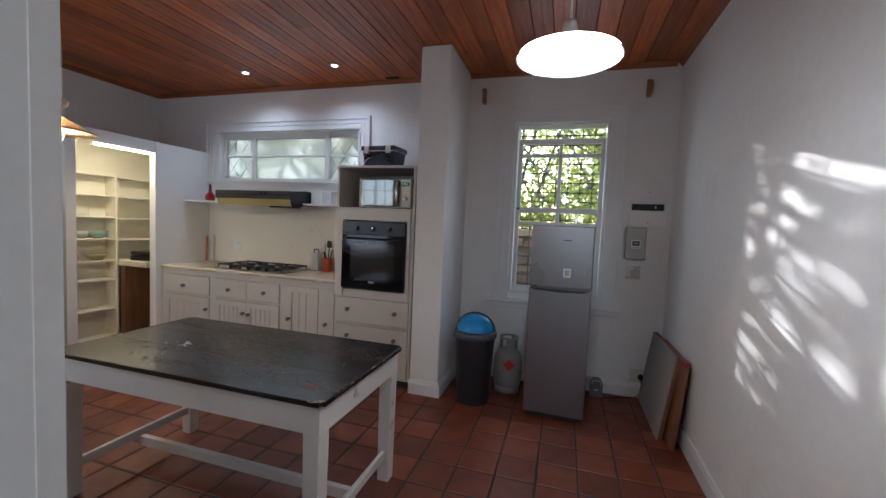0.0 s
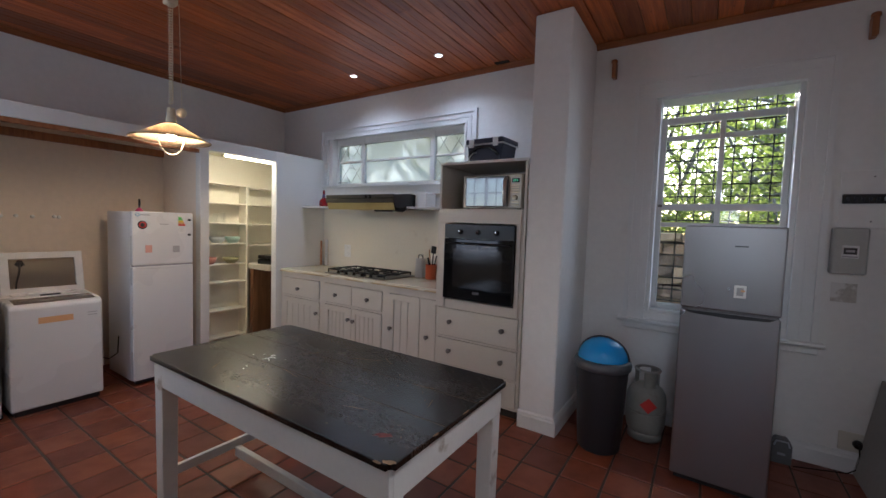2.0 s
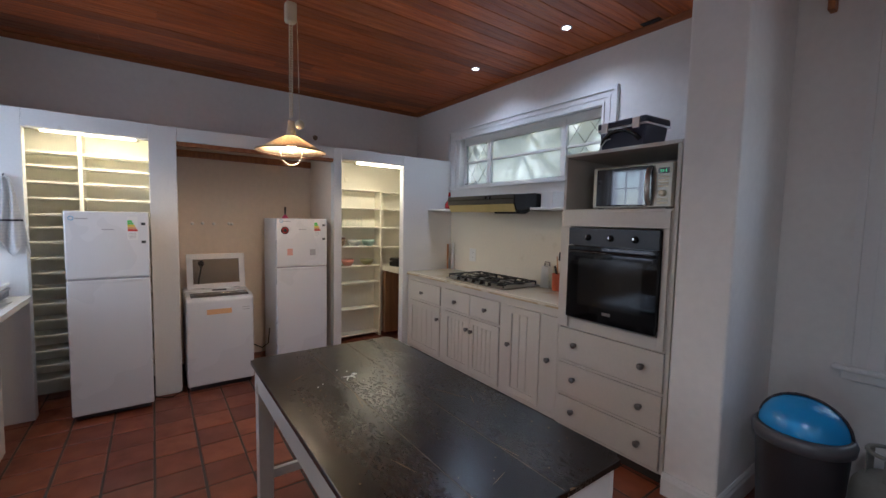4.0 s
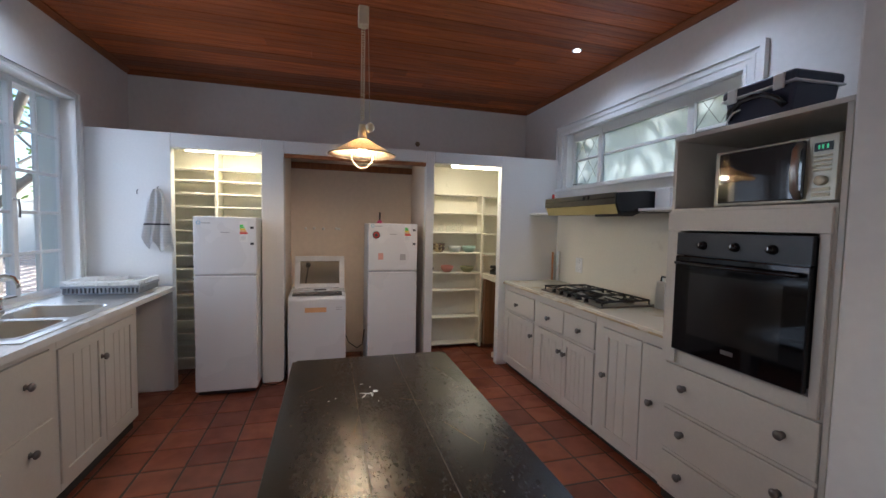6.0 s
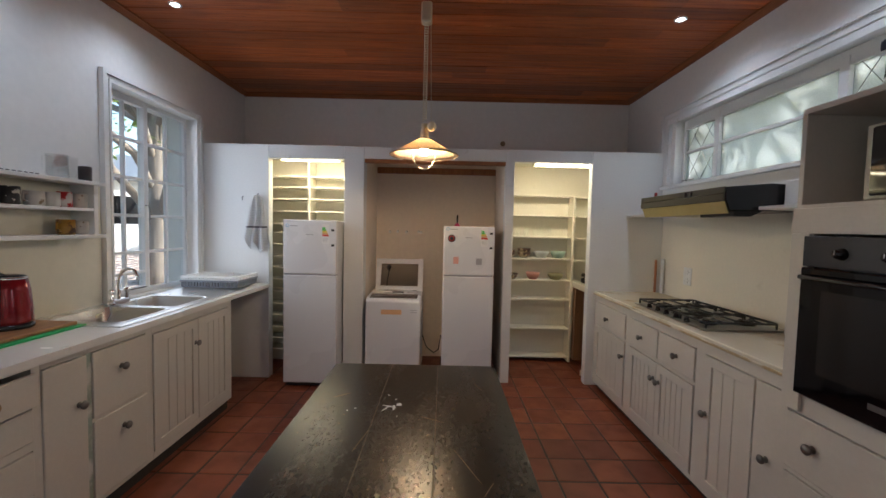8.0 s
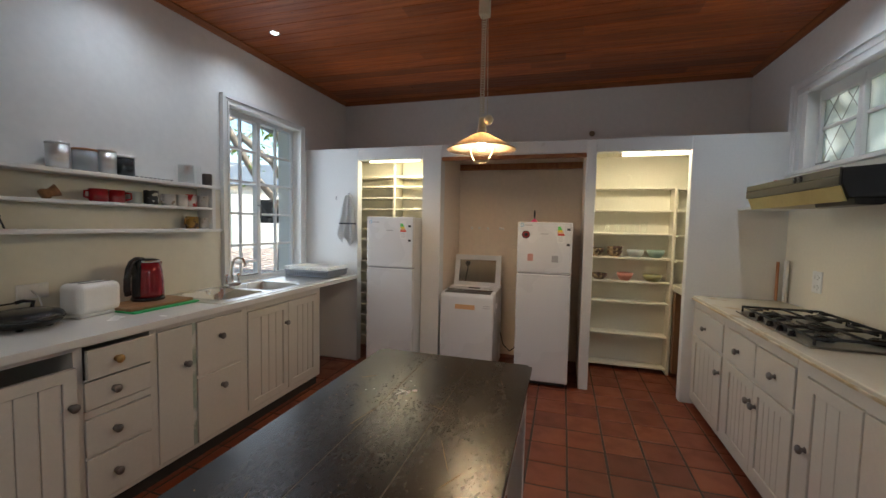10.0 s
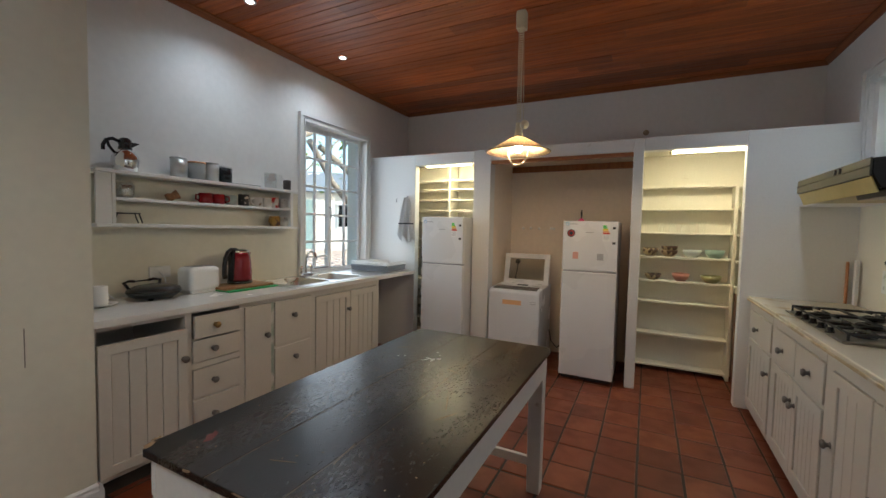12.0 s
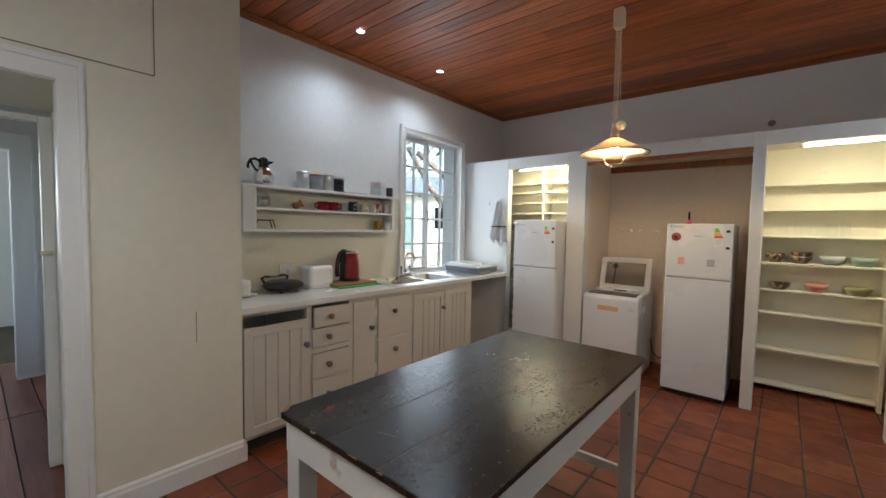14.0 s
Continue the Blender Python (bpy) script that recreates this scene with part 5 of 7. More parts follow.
def fridge(label, m, w, d, h, split, front, side, door_t=0.055, group="refrigerators"):
    f = thing("refrigerator", label, "refrigerator", m, group=group)
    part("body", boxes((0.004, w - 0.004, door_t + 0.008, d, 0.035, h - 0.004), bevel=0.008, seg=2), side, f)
    top = part("freezer_door", boxes((0, w, 0, door_t, split + 0.006, h), bevel=0.009, seg=2), front, f)
    low = part("door", boxes((0, w, 0, door_t, 0.045, split - 0.006), bevel=0.009, seg=2), front, f)
    # grey filler strip: the shade between the two doors, given as colour
    part("door_gap", boxes((0.01, w - 0.01, 0.006, door_t, split - 0.006, split + 0.006)), surface("grey_gap_shade" if front is not SILVER else "dark_gap_shade", (0.16, 0.16, 0.17) if front is SILVER else (0.34, 0.34, 0.35), 0.6), f)
    part("grip", prism([(0.02, split - 0.006), (w - 0.02, split - 0.006), (w - 0.05, split - 0.022), (w / 2, split - 0.030), (0.05, split - 0.022)], 0.008, "y", -0.004, 0.002), front if front is not SILVER else DARKGREY, low, "recessed grip lip")
    part("kick_panel", boxes((0.02, w - 0.02, 0.03, 0.06, 0.012, 0.045)), DARKGREY, f)
    for fx in (0.05, w - 0.05):
        for fy in (0.07, d - 0.06):
            part("foot", lathe([(0, 0), (0.016, 0), (0.016, 0.036), (0, 0.036)], 10, (fx, fy, 0)), DARKGREY, f)
    return f, top


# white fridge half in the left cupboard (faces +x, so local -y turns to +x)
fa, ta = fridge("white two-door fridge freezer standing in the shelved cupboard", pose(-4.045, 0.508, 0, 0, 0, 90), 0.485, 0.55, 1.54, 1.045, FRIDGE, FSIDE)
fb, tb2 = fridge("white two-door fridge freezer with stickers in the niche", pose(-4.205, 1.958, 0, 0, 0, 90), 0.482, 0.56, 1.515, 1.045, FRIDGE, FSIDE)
for f, t_ in ((fa, ta), (fb, tb2)):
    el = sticker(t_, "energy_label", 0.352, 0.415, 1.33, 1.505, PAPER_W, label="white energy label with coloured bars")
    for k, mm in enumerate((PAPER_G, PAPER_G, PAPER_Y, PAPER_O, PAPER_R)):
        part("label_bar", boxes((0.354, 0.382 + k * 0.008, -0.0018, -0.0012, 1.462 - k * 0.0165, 1.4775 - k * 0.0165)), mm, el)
    for k in range(4):
        part("label_line", boxes((0.358, 0.404, -0.0018, -0.0012, 1.345 + k * 0.011, 1.348 + k * 0.011)), PAPER_GR, el)
    sticker(t_, "badge", 0.435, 0.462, 1.442, 1.462, PAPER_B)
    sticker(t_, "badge", 0.435, 0.462, 1.305, 1.325, PAPER_B)
    sticker(t_, "maker_mark", 0.205, 0.275, 1.405, 1.412, PAPER_GR)
    ring = part("corner_mark", tube([(0.04 + 0.014 * math.cos(a / 8 * 6.283), -0.001, 1.488 + 0.014 * math.sin(a / 8 * 6.283)) for a in range(8)], 0.003, 5, True), PAPER_BL, t_)
    sticker(t_, "corner_line", 0.06, 0.13, 1.482, 1.490, PAPER_GR)
part("round_sticker", lathe([(0, 0.0015), (0.036, 0.0015), (0.036, 0), (0, 0)], 24, (0.075, 0, 1.40), "y"), PAPER_B, tb2, "black and red round sticker")
part("sticker_band", lathe([(0.018, 0.0022), (0.027, 0.0022), (0.027, 0.0015), (0.018, 0.0015)], 24, (0.075, 0, 1.40), "y"), PAPER_R, tb2)
sticker(tb2, "sticker", 0.095, 0.145, 1.16, 1.225, PAPER_SALMON, label="salmon pink sticker")
sticker(tb2, "sticker", 0.31, 0.365, 1.155, 1.215, PAPER_GR, label="grey printed sticker")

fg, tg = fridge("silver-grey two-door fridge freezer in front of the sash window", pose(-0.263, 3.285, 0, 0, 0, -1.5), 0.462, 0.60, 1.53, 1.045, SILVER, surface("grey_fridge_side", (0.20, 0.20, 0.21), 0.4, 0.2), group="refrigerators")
st = sticker(tg, "sticker", 0.25, 0.305, 1.135, 1.205, PAPER_W, label="white square sticker")
part("sticker_mark", boxes((0.262, 0.293, -0.0018, -0.0012, 1.148, 1.192)), PAPER_GR, st)
part("sticker_mark", boxes((0.280, 0.298, -0.0022, -0.0018, 1.170, 1.180)), PAPER_O, st)
sticker(tg, "maker_mark", 0.24, 0.30, 1.415, 1.423, DARKGREY)

pl = thing("plunger_toy", "small pink funnel with a black stem on the fridge", "kitchen tool", pose(-4.42, 2.09, 1.513))
part("cup", lathe([(0, 0.035), (0.012, 0.034), (0.03, 0.008), (0.034, 0.0), (0, 0.0)], 16), PINK, pl)
part("stem", lathe([(0, 0.115), (0.007, 0.113), (0.009, 0.07), (0.006, 0.035), (0, 0.035)], 10), BLACK, pl)

# ---- top-loading washing machine ----
wm = thing("washing_machine", "white top-loading washing machine with its lid open", "washing machine", pose(-4.205, 1.227, 0, 0, 0, 90) @ Matrix.Diagonal((1, 1, 1.012, 1)))
w, d = 0.525, 0.54
bm = prism([(0.0, 0.04), (0.0, 0.775), (0.02, 0.80), (0.09, 0.812), (d, 0.828), (d, 0.04)], w, "x", 0.0, 0.012)
part("body", bm, FRIDGE, wm)
part("control_panel", prism([(0.030, 0.804), (0.09, 0.8135), (0.185, 0.8175), (0.185, 0.8200), (0.09, 0.8165), (0.030, 0.8075)], w - 0.07, "x", 0.035), surface("smoky_panel", (0.13, 0.12, 0.11), 0.25, var=0.08), wm, "smoky grey control strip")
part("rim_badge", boxes((0.22, 0.34, 0.262, 0.285, 0.817, 0.830), bevel=0.004), DARKGREY, wm)
lid = part("lid", ring_frame(0.03, w - 0.002, 0, 0.335, 0.052, -0.015, 0.015), FRIDGE, wm, "open white lid", m=pose(0, 0.40, 0.815, -12, 0, 0))
part("lid_window", boxes((0.078, w - 0.050, -0.004, 0.0, 0.048, 0.287)), clear_pane("smoky_lid_window", 0.08, (0.80, 0.80, 0.77)), lid, "smoky clear window")
part("tub_rim", boxes((0.07, w - 0.06, 0.295, 0.385, 0.8195, 0.832), bevel=0.004), FRIDGE, wm)
sk = sticker(wm, "label", 0.15, 0.345, 0.655, 0.70, PAPER_O, -0.0005, "faded orange paper label")
for k in range(2):
    sticker(wm, "print", 0.43, 0.49, 0.675 + k * 0.02, 0.68 + k * 0.02, PAPER_GR, -0.0005)
part("base", boxes((0.02, w - 0.02, 0.03, d - 0.03, 0, 0.045)), DARKGREY, wm)
pg = part("plug", prism([(0.125, 1.045), (0.155, 1.018), (0.185, 1.045), (0.165, 1.078), (0.145, 1.078)], 0.03, "y", 0.40, 0.004), DARKGREY, wm, m=pose(0, 0.09, 0.0))
part("flex", tube([(0.155, 0.415, 1.025), (0.15, 0.415, 0.97), (0.135, 0.415, 0.90), (0.13, 0.415, 0.80)], 0.006, 6), DARKGREY, pg)
cable = solid("power_cable", tube([(-4.72, 1.745, 0.35), (-4.60, 1.80, 0.24), (-4.50, 1.88, 0.21), (-4.46, 1.93, 0.26), (-4.50, 1.951, 0.40)], 0.005, 6), BLACK, "black mains cable looping between the appliances", "cable")
cable2 = solid("power_cable", tube([(-4.24, 1.00, 0.012), (-4.20, 1.06, 0.006), (-4.19, 1.12, 0.006), (-4.24, 1.19, 0.02), (-4.45, 1.20, 0.10)], 0.005, 6), BLACK, "black mains cable lying on the tiles", "cable")
mk = thing("wall_bolts", "patched pipe holes low on the niche plaster", "wall fitting", pose(XW + 0.061, 1.50, 1.44, 0, 0, 90))
for k, xx in enumerate((-0.16, -0.07, 0.03, 0.17, 0.20)):
    part("stub", lathe([(0, 0.008), (0.012, 0.008), (0.016, 0), (0, 0)], 10, (xx, 0, 0.004 * (k % 2)), "y"), PLASTER, mk)

# ---- pantry shelving ----
def shelf_board(parent, x0, x1, y0, y1, z, t=0.018, mat=PANTRY):
    part("shelf", boxes((x0, x1, y0, y1, z - t, z), bevel=0.002), mat, parent)


pa = thing("shelf_unit", "cream painted cupboard shelving with many narrow shelves", "shelving", pose(0, 0, 0))
xb, xf = XW + 0.28, -4.62
for k, z in enumerate((0.18, 0.30, 0.42, 0.545, 0.67, 0.80, 0.925, 1.05, 1.17, 1.295, 1.415, 1.515, 1.645, 1.77, 1.895, 2.005)):
    shelf_board(pa, xb, xf, YS + 0.002, 0.535, z)
    shelf_board(pa, xb, xf, 0.565, A1 + 0.05, z)
part("back_panel", boxes((xb - 0.012, xb - 0.001, YS + 0.002, A1 + 0.05, 0, 2.19)), PANTRY, pa)
part("divider", boxes((xb, xf + 0.012, 0.537, 0.563, 0, 2.19), bevel=0.002), PANTRY, pa)

xb = XW + 0.005
pc = thing("shelf_unit", "cream painted pantry shelving, half empty", "shelving", pose(0, 0, 0))
xf = -4.94
for z in (0.06, 0.385, 0.72, 0.935, 1.18, 1.425, 1.665, 1.892):
    shelf_board(pc, xb, xf, C0 - 0.02, 3.395, z)
part("post", boxes((xb, xf + 0.015, 3.397, 3.425, 0, 1.88), bevel=0.002), PANTRY, pc)
for z in (1.165, 1.415, 1.66):
    shelf_board(pc, xb, -4.86, 3.427, YN - 0.002, z)
shelf_board(pc, xb, -4.50, 3.427, YN - 0.002, 0.925, 0.06)
part("counter_panel", boxes((xb + 0.2, -4.82, 3.427, YN - 0.002, 0.06, 0.864)), OAKPANEL, pc, "dark brown board under the pantry counter")
part("top_lip", boxes((xb, xf + 0.02, 3.427, YN - 0.002, 1.862, 1.88), bevel=0.002), PANTRY, pc)
part("bottom_rail", boxes((-4.52, -4.50, 3.40, YN - 0.002, 0, 0.06), bevel=0.002), PANTRY, pc)

for ly0, ly1 in ((0.36, 0.92), (2.84, 3.42)):
    f = thing("tube_light", "lit fluorescent tube batten inside the cupboard head", "light", pose(-4.40, 0, 2.145), group="cupboard tube lights")
    part("batten", boxes((-0.016, 0.016, ly0 - 0.03, ly1 + 0.03, 0.0, 0.022), bevel=0.003), TRIM, f)
    part("tube", tube([(0, ly0, -0.014), (0, ly1, -0.014)], 0.0125, 12), TUBEGLOW, f, "glowing fluorescent tube")
    for q in (ly0 - 0.012, ly1 + 0.012):
        part("lamp_holder", boxes((-0.014, 0.014, q - 0.012, q + 0.012, -0.032, 0.0), bevel=0.003), CREAMPL, f)


def bowl(label, m, r, h, mat, name="bowl", group="pantry bowls"):
    b = solid(name, lathe([(0, 0.006), (r * 0.5, 0.008), (r * 0.85, h * 0.5), (r * 0.97, h), (r, h), (r * 0.9, h * 0.5), (r * 0.55, 0.0), (0, 0.0)], 22), mat, label, "bowl", group, m=m)
    return b


PATTERN = surface("brown_patterned_glaze", (0.10, 0.05, 0.03), 0.3, var=0.6, fine=60, stain=(0.45, 0.34, 0.20), stain_at=(0.5, 0.56), stain_scale=28)
AQUA = surface("aqua_glaze", (0.33, 0.46, 0.40), 0.3, var=0.08)
OLIVE = surface("olive_glaze", (0.34, 0.33, 0.16), 0.3, var=0.1)
CORAL = surface("coral_glaze", (0.62, 0.27, 0.20), 0.3, var=0.08)
GHOST = surface("milky_glass", (0.62, 0.64, 0.60), 0.2, var=0.05)
sxp = -5.005
bowl("brown patterned bowl on the pantry shelf", pose(sxp, 2.705, 1.181), 0.078, 0.085, PATTERN)
bowl("brown patterned bowl in a stack of two", pose(sxp, 2.88, 1.181), 0.080, 0.065, PATTERN)
bowl("brown patterned bowl in a stack of two", pose(sxp, 2.88, 1.222), 0.080, 0.065, PATTERN)
bowl("milky white bowl on the pantry shelf", pose(sxp, 3.08, 1.181), 0.084, 0.075, GHOST)
bowl("aqua green bowl on the pantry shelf", pose(sxp, 3.27, 1.181), 0.086, 0.078, AQUA)
bowl("stacked brown dishes on the pantry shelf", pose(sxp, 2.74, 0.936), 0.082, 0.060, PATTERN, "dish")
bowl("coral pink bowl on the pantry shelf", pose(sxp, 2.99, 0.936), 0.080, 0.078, CORAL)
bowl("olive green bowl on the pantry shelf", pose(sxp, 3.25, 0.936), 0.092, 0.070, OLIVE)


def tumbler(label, m, r, h, group="glasses"):
    return solid("drinking_glass", lathe([(0, 0.004), (r * 0.85, 0.006), (r - 0.002, h), (r, h), (r * 0.9, 0.0), (0, 0.0)], 18), DRINK, label, "glass", group, m=m)


for k, (yy, hh) in enumerate(((2.80, 0.09), (2.90, 0.09), (3.00, 0.08), (3.07, 0.11), (3.15, 0.12))):
    tumbler("clear drinking glass on a pantry shelf", pose(sxp, yy, 1.426), 0.034, hh)
ck = thing("sandwich_press", "black sandwich press on the pantry counter", "kitchen appliance", pose(-4.72, 3.62, 0.926, 0, 0, 10))
part("base", boxes((-0.12, 0.12, -0.13, 0.13, 0, 0.06), bevel=0.015, seg=2), BLACK, ck)
part("lid", boxes((-0.12, 0.12, -0.13, 0.13, 0.065, 0.11), bevel=0.018, seg=2), BLACK, ck)
part("handle", tube([(0.11, -0.07, 0.09), (0.17, -0.05, 0.12), (0.17, 0.05, 0.12), (0.11, 0.07, 0.09)], 0.01, 8), DARKGREY, ck)
jn = solid("floor_jug", lathe([(0, 0), (0.06, 0), (0.07, 0.05), (0.05, 0.10), (0.025, 0.12), (0.025, 0.15), (0, 0.15)], 16), BLACK, "small dark bottle on the pantry floor", "bottle", m=pose(-4.66, 3.62, 0.0))
solid("wall_hook_plate", boxes((XW + 0.004, XW + 0.014, 2.98, 3.02, 1.98, 2.03), bevel=0.003), PANTRY, "small cream wall socket in the pantry", "wall fitting")

# ---- lamps ----
pd = thing("pendant_lamp", "rise-and-fall pendant with a woven cream shade, lit", "pendant lamp", pose(-3.15, 1.812, -0.012))
part("ceiling_rose", boxes((-0.035, 0.035, -0.035, 0.035, 2.855, 2.987), bevel=0.012, seg=2), CREAMPL, pd, "cream plastic ceiling box")
coil = []
for k in range(520):
    a = k * 0.46
    coil.append((0.012 * math.cos(a), 0.012 * math.sin(a), 2.855 - 0.63 * k / 519))
part("coiled_flex", tube(coil, 0.0028, 5), CREAMPL, pd, "coiled cream flex")
part("cord", tube([(0.045, 0.03, 2.86), (0.045, 0.045, 2.20)], 0.0016, 5), CREAMPL, pd)
part("cord", tube([(0.02, -0.012, 2.86), (0.012, -0.012, 2.16)], 0.0016, 5), CREAMPL, pd)
part("counterweight", lathe([(0, 0.032), (0.016, 0.028), (0.030, 0.010), (0.030, -0.010), (0.016, -0.028), (0, -0.032)], 18, (0.03, 0.05, 2.178)), CREAMPL, pd, "cream counterweight disc")
part("neck", lathe([(0, 2.205), (0.022, 2.20), (0.024, 2.16), (0.030, 2.12), (0.032, 2.085), (0, 2.085)], 18), CREAMPL, pd)
m_, t_, n_, l_, p_ = _mat("woven_shade")
wv = _ramp(t_, _noise(t_, 1.0, 2, (160, 160, 160)), ((0.35, (0.46, 0.34, 0.22)), (0.65, (0.74, 0.64, 0.50))))
di, tl, mx = n_.new("ShaderNodeBsdfDiffuse"), n_.new("ShaderNodeBsdfTranslucent"), n_.new("ShaderNodeMixShader")
l_.new(wv, di.inputs[0])
l_.new(wv, tl.inputs[0])
mx.inputs[0].default_value = 0.45
l_.new(di.outputs[0], mx.inputs[1])
l_.new(tl.outputs[0], mx.inputs[2])
l_.new(mx.outputs[0], n_["Material Output"].inputs[0])
part("shade", lathe([(0.034, 2.10), (0.055, 2.092), (0.13, 2.05), (0.19, 2.012), (0.228, 1.995), (0.226, 1.992), (0.188, 2.009), (0.128, 2.047), (0.054, 2.088), (0.034, 2.096)], 48), m_, pd, "woven cream conical shade")
part("shade_rim", tube([(0.228 * math.cos(k / 40 * 6.2832), 0.228 * math.sin(k / 40 * 6.2832), 1.993) for k in range(40)], 0.0045, 6, True), surface("brown_rim", (0.16, 0.11, 0.07), 0.5), pd)
part("pull_handle", tube([(0.0, 0.075 * math.cos(radians(a)), 2.0 - 0.10 * math.sin(radians(a))) for a in range(0, 181, 12)], 0.004, 6), CREAMPL, pd, "cream wire pull handle")
part("bulb", lathe([(0, 2.085), (0.014, 2.08), (0.016, 2.06), (0.026, 2.035), (0.028, 2.015), (0.018, 1.995), (0, 1.99)], 18), BULBGLOW, pd, "lit warm bulb")

eb = thing("pendant_lamp", "white enamel dish pendant, brightly lit", "pendant lamp", pose(-0.04, 1.45, 0.01))
m_, t_, n_, l_, p_ = _mat("opal_shade")
p_.inputs["Base Color"].default_value, p_.inputs["Roughness"].default_value = (0.88, 0.88, 0.86, 1), 0.3
OPALDIFF = glow("lit_opal_diffuser", (1.0, 0.98, 0.95), 5)
part("shade", lathe([(0.03, 2.098), (0.06, 2.092), (0.12, 2.066), (0.158, 2.042), (0.166, 2.035), (0.163, 2.034), (0.156, 2.040), (0.118, 2.063), (0.03, 2.094)], 40), m_, eb, "white enamel dish shade")
part("diffuser", lathe([(0, 2.028), (0.08, 2.030), (0.150, 2.040), (0.1585, 2.046), (0, 2.046)], 40), OPALDIFF, eb, "glowing opal disc")
part("lamp_holder", lathe([(0, 2.15), (0.018, 2.15), (0.024, 2.13), (0.03, 2.095), (0, 2.095)], 16), WHITEPL, eb)
part("flex", tube([(0, 0, 2.15), (0, 0, 2.965)], 0.0035, 6), WHITEPL, eb)
part("ceiling_rose", lathe([(0, 2.987), (0.04, 2.987), (0.038, 2.97), (0.012, 2.955), (0, 2.955)], 18), WHITEPL, eb)

for lx, ly in ((-3.30, 3.575), (-2.243, 3.572), (-3.26, 0.075), (-2.252, 0.108)):
    dl = thing("downlight", "small recessed white ceiling downlight, lit", "downlight", pose(lx, ly, 2.987), group="ceiling downlights")
    part("bezel", lathe([(0.027, 0.0), (0.042, 0.0), (0.040, -0.006), (0.027, -0.004)], 24), WHITEPL, dl)
    part("lens", lathe([(0, -0.0035), (0.0265, -0.0035), (0.0265, 0.0), (0, 0.0)], 24), LEDGLOW, dl, "glowing lens")
solid("ceiling_vent", boxes((-1.885, -1.745, 3.95, 4.0, 2.982, 2.9885), bevel=0.002), GROOVE, "small dark vent slot in the timber ceiling", "vent")

# ---- corner by the sash window ----
bn = thing("swing_bin", "dark grey plastic bin with a bright blue swing dome lid", "bin", pose(-0.70, 3.415, 0))
bm = lathe([(0, 0.0), (0.130, 0.0), (0.138, 0.01), (0.168, 0.56), (0.168, 0.58), (0, 0.58)], 32)
part("body", bm, DARKGREY, bn)
part("collar", lathe([(0.168, 0.555), (0.182, 0.56), (0.186, 0.59), (0.178, 0.612), (0.162, 0.622), (0.162, 0.60)], 32), surface("mid_grey_plastic", (0.075, 0.08, 0.09), 0.35, var=0.06), bn)
part("dome_lid", lathe([(0.160, 0.605), (0.158, 0.635), (0.144, 0.675), (0.118, 0.712), (0.08, 0.738), (0.035, 0.752), (0, 0.755)], 32), BLUE, bn, "bright blue dome lid")
part("dome_rim", tube([(0.164 * math.cos(a / 16 * math.pi), 0.02, 0.61 + 0.150 * math.sin(a / 16 * math.pi)) for a in range(17)], 0.007, 6), DARKGREY, bn)

gs = thing("gas_cylinder", "grey steel gas cylinder with a red hazard diamond", "gas cylinder", pose(-0.452, 3.76, 0) @ Matrix.Diagonal((1, 1, 0.94, 1)))
part("body", lathe([(0, 0.045), (0.09, 0.045), (0.115, 0.065), (0.127, 0.11), (0.130, 0.16), (0.130, 0.30), (0.124, 0.345), (0.104, 0.385), (0.07, 0.41), (0.03, 0.42), (0, 0.42)], 32), GASGREY, gs)
part("seam", lathe([(0.1300, 0.212), (0.1325, 0.215), (0.1325, 0.225), (0.1300, 0.228)], 32), GASGREY, gs)
part("foot_ring", lathe([(0.106, 0.0), (0.111, 0.0), (0.111, 0.070), (0.106, 0.070), (0.106, 0.0)], 28), GASGREY, gs)
part("valve", lathe([(0, 0.50), (0.014, 0.50), (0.016, 0.46), (0.020, 0.42), (0, 0.42)], 12), BRASS, gs, "brass valve")
for q in (20, 140, 260):
    part("collar_post", prism([(0.082 * math.cos(radians(a)), 0.082 * math.sin(radians(a))) for a in range(q, q + 61, 12)] + [(0.077 * math.cos(radians(a)), 0.077 * math.sin(radians(a))) for a in range(q + 60, q - 1, -12)], 0.125, "z", 0.395), GASGREY, gs)
part("collar_rim", tube([(0.08 * math.cos(k / 20 * 6.2832), 0.08 * math.sin(k / 20 * 6.2832), 0.525) for k in range(20)], 0.010, 6, True), GASGREY, gs)
dm = prism([(0, -0.058), (0.055, 0), (0, 0.058), (-0.055, 0)], 0.0016, "y", -0.134)
part("hazard_diamond", dm, PAPER_R, gs, "dark red hazard diamond sticker", m=pose(0, 0, 0.29, 0, 0, 12))

# consumer unit: flush panel with breaker row, and a meter box
dbp = thing("distribution_board", "cream wall panel with a black row of circuit breakers", "electrical panel", pose(0.53, YN, 1.55))
part("cover", boxes((0, 0.30, -0.008, 0, 0, 0.355), bevel=0.003), PLASTER, dbp)
bk = part("breaker_row", boxes((0.012, 0.272, -0.022, -0.008, 0.150, 0.208), bevel=0.003), BLACK, dbp, "black breaker strip")
for k in range(7):
    part("toggle", boxes((0.03 + k * 0.033, 0.045 + k * 0.033, -0.030, -0.022, 0.168, 0.190), bevel=0.002), GREYPL if k == 5 else DARKGREY, bk)
for q in (0.04, 0.315):
    part("screw", lathe([(0, 0.003), (0.005, 0.003), (0.005, 0), (0, 0)], 8, (0.15, -0.008, q), "y"), PEWTER, dbp)
mb = thing("meter_box", "small grey electricity meter box on the wall", "electrical box", pose(0.505, YN, 1.26))
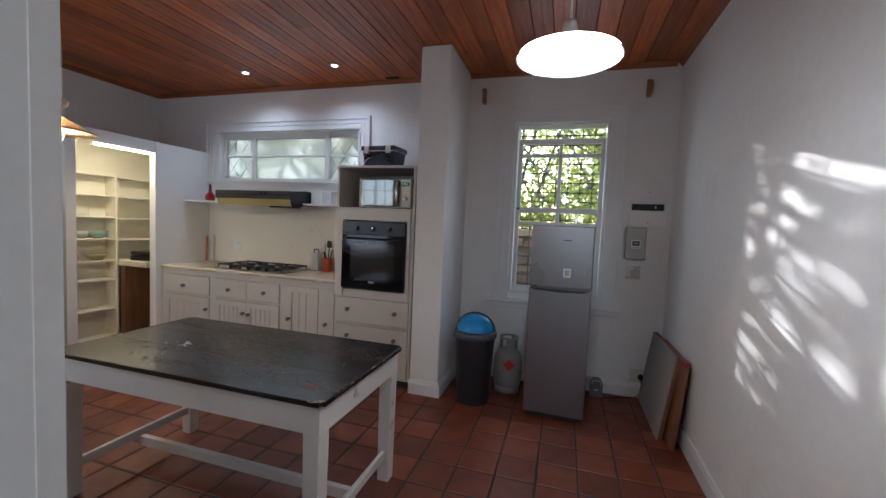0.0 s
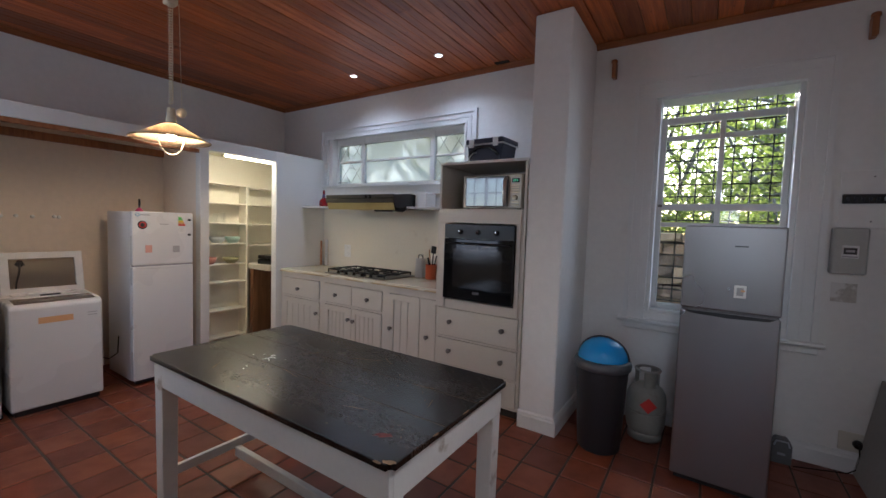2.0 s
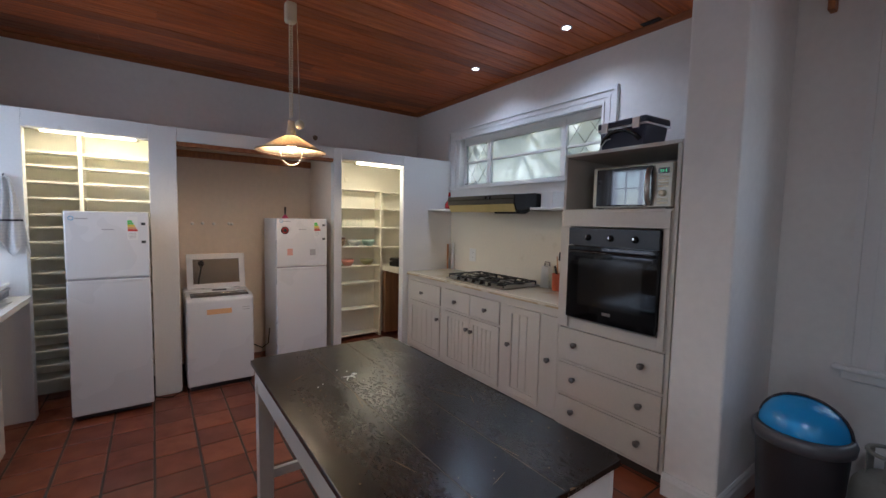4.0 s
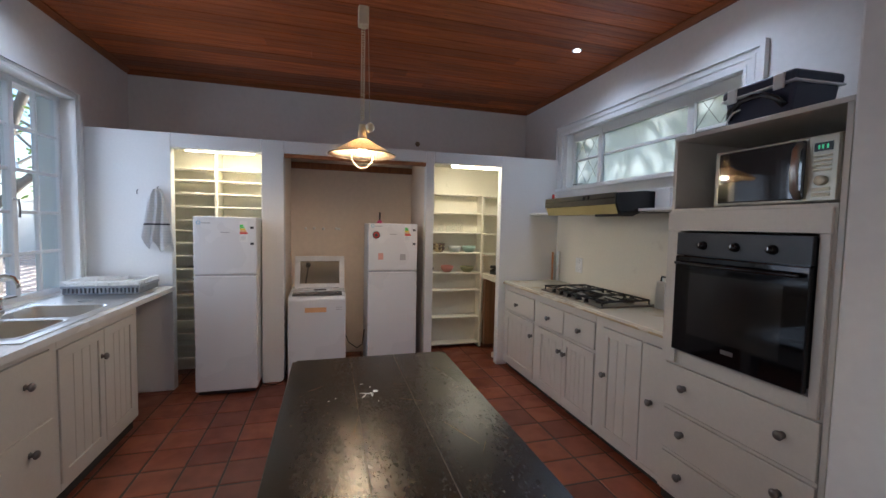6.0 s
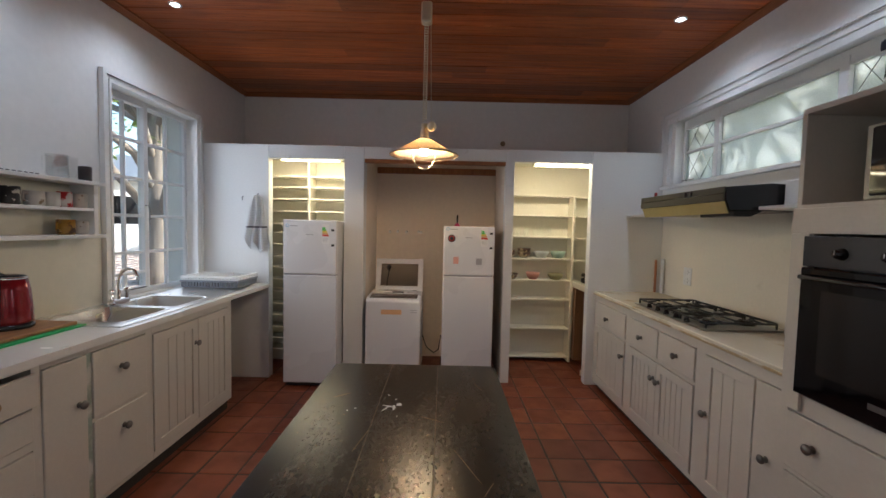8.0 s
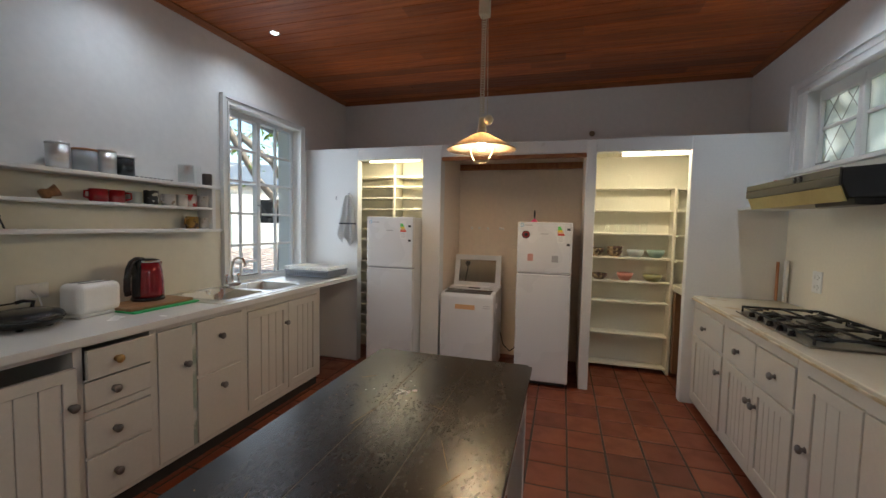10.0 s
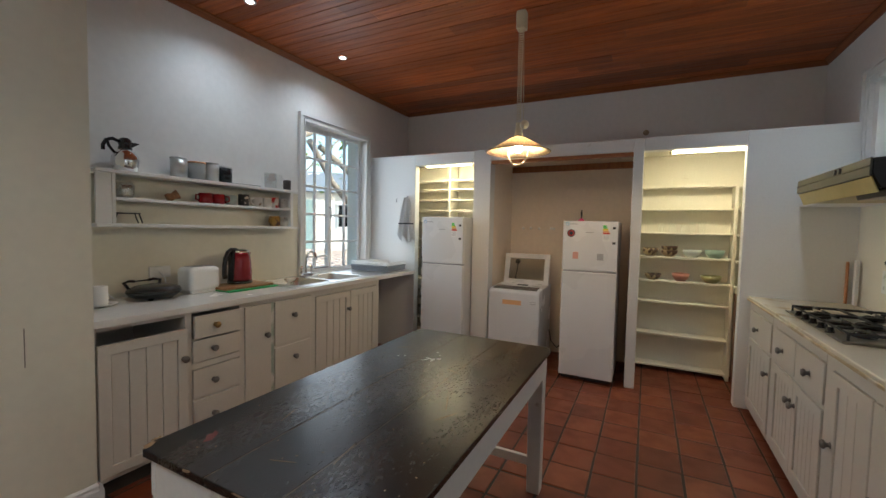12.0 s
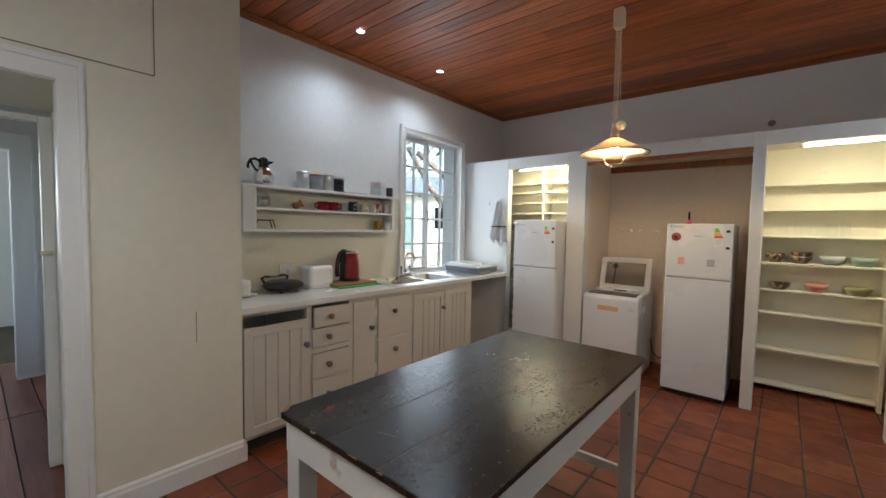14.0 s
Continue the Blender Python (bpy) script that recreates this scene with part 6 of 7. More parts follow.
part("case", boxes((0, 0.168, -0.060, 0, 0, 0.29), bevel=0.012, seg=2), surface("meter_grey", (0.44, 0.44, 0.41), 0.45, var=0.05), mb)
pnl = part("meter_window", boxes((0.045, 0.125, -0.065, -0.060, 0.10, 0.18), bevel=0.003), PAPER_W, mb)
part("meter_mark", boxes((0.055, 0.115, -0.0665, -0.065, 0.125, 0.165)), PAPER_B, pnl)
part("meter_mark", boxes((0.065, 0.105, -0.0675, -0.0665, 0.138, 0.152)), PAPER_GR, pnl)
part("meter_line", boxes((0.05, 0.12, -0.0665, -0.065, 0.106, 0.114)), PAPER_GR, pnl)
solid("wall_patch", boxes((0.53, 0.65, YN - 0.003, YN, 1.08, 1.20), bevel=0.001), surface("bare_plaster_patch", (0.52, 0.49, 0.44), 0.9, var=0.2, stain=(0.72, 0.71, 0.68), stain_at=(0.45, 0.55), stain_scale=14), "rough patch of bare plaster below the meter box", "wall patch", kind="structure")
sc = thing("wall_socket", "white wall socket with a black plug and flex", "wall socket", pose(0.70, YN, 0.20))
part("plate", boxes((-0.075, 0.075, -0.010, 0, -0.06, 0.06), bevel=0.004), surface("cream_socket", (0.66, 0.62, 0.52), 0.45, var=0.08), sc)
part("plug", lathe([(0, 0.045), (0.018, 0.043), (0.026, 0.02), (0.026, 0), (0, 0)], 16, (0.015, -0.010, -0.005), "y"), BLACK, sc, "black round plug")
part("flex", tube([(0.015, -0.045, -0.01), (0.02, -0.06, -0.08), (0.01, -0.055, -0.15), (-0.03, -0.06, -0.185), (-0.15, -0.09, -0.193), (-0.30, -0.15, -0.193)], 0.004, 6), BLACK, sc)
tr_ = thing("rat_bait_box", "small grey plastic bait box on the floor", "box", pose(0.335, 3.90, 0))
part("case", prism([(-0.055, 0.0), (0.055, 0.0), (0.055, 0.13), (0.03, 0.165), (-0.03, 0.165), (-0.055, 0.13)], 0.07, "y", 0, 0.008), surface("box_grey", (0.13, 0.135, 0.14), 0.45, var=0.06), tr_)
part("handle", tube([(-0.04, -0.002, 0.12), (-0.03, -0.012, 0.155), (0.03, -0.012, 0.155), (0.04, -0.002, 0.12)], 0.006, 6), GREYPL, tr_)
part("label", boxes((-0.02, 0.02, -0.0015, 0.0, 0.06, 0.075)), GREYPL, tr_)

# boards leaning on the east wall
GREYBOARD = surface("grey_back_board", (0.33, 0.31, 0.28), 0.7, var=0.1, big=3, bump=0.2)
bd = thing("leaning_board", "large framed board leaning with its grey back outward", "board", pose(0.70, 3.26, 0.0, 0, 0, 0))
part("panel", boxes((0, 0.012, 0, 0.76, 0.006, 0.635), bevel=0.002), GREYBOARD, bd, m=pose(0, 0, 0, 0, 8, 0))
part("frame_edge", boxes((0.013, 0.04, 0.0, 0.76, 0.004, 0.639), bevel=0.003), OAKPANEL, bd, "brown wooden frame edge", m=pose(0, 0, 0, 0, 8, 0))
bd2 = thing("leaning_board", "dark red edged board leaning behind the grey one", "board", pose(0.762, 3.13, 0.0))
part("panel", boxes((0, 0.030, 0, 0.66, 0.004, 0.63), bevel=0.002), wood("reddish_board", (0.16, 0.06, 0.03), (0.28, 0.12, 0.06), 2, 0.5), bd2, m=pose(0, 0, 0, 0, 5, 0))
part("red_tape", boxes((-0.002, 0.032, -0.003, 0.10, 0.60, 0.634), bevel=0.002), surface("dull_red_tape", (0.32, 0.05, 0.04), 0.6), bd2, "dull red tape on the corner", m=pose(0, 0, 0, 0, 5, 0))

for bx in (-0.845, 0.61):
    br = thing("curtain_bracket", "stained wooden curtain pole bracket above the window", "bracket", pose(bx, YN, 2.755), group="curtain brackets")
    part("arm", boxes((-0.016, 0.016, -0.07, 0, -0.065, 0.06), bevel=0.008, seg=2), STAINWOOD, br)
    part("cup", lathe([(0, 0.022), (0.020, 0.022), (0.024, 0.01), (0.022, 0), (0, 0)], 14, (0, -0.055, 0.05)), STAINWOOD, br)
solid("wall_light_stub", lathe([(0, 0.02), (0.02, 0.02), (0.026, 0.008), (0.03, 0), (0, 0)], 14, (0, 0, 0), "x"), surface("brown_fitting", (0.30, 0.23, 0.14), 0.6), "old brown round fitting high on the wall", "wall fitting", m=pose(XW, 2.615, 2.478))

# ---- sink ----
def basin(bm_parent, x0, x1, y0, y1, z, depth, r=0.05):
    """A pressed bowl with rounded corners: rim, sloping sides and floor."""
    def ring(i, zz):
        pts = []
        a0, a1, b0, b1 = x0 + i, x1 - i, y0 + i, y1 - i
        for cx, cy, s in ((a1 - r, b1 - r, 0), (a0 + r, b1 - r, 90), (a0 + r, b0 + r, 180), (a1 - r, b0 + r, 270)):
            for k in range(7):
                q = radians(s + 15 * k)
                pts.append((cx + r * math.cos(q), cy + r * math.sin(q), zz))
        return pts
    bm = bmesh.new()
    rings = [[bm.verts.new(p) for p in ring(i, zz)] for i, zz in ((-0.018, z), (-0.012, z + 0.004), (-0.003, z + 0.004), (0.0, z), (0.010, z - depth + 0.03), (0.028, z - depth + 0.006), (0.05, z - depth))]
    for a, b in zip(rings, rings[1:]):
        for k in range(len(a)):
            bm.faces.new((a[k], a[(k + 1) % len(a)], b[(k + 1) % len(a)], b[k])).smooth = True
    bm.faces.new(rings[-1])
    bmesh.ops.recalc_face_normals(bm, faces=bm.faces)
    for f in bm.faces:
        if f.normal.z < 0 and f.calc_center_median().z < z - depth + 0.01:
            f.normal_flip()
    return bm


sk = thing("kitchen_sink", "stainless steel double bowl sink set into the worktop", "sink", pose(0, 0, 0))
zr = 0.930
B1X, B2X = (-3.00, -2.61), (-3.44, -3.06)
part("rim", boxes((SX0 - 0.015, SX1 + 0.015, SY0 - 0.015, SY0 + 0.045, 0.9285, zr + 0.002), (SX0 - 0.015, SX1 + 0.015, SY1 - 0.045, SY1 + 0.015, 0.9285, zr + 0.002), (SX0 - 0.015, B2X[0], SY0 + 0.045, SY1 - 0.045, 0.9285, zr + 0.002), (B2X[1], B1X[0], SY0 + 0.045, SY1 - 0.045, 0.9285, zr + 0.002), (B1X[1], SX1 + 0.015, SY0 + 0.045, SY1 - 0.045, 0.9285, zr + 0.002)), STEEL, sk)
for bx in (B1X, B2X):
    b = part("bowl", basin(None, bx[0], bx[1], SY0 + 0.05, SY1 - 0.05, zr + 0.002, 0.16), STEEL, sk)
    part("drain", lathe([(0, 0.002), (0.03, 0.002), (0.036, 0), (0, 0)], 18, ((bx[0] + bx[1]) / 2, (SY0 + SY1) / 2, zr - 0.158)), CHROME, b)
tp = thing("mixer_tap", "chrome swan-neck mixer tap behind the sink", "tap", pose(-3.12, -0.236, zr + 0.003))
part("base", boxes((-0.075, 0.075, -0.022, 0.022, 0, 0.035), bevel=0.012, seg=3), CHROME, tp)
part("spout", tube([(0, 0, 0.03), (0, 0, 0.12), (0, 0.006, 0.18), (0, 0.03, 0.225), (0, 0.07, 0.24), (0, 0.11, 0.225), (0, 0.13, 0.185), (0, 0.132, 0.165)], 0.011, 12), CHROME, tp)
for sx in (-1, 1):
    part("tap_handle", lathe([(0, 0.075), (0.012, 0.074), (0.022, 0.06), (0.020, 0.05), (0.010, 0.04), (0.012, 0.0), (0, 0.0)], 12, (sx * 0.062, 0.004, 0.03)), CHROME, tp, "chrome cross handle")

dk = thing("dish_rack", "grey and white plastic dish rack on the draining end", "dish rack", pose(-4.03, -0.05, 0.934, 0, 0, 0))
def rack_frame(x0, x1, y0, y1, z0, z1, flare, mat, name, slots):
    bm = bmesh.new()
    n = slots
    f = flare
    for k in range(n + 1):
        u = x0 + (x1 - x0) * k / n
        for yy, s in ((y0, -1), (y1, 1)):
            box(bm, u - 0.006, u + 0.006, yy - 0.004, yy + 0.004, z0, z1)
    for k in range(int(n * 1.2) + 1):
        v = y0 + (y1 - y0) * k / int(n * 1.2)
        for xx in (x0, x1):
            box(bm, xx - 0.004, xx + 0.004, v - 0.006, v + 0.006, z0, z1)
    box(bm, x0 - f, x1 + f, y0 - f, y0 + 0.006, z1, z1 + 0.014)
    box(bm, x0 - f, x1 + f, y1 - 0.006, y1 + f, z1, z1 + 0.014)
    box(bm, x0 - f, x0 + 0.006, y0 + 0.006, y1 - 0.006, z1, z1 + 0.014)
    box(bm, x1 - 0.006, x1 + f, y0 + 0.006, y1 - 0.006, z1, z1 + 0.014)
    box(bm, x0, x1, y0, y1, z0 - 0.006, z0 + 0.004)
    return bm


RACKGREY = surface("rack_grey_plastic", (0.25, 0.27, 0.30), 0.4, var=0.06)
part("basket", rack_frame(-0.17, 0.17, -0.24, 0.24, 0.008, 0.050, 0.012, RACKGREY, "basket", 16), RACKGREY, dk, "grey slotted lower basket")
tray = part("tray", rack_frame(-0.165, 0.165, -0.235, 0.235, 0.066, 0.086, 0.016, WHITEPL, "tray", 6), WHITEPL, dk, "white plate tray on top")
for k in range(9):
    part("plate_divider", boxes((-0.10, 0.10, -0.19 + k * 0.024, -0.185 + k * 0.024, 0.070, 0.106), bevel=0.001), WHITEPL, tray)
part("tray_wall", boxes((-0.16, 0.16, 0.03, 0.036, 0.070, 0.100)), WHITEPL, tray)

# tea towel hanging on the partition
def towel():
    bm = bmesh.new()
    nu, nv = 22, 26
    grid = []
    for j in range(nv):
        v = j / (nv - 1)
        row = []
        half = 0.014 + 0.125 * v ** 0.75 - 0.03 * v ** 5
        for i in range(nu):
            u = i / (nu - 1) * 2 - 1
            y = half * u + 0.012 * math.sin(5 * v + u * 2)
            x = 0.034 + 0.026 * math.cos(u * 8.5 + 0.6 + 1.2 * v) * (0.35 + 0.65 * v) + 0.012 * v
            z = -0.44 * v - (0.09 * abs(math.sin(u * 3.6 + 0.4)) + 0.035 * u) * v ** 3
            row.append(bm.verts.new((x, y, z)))
        grid.append(row)
    for a, b in zip(grid, grid[1:]):
        for i in range(nu - 1):
            bm.faces.new((a[i], a[i + 1], b[i + 1], b[i])).smooth = True
    bmesh.ops.solidify(bm, geom=bm.faces[:], thickness=0.003)
    return bm


m_, t_, n_, l_, p_ = _mat("checked_tea_towel")
co_ = n_.new("ShaderNodeTexCoord")
sep = n_.new("ShaderNodeSeparateXYZ")
l_.new(co_.outputs["Object"], sep.inputs[0])
wav = n_.new("ShaderNodeMath")
wav.operation, wav.inputs[1].default_value = "PINGPONG", 0.012
l_.new(sep.outputs["Z"], wav.inputs[0])
fine_ = _ramp(t_, wav.outputs[0], ((0.0, (0.66, 0.66, 0.67)), (0.006, (0.78, 0.77, 0.76))))
band = n_.new("ShaderNodeMath")
band.operation, band.inputs[1].default_value, band.inputs[2].default_value = "COMPARE", -0.30, 0.007
l_.new(sep.outputs["Z"], band.inputs[0])
l_.new(_mix(t_, band.outputs[0], _mix(t_, 0.5, fine_, _ramp(t_, _noise(t_, 220, 3), ((0.4, (0.60, 0.60, 0.61)), (0.6, (0.78, 0.77, 0.75))))), (0.05, 0.05, 0.06)), p_.inputs["Base Color"])
p_.inputs["Roughness"].default_value = 0.95
tw_ = thing("tea_towel", "grey checked tea towel hanging from a hook", "towel", pose(XP, 0.19, 1.765))
part("cloth", towel(), m_, tw_)
part("hook", tube([(0, 0, 0.02), (0.022, 0, 0.015), (0.03, 0, -0.005), (0.026, 0, -0.012)], 0.004, 6), PEWTER, tw_)
solid("wall_hook", tube([(0, 0, 0.02), (0.018, 0, 0.012), (0.022, 0, -0.01), (0.014, 0, -0.018)], 0.004, 6), PEWTER, "small metal hook on the partition", "hook", m=pose(XP, 0.04, 1.735))

# ---- wall shelf above the south counter ----
ws = thing("wall_shelf", "white painted open wall shelf with three tiers", "shelf", pose(0, YS + 0.005, 0))
xa, xb2 = -2.925, -1.455
part("shelf", boxes((xa - 0.05, xb2, 0, 0.165, 1.708, 1.73), bevel=0.003), TRIM, ws)
part("shelf", boxes((xa + 0.03, -1.561, 0, 0.15, 1.548, 1.566), bevel=0.003), TRIM, ws)
part("shelf", boxes((xa - 0.05, xb2, 0, 0.165, 1.384, 1.406), bevel=0.003), TRIM, ws)
part("upright", boxes((-1.56, -1.54, 0, 0.15, 1.406, 1.708), bevel=0.002), TRIM, ws)
part("upright", boxes((xa, xa + 0.03, 0, 0.15, 1.406, 1.708), bevel=0.002), TRIM, ws)
part("side_panel", boxes((-1.539, -1.46, 0.132, 0.149, 1.406, 1.708), bevel=0.002), TRIM, ws)

YSH = YS + 0.085
cf = thing("coffee_flask", "polished steel round vacuum jug with black lid and handle", "vacuum jug", pose(-1.645, YSH, 1.731, 0, 0, 0) @ Matrix.Scale(0.95, 4))
part("body", lathe([(0, 0), (0.055, 0), (0.064, 0.006), (0.072, 0.03), (0.078, 0.065), (0.074, 0.095), (0.060, 0.122), (0.042, 0.140), (0.034, 0.146), (0, 0.146)], 32), CHROME, cf)
part("lid", lathe([(0, 0.222), (0.020, 0.220), (0.034, 0.208), (0.038, 0.185), (0.034, 0.165), (0.040, 0.150), (0.036, 0.138), (0, 0.138)], 22), BLACK, cf)
part("spout", prism([(-0.085, 0.196), (-0.033, 0.160), (-0.030, 0.198)], 0.024, "y", -0.012, 0.004), BLACK, cf)
part("handle", tube([(0.028, 0, 0.19), (0.070, 0, 0.205), (0.105, 0, 0.190), (0.122, 0, 0.155), (0.122, 0, 0.125)], 0.011, 10), BLACK, cf)
part("handle_root", tube([(0.062, 0, 0.118), (0.09, 0, 0.155), (0.10, 0, 0.188)], 0.009, 8), BLACK, cf)


def canister(x, r, h, lidm, bodym, label):
    c = thing("canister", label, "canister", pose(x, YSH, 1.731), group="shelf canisters")
    part("body", lathe([(0, 0), (r, 0), (r, h - 0.012), (r - 0.001, h - 0.012), (0, h - 0.012)], 24), bodym, c)
    part("lid", lathe([(r - 0.001, h - 0.012), (r + 0.002, h - 0.012), (r + 0.002, h - 0.001), (r - 0.003, h), (0, h)], 24), lidm, c)
    return c


canister(-1.965, 0.050, 0.142, STEEL, STEEL, "brushed steel canister on the shelf")
canister(-2.095, 0.057, 0.13, surface("copper_lid", (0.50, 0.25, 0.14), 0.3, 0.9), surface("grey_glass_jar", (0.34, 0.36, 0.37), 0.12, bump=0), "grey glass jar with a copper lid")
canister(-2.205, 0.050, 0.14, STEEL, STEEL, "brushed steel canister on the shelf")
canister(-2.315, 0.048, 0.125, STEEL, BLACK, "black canister with a steel lid")
ke = thing("key_rack_strip", "row of small dark caps lying along the shelf", "kitchen tool", pose(-2.52, YSH - 0.02, 1.731))
for k in range(9):
    part("cap", lathe([(0, 0.016), (0.008, 0.015), (0.010, 0.0), (0, 0)], 10, (0.12 - k * 0.03, 0, 0)), DARKGREY, ke)
gj = thing("glass_jug", "clear glass measuring jug on the shelf", "jug", pose(-2.735, YSH, 1.731))
part("body", lathe([(0, 0.005), (0.045, 0.006), (0.047, 0.13), (0.050, 0.132), (0.050, 0.0), (0, 0.0)], 22), JARGLASS, gj)
part("handle", tube([(0.048, 0, 0.115), (0.085, 0, 0.11), (0.088, 0, 0.05), (0.05, 0, 0.03)], 0.006, 8), DRINK, gj)
tumbler("tall clear glass on the wall shelf", pose(-2.82, YSH, 1.731), 0.036, 0.13)
solid("black_cup", lathe([(0, 0), (0.033, 0), (0.034, 0.09), (0.030, 0.092), (0.028, 0.01), (0, 0.01)], 20), surface("dark_brown_glaze", (0.035, 0.025, 0.022), 0.35), "dark brown straight cup on the shelf", "cup", m=pose(-2.915, YSH, 1.731))


def mug(label, x, z, mat, r=0.038, h=0.085, rz=0, band=None):
    c = thing("mug", label, "mug", pose(x, YSH, z, 0, 0, rz), group="shelf mugs")
    part("cup", lathe([(0, 0), (r * 0.9, 0), (r, 0.008), (r, h), (r - 0.004, h), (r - 0.005, 0.01), (0, 0.01)], 22), mat, c)
    part("handle", tube([(r - 0.002, 0, h * 0.82), (r + 0.026, 0, h * 0.78), (r + 0.028, 0, h * 0.35), (r - 0.002, 0, h * 0.22)], 0.006, 8), mat, c)
    if band:
        part("band", lathe([(r + 0.0006, h * 0.25), (r + 0.0012, h * 0.3), (r + 0.0012, h * 0.75), (r + 0.0006, h * 0.8)], 22), band, c)
    return c


SPOT = surface("black_white_glaze", (0.03, 0.03, 0.03), 0.3, var=0.2, stain=(0.7, 0.68, 0.6), stain_at=(0.56, 0.6), stain_scale=30)
FLOR = surface("white_floral_glaze", (0.70, 0.69, 0.65), 0.3, var=0.05, stain=(0.30, 0.22, 0.14), stain_at=(0.62, 0.66), stain_scale=26)
REDW = surface("red_white_glaze", (0.70, 0.67, 0.64), 0.3, var=0.05, stain=(0.55, 0.03, 0.03), stain_at=(0.46, 0.5), stain_scale=20)
GOLD = surface("gold_brown_glaze", (0.40, 0.23, 0.04), 0.3, var=0.2, stain=(0.08, 0.04, 0.02), stain_at=(0.54, 0.6), stain_scale=26)
ZM = 1.567
mug("glossy red soup mug on the shelf", -2.16, ZM, RED, 0.048, 0.075, 0)
mug("glossy red soup mug on the shelf", -2.255, ZM, RED, 0.048, 0.075, 150)
mug("pale grey-blue mug on the shelf", -2.365, ZM, surface("grey_blue_glaze", (0.42, 0.48, 0.48), 0.3), 0.04, 0.075, 200)
mug("black and white spotted mug", -2.475, ZM, SPOT, 0.042, 0.092, 200)
mug("white mug with a floral print", -2.60, ZM, FLOR, 0.044, 0.078, 10)
mug("plain white china mug", -2.70, ZM, WHITEPL, 0.036, 0.08, 200)
mug("red and white patterned mug", -2.775, ZM, REDW, 0.037, 0.088, 200)
mug("pale mug with floral print", -2.875, ZM, FLOR, 0.036, 0.085, 200)
mug("brown and gold patterned mug", -2.78, 1.407, GOLD, 0.044, 0.088, 10)
mug("white mug with brown print", -2.88, 1.407, FLOR, 0.036, 0.08, 200)
jr = thing("glass_jar", "clear glass storage jar with a clip lid", "jar", pose(-1.63, YSH, ZM))
part("body", lathe([(0, 0.004), (0.05, 0.005), (0.056, 0.02), (0.056, 0.075), (0.046, 0.092), (0.048, 0.092), (0.059, 0.076), (0.059, 0.018), (0.052, 0.0), (0, 0.0)], 22), JARGLASS, jr)
part("lid", lathe([(0, 0.112), (0.044, 0.110), (0.05, 0.10), (0.05, 0.093), (0, 0.093)], 22), JARGLASS, jr)
wdn = thing("egg_cup_stand", "small turned brown wooden pot leaning on the shelf", "wooden pot", pose(-1.925, YSH, ZM + 0.034, 0, 62, 160))
part("pot", lathe([(0, -0.04), (0.028, -0.04), (0.032, -0.02), (0.022, 0.0), (0.034, 0.035), (0.030, 0.035), (0, 0.01)], 18), BOARDWOOD, wdn)
tb_ = thing("black_trivet", "small black metal stand on the lowest shelf", "stand", pose(-1.645, YSH, 1.407) @ Matrix.Diagonal((0.75, 1, 1, 1)))
part("top_bar", boxes((-0.09, 0.09, -0.03, 0.03, 0.06, 0.068), bevel=0.003), DARKGREY, tb_)
for sx in (-1, 1):
    for sy in (-0.025, 0.025):
        part("leg", tube([(sx * 0.08, sy, 0.06), (sx * 0.105, sy, 0.0 + 0.004)], 0.005, 6), DARKGREY, tb_)

# ---- south counter top ----
ZC = 0.929
kt = thing("kettle", "glossy dark red electric kettle with black handle", "kettle", pose(-2.36, -0.16, ZC + 0.03, 0, 0, 10) @ Matrix.Scale(1.1, 4))
KRED = surface("dark_red_metallic", (0.24, 0.006, 0.012), 0.17, 0.35, var=0.06, bump=0, coat=0.6)
part("base", lathe([(0, 0), (0.080, 0), (0.083, 0.008), (0.080, 0.020), (0, 0.020)], 28), BLACK, kt)
part("body", lathe([(0, 0.022), (0.078, 0.022), (0.080, 0.035), (0.078, 0.10), (0.072, 0.17), (0.063, 0.222), (0, 0.222)], 36), KRED, kt)
part("lid", lathe([(0, 0.240), (0.03, 0.239), (0.052, 0.234), (0.060, 0.224), (0, 0.224)], 28), BLACK, kt)
part("lid_ring", lathe([(0.060, 0.219), (0.0655, 0.220), (0.0645, 0.228), (0.058, 0.231)], 28), CHROME, kt)
part("spout", prism([(-0.090, 0.215), (-0.062, 0.165), (-0.058, 0.219)], 0.040, "y", -0.020, 0.006), KRED, kt)
part("handle", tube([(0.035, 0, 0.234), (0.075, 0, 0.238), (0.105, 0, 0.222), (0.124, 0, 0.185), (0.134, 0, 0.13), (0.136, 0, 0.075), (0.130, 0, 0.045)], 0.016, 10), BLACK, kt, "black loop handle")
part("back_strip", boxes((0.062, 0.086, -0.024, 0.024, 0.025, 0.225), bevel=0.008, seg=2), BLACK, kt)
solid("chopping_board", boxes((-2.53, -2.12, -0.24, 0.02, ZC + 0.011, ZC + 0.029), bevel=0.004), BOARDWOOD, "brown wooden chopping board under the kettle", "chopping board")
solid("chopping_mat", boxes((-2.55, -2.12, -0.22, 0.05, ZC, ZC + 0.010), bevel=0.003), GREEN, "green plastic chopping board", "chopping board")
to = thing("toaster", "white two-slot toaster on the worktop", "toaster", pose(-2.04, -0.165, ZC, 0, 0, 4) @ Matrix.Diagonal((0.92, 1, 1, 1)))
part("body", boxes((-0.125, 0.125, -0.080, 0.080, 0.012, 0.185), bevel=0.036, seg=5), WHITEPL, to)
part("base", boxes((-0.112, 0.112, -0.070, 0.070, 0, 0.02), bevel=0.006), WHITEPL, to)
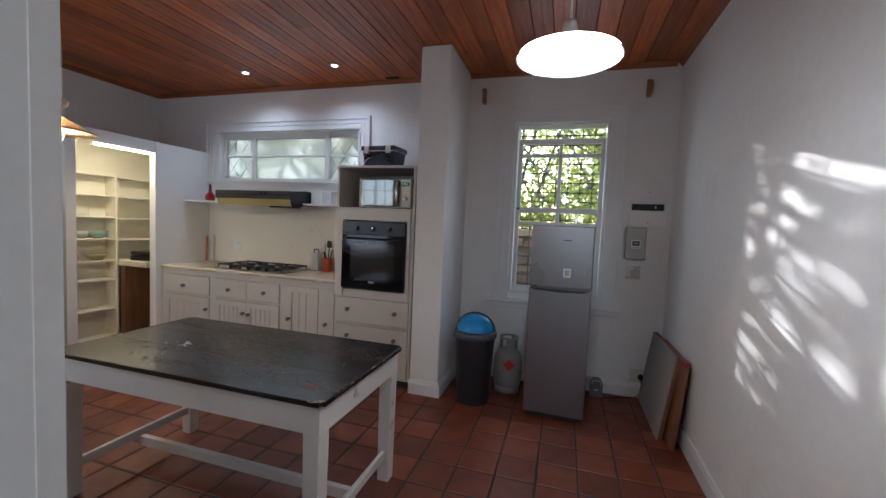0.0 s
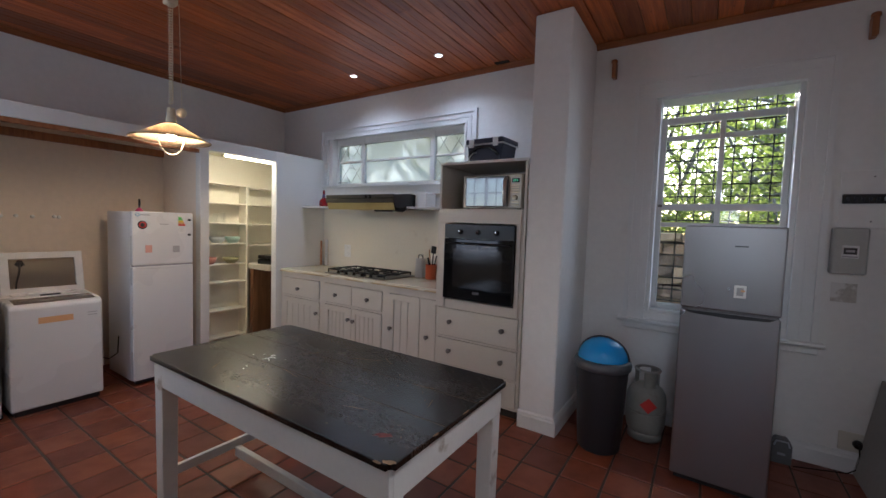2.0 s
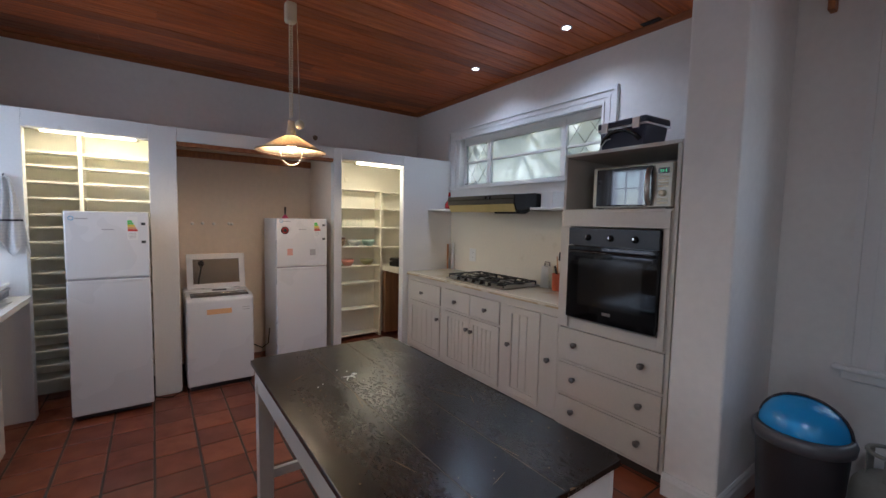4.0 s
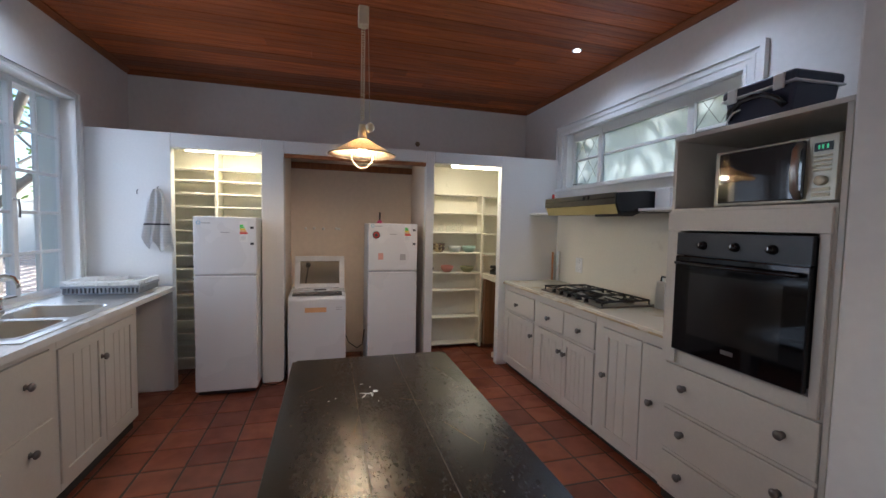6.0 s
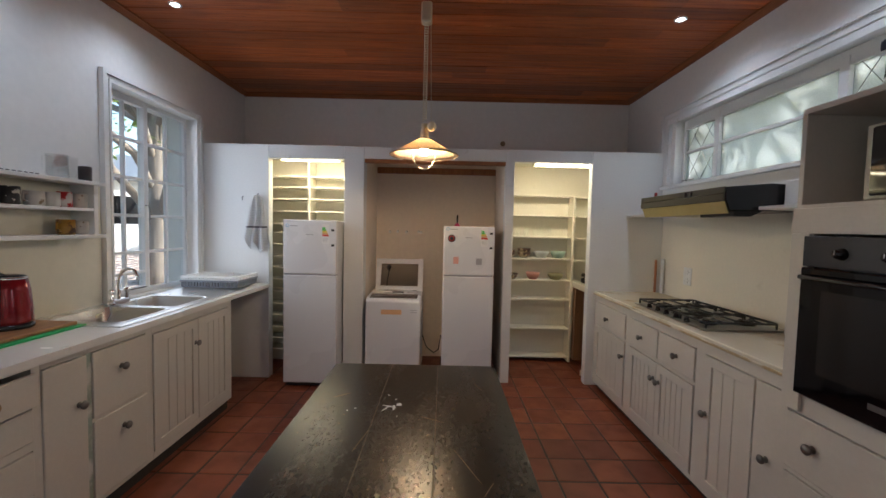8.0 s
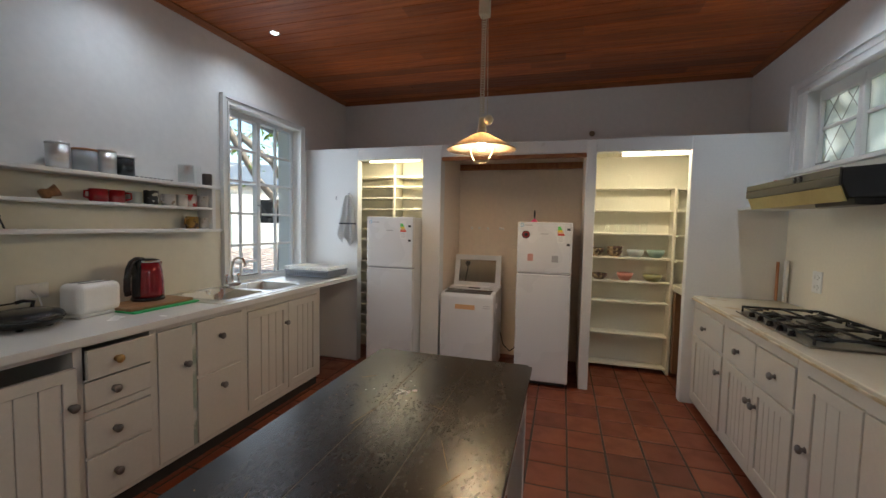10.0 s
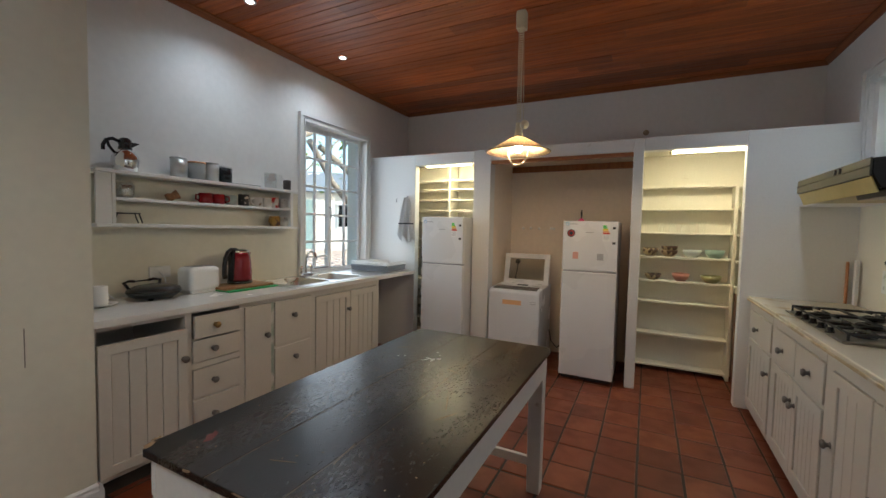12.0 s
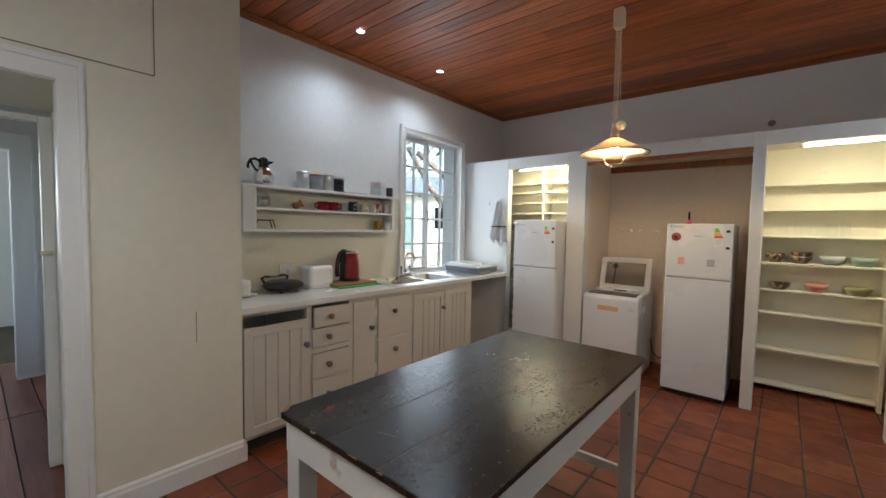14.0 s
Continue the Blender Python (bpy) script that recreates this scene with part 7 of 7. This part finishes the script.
for sy in (-0.03, 0.03):
    part("slot", boxes((-0.085, 0.085, sy - 0.011, sy + 0.011, 0.182, 0.1865)), DARKGREY, to)
part("lever", boxes((-0.138, -0.122, -0.014, 0.014, 0.10, 0.118), bevel=0.004), WHITEPL, to)
gr = thing("electric_grill", "black closed electric grill with side handles", "grill", pose(-1.735, -0.14, ZC, 0, 0, 8) @ Matrix.Diagonal((1.0, 0.92, 0.88, 1)))
part("pan", lathe([(0, 0.010), (0.10, 0.010), (0.130, 0.022), (0.148, 0.045), (0.150, 0.052), (0, 0.052)], 32), BLACK, gr)
part("lid", lathe([(0.150, 0.055), (0.152, 0.064), (0.142, 0.082), (0.10, 0.098), (0.05, 0.106), (0, 0.107)], 32), BLACK, gr, "domed glossy black lid")
part("rim_line", lathe([(0.1485, 0.050), (0.1535, 0.051), (0.1535, 0.056), (0.1485, 0.057)], 32), DARKGREY, gr)
part("front_handle", boxes((-0.05, 0.05, 0.145, 0.178, 0.048, 0.066), bevel=0.007, seg=2), BLACK, gr)
for sx in (-1, 1):
    hd_ = part("side_handle", tube([(sx * 0.095, -0.10, 0.075), (sx * 0.115, -0.115, 0.118), (sx * 0.075, -0.125, 0.128), (sx * 0.045, -0.125, 0.122)], 0.010, 8), BLACK, gr)
part("hinge_bar", tube([(-0.05, -0.125, 0.122), (0.05, -0.125, 0.122)], 0.005, 6), BLACK, gr)
for a in (45, 135, 225, 315):
    part("foot", boxes((0.09 * math.cos(radians(a)) - 0.01, 0.09 * math.cos(radians(a)) + 0.01, 0.09 * math.sin(radians(a)) - 0.01, 0.09 * math.sin(radians(a)) + 0.01, 0, 0.013)), BLACK, gr)
solid("power_cable", tube([(-1.80, -0.16, ZC + 0.03), (-1.84, -0.20, ZC + 0.07), (-1.86, -0.26, ZC + 0.12), (-1.87, -0.342, ZC + 0.15)], 0.004, 6), WHITEPL, "white flex from the grill to the wall", "cable")
solid("power_cable", tube([(-1.515, -0.14, ZC + 0.03), (-1.48, -0.20, ZC + 0.08), (-1.46, -0.26, ZC + 0.085), (-1.435, -0.28, ZC + 0.03), (-1.47, -0.20, ZC + 0.006), (-1.50, -0.12, ZC + 0.006)], 0.004, 6), WHITEPL, "white flex looping beside the cup", "cable")
cpn = thing("white_cup", "white cup on a saucer at the counter end", "cup", pose(-1.435, -0.12, ZC))
part("saucer", lathe([(0, 0.003), (0.06, 0.004), (0.085, 0.016), (0.082, 0.012), (0.05, 0), (0, 0)], 24), WHITEPL, cpn)
part("cup", lathe([(0, 0.006), (0.036, 0.006), (0.04, 0.02), (0.04, 0.115), (0.036, 0.115), (0.034, 0.02), (0, 0.02)], 24), WHITEPL, cpn)
for sx, lab in ((-1.875, "double"),):
    so = thing("wall_socket", "white double wall socket above the counter", "wall socket", pose(sx, YS + 0.005, 1.075), group="wall sockets")
    part("plate", boxes((-0.07, 0.07, 0, 0.010, -0.04, 0.04), bevel=0.004), WHITEPL, so)
    for q in (-0.03, 0.03):
        part("switch", boxes((q - 0.01, q + 0.01, 0.010, 0.016, 0.008, 0.028), bevel=0.002), WHITEPL, so)

# ---- north counter top and hood shelf ----
so = thing("wall_socket", "white double wall socket on the splashback", "wall socket", pose(-3.83, YN - 0.001, 1.13), group="wall sockets")
part("plate", boxes((-0.055, 0.055, -0.010, 0, -0.075, 0.075), bevel=0.004), WHITEPL, so)
for qz in (-0.035, 0.035):
    part("switch", boxes((-0.035, -0.015, -0.016, -0.010, qz - 0.012, qz + 0.012), bevel=0.002), WHITEPL, so)
    for k in range(3):
        part("pin_hole", lathe([(0, 0.0008), (0.004, 0.0008), (0.004, 0), (0, 0)], 8, (0.012 + 0.014 * (k % 2), -0.010, qz - 0.012 + 0.012 * k), "y"), DARKGREY, so)
ut = thing("utensil_pot", "orange-red pot full of kitchen utensils", "utensil pot", pose(-2.50, 3.93, 0.926))
part("pot", lathe([(0, 0), (0.052, 0), (0.056, 0.01), (0.058, 0.145), (0.060, 0.15), (0.054, 0.15), (0.052, 0.01), (0, 0.01)], 24), TERRA, ut)
sp = part("spatula", tube([(0.01, 0, 0.02), (0.03, -0.01, 0.27)], 0.006, 8), BLACK, ut)
part("spatula_head", boxes((-0.032, 0.032, -0.003, 0.003, 0, 0.075), bevel=0.003), BLACK, sp, m=pose(0.03, -0.01, 0.265, 0, 6, 0))
part("wooden_spoon", tube([(-0.01, 0.01, 0.02), (-0.04, 0.02, 0.30)], 0.006, 8), PINE, ut)
part("knife_handle", tube([(0.0, -0.02, 0.12), (-0.02, -0.03, 0.22)], 0.010, 8), BLACK, ut)
part("ladle", tube([(0.0, 0.02, 0.02), (0.045, 0.03, 0.24)], 0.006, 8), BLACK, ut)
gt = thing("box_grater", "steel box grater beside the utensil pot", "grater", pose(-2.66, 3.965, 0.926))
part("body", prism([(-0.05, 0), (0.05, 0), (0.036, 0.20), (-0.036, 0.20)], 0.07, "y", -0.035, 0.004), STEEL, gt)
part("handle", tube([(-0.03, 0, 0.20), (-0.025, 0, 0.235), (0.025, 0, 0.235), (0.03, 0, 0.20)], 0.006, 8), BLACK, gt)
bt = thing("spray_bottle", "red bottle with a purple and red trigger top on the shelf", "bottle", pose(-4.06, 3.86, 1.656))
part("body", lathe([(0, 0), (0.045, 0), (0.055, 0.03), (0.050, 0.07), (0.025, 0.10), (0.018, 0.11), (0, 0.11)], 22), RED, bt)
part("neck", lathe([(0, 0.15), (0.015, 0.15), (0.02, 0.11), (0, 0.11)], 14), surface("purple_plastic", (0.14, 0.10, 0.24), 0.4), bt)
part("cap", lathe([(0, 0.20), (0.012, 0.198), (0.014, 0.15), (0, 0.15)], 14), RED, bt)
mug2 = thing("white_mug", "white mug on the shelf beside the oven tower", "mug", pose(-2.22, 3.86, 1.656, 0, 0, 200))
part("cup", lathe([(0, 0), (0.036, 0), (0.04, 0.008), (0.04, 0.09), (0.036, 0.09), (0.034, 0.01), (0, 0.01)], 22), WHITEPL, mug2)
part("handle", tube([(0.038, 0, 0.075), (0.066, 0, 0.07), (0.066, 0, 0.03), (0.038, 0, 0.02)], 0.006, 8), DARKGREY, mug2)
solid("stirring_stick", boxes((-4.262, -4.235, 3.985, 3.998, 0.926, 1.235), bevel=0.003), wood("orange_wood_strip", (0.35, 0.13, 0.05), (0.50, 0.22, 0.09), 2, 0.5), "thin reddish wooden strip standing in the corner", "wooden strip")
solid("corner_strip", boxes((-4.20, -4.165, 4.01, 4.03, 0.926, 1.25), bevel=0.003), TRIM, "thin white painted strip standing in the corner", "wooden strip")
solid("wall_splash_north", boxes((-4.265, -2.062, YN - 0.0045, YN - 0.001, 0.926, 1.636)), surface("cream_white_splash", (0.75, 0.70, 0.585), 0.35, var=0.05, stain=(0.55, 0.48, 0.36), stain_at=(0.66, 0.8), stain_scale=4), "cream-white painted splashback behind the hob", "wall", kind="structure")

# ---- floor: quarry tiles ----
def floor_tile_material():
    m, t, n, l, p = _mat("terracotta_tile")
    rnd = n.new("ShaderNodeObjectInfo").outputs["Random"]
    base = _ramp(t, rnd, ((0.0, (0.145, 0.030, 0.011)), (0.35, (0.185, 0.041, 0.015)), (0.7, (0.225, 0.053, 0.019)), (1.0, (0.265, 0.072, 0.029))))
    slow, grain = _noise(t, 7, 5, rnd=True), _noise(t, 110, 4, rnd=True)
    col = _mix(t, _ramp(t, slow, ((0.42, (0, 0, 0)), (0.75, (0.6,) * 3))), base, (0.10, 0.028, 0.015))
    col = _mix(t, _ramp(t, grain, ((0.6, (0, 0, 0)), (0.8, (0.3,) * 3))), col, (0.30, 0.13, 0.08))
    l.new(col, p.inputs["Base Color"])
    l.new(_ramp(t, slow, ((0.3, (0.30,) * 3), (0.75, (0.55,) * 3))), p.inputs["Roughness"])
    _bump(t, p, slow, 0.25, 0.004)
    return m


TILE = floor_tile_material()
GROUT = surface("dark_grey_grout", (0.055, 0.045, 0.038), 0.9, var=0.2, fine=150, bump=0.4)
floor = solid("floor", boxes((XW, XE, YS, YN, -0.12, -0.004), (DO[0] - 0.066, DO[1], 0.20, YD, -0.12, -0.004)), GROUT, "old terracotta quarry tile floor with dark grey joints", "floor", kind="structure")
PITCH, TX, TY = 0.2405, -2.744, 2.915


def tile_mesh(w, d):
    bm = box(bmesh.new(), -w / 2, w / 2, -d / 2, d / 2, -0.006, 0.0)
    top = [e for e in bm.edges if all(v.co.z > -0.001 for v in e.verts)]
    bmesh.ops.bevel(bm, geom=top, offset=0.004, segments=1, affect="EDGES")
    return mesh_of("tile", bm, TILE)


rt = random.Random(11)
shapes, far_rows = {}, []
i0, i1 = math.floor((XW - TX) / PITCH), math.ceil((XE - TX) / PITCH)
j0, j1 = math.floor((YS - TY) / PITCH), math.ceil((YN - TY) / PITCH)
for i in range(i0, i1):
    for j in range(j0, j1):
        x0, x1 = max(XW, TX + i * PITCH) + 0.006, min(XE, TX + (i + 1) * PITCH) - 0.006
        y0, y1 = max(YS, TY + j * PITCH) + 0.006, min(YN, TY + (j + 1) * PITCH) - 0.006
        if x1 - x0 < 0.02 or y1 - y0 < 0.02:
            continue
        if y1 < YD and x0 > XR - 0.1:
            if not (DO[0] - 0.07 < x0 and x1 < DO[1] and y0 > 0.19):
                continue
        key = (round(x1 - x0, 3), round(y1 - y0, 3))
        cx, cy = (x0 + x1) / 2, (y0 + y1) / 2
        near = -4.35 < cx and 0.30 < cy < 3.40 and len([o for o in floor.children]) < 300
        z = rt.uniform(-0.0015, 0.0015)
        if near:
            if key not in shapes:
                shapes[key] = tile_mesh(*key)
            t = new("tile", shapes[key])
            t.parent = floor
            t.matrix_basis = pose(cx + rt.uniform(-0.0015, 0.0015), cy + rt.uniform(-0.0015, 0.0015), z, rt.uniform(-0.2, 0.2), rt.uniform(-0.2, 0.2), rt.uniform(-0.5, 0.5))
        else:
            far_rows.append((x0, x1, y0, y1, -0.006, z))
rest = part("tile_field", boxes(*far_rows), TILE, floor)
tagged(rest, kind="stuff")

hall_boards = []
for k in range(18):
    for q in range(3):
        hall_boards.append((-1.6 + k * 0.18, -1.6 + k * 0.18 + 0.172, -4.6 + q * 1.57 + (k % 2) * 0.0, -4.6 + (q + 1) * 1.57 - 0.01 if q < 2 else 0.195, -0.02, 0.0))
solid("floor_hall", boxes((-1.0, XE, -2.62, 0.20, -0.12, -0.021), (-1.7, 1.7, -4.7, -2.62, -0.12, -0.021)), BACKING, "dark sub-floor of the hall", "floor", kind="structure")
solid("floor_hall_boards", boxes(*[r for r in hall_boards if r[1] < 1.7 and (r[3] < -2.6 or (r[0] > -1.0 and r[1] < XE))], bevel=0.0), wood("polished_red_boards", (0.19, 0.050, 0.022), (0.34, 0.105, 0.05), 1, 0.3, island=True), "polished red-brown floorboards of the hall", "floor", kind="structure")
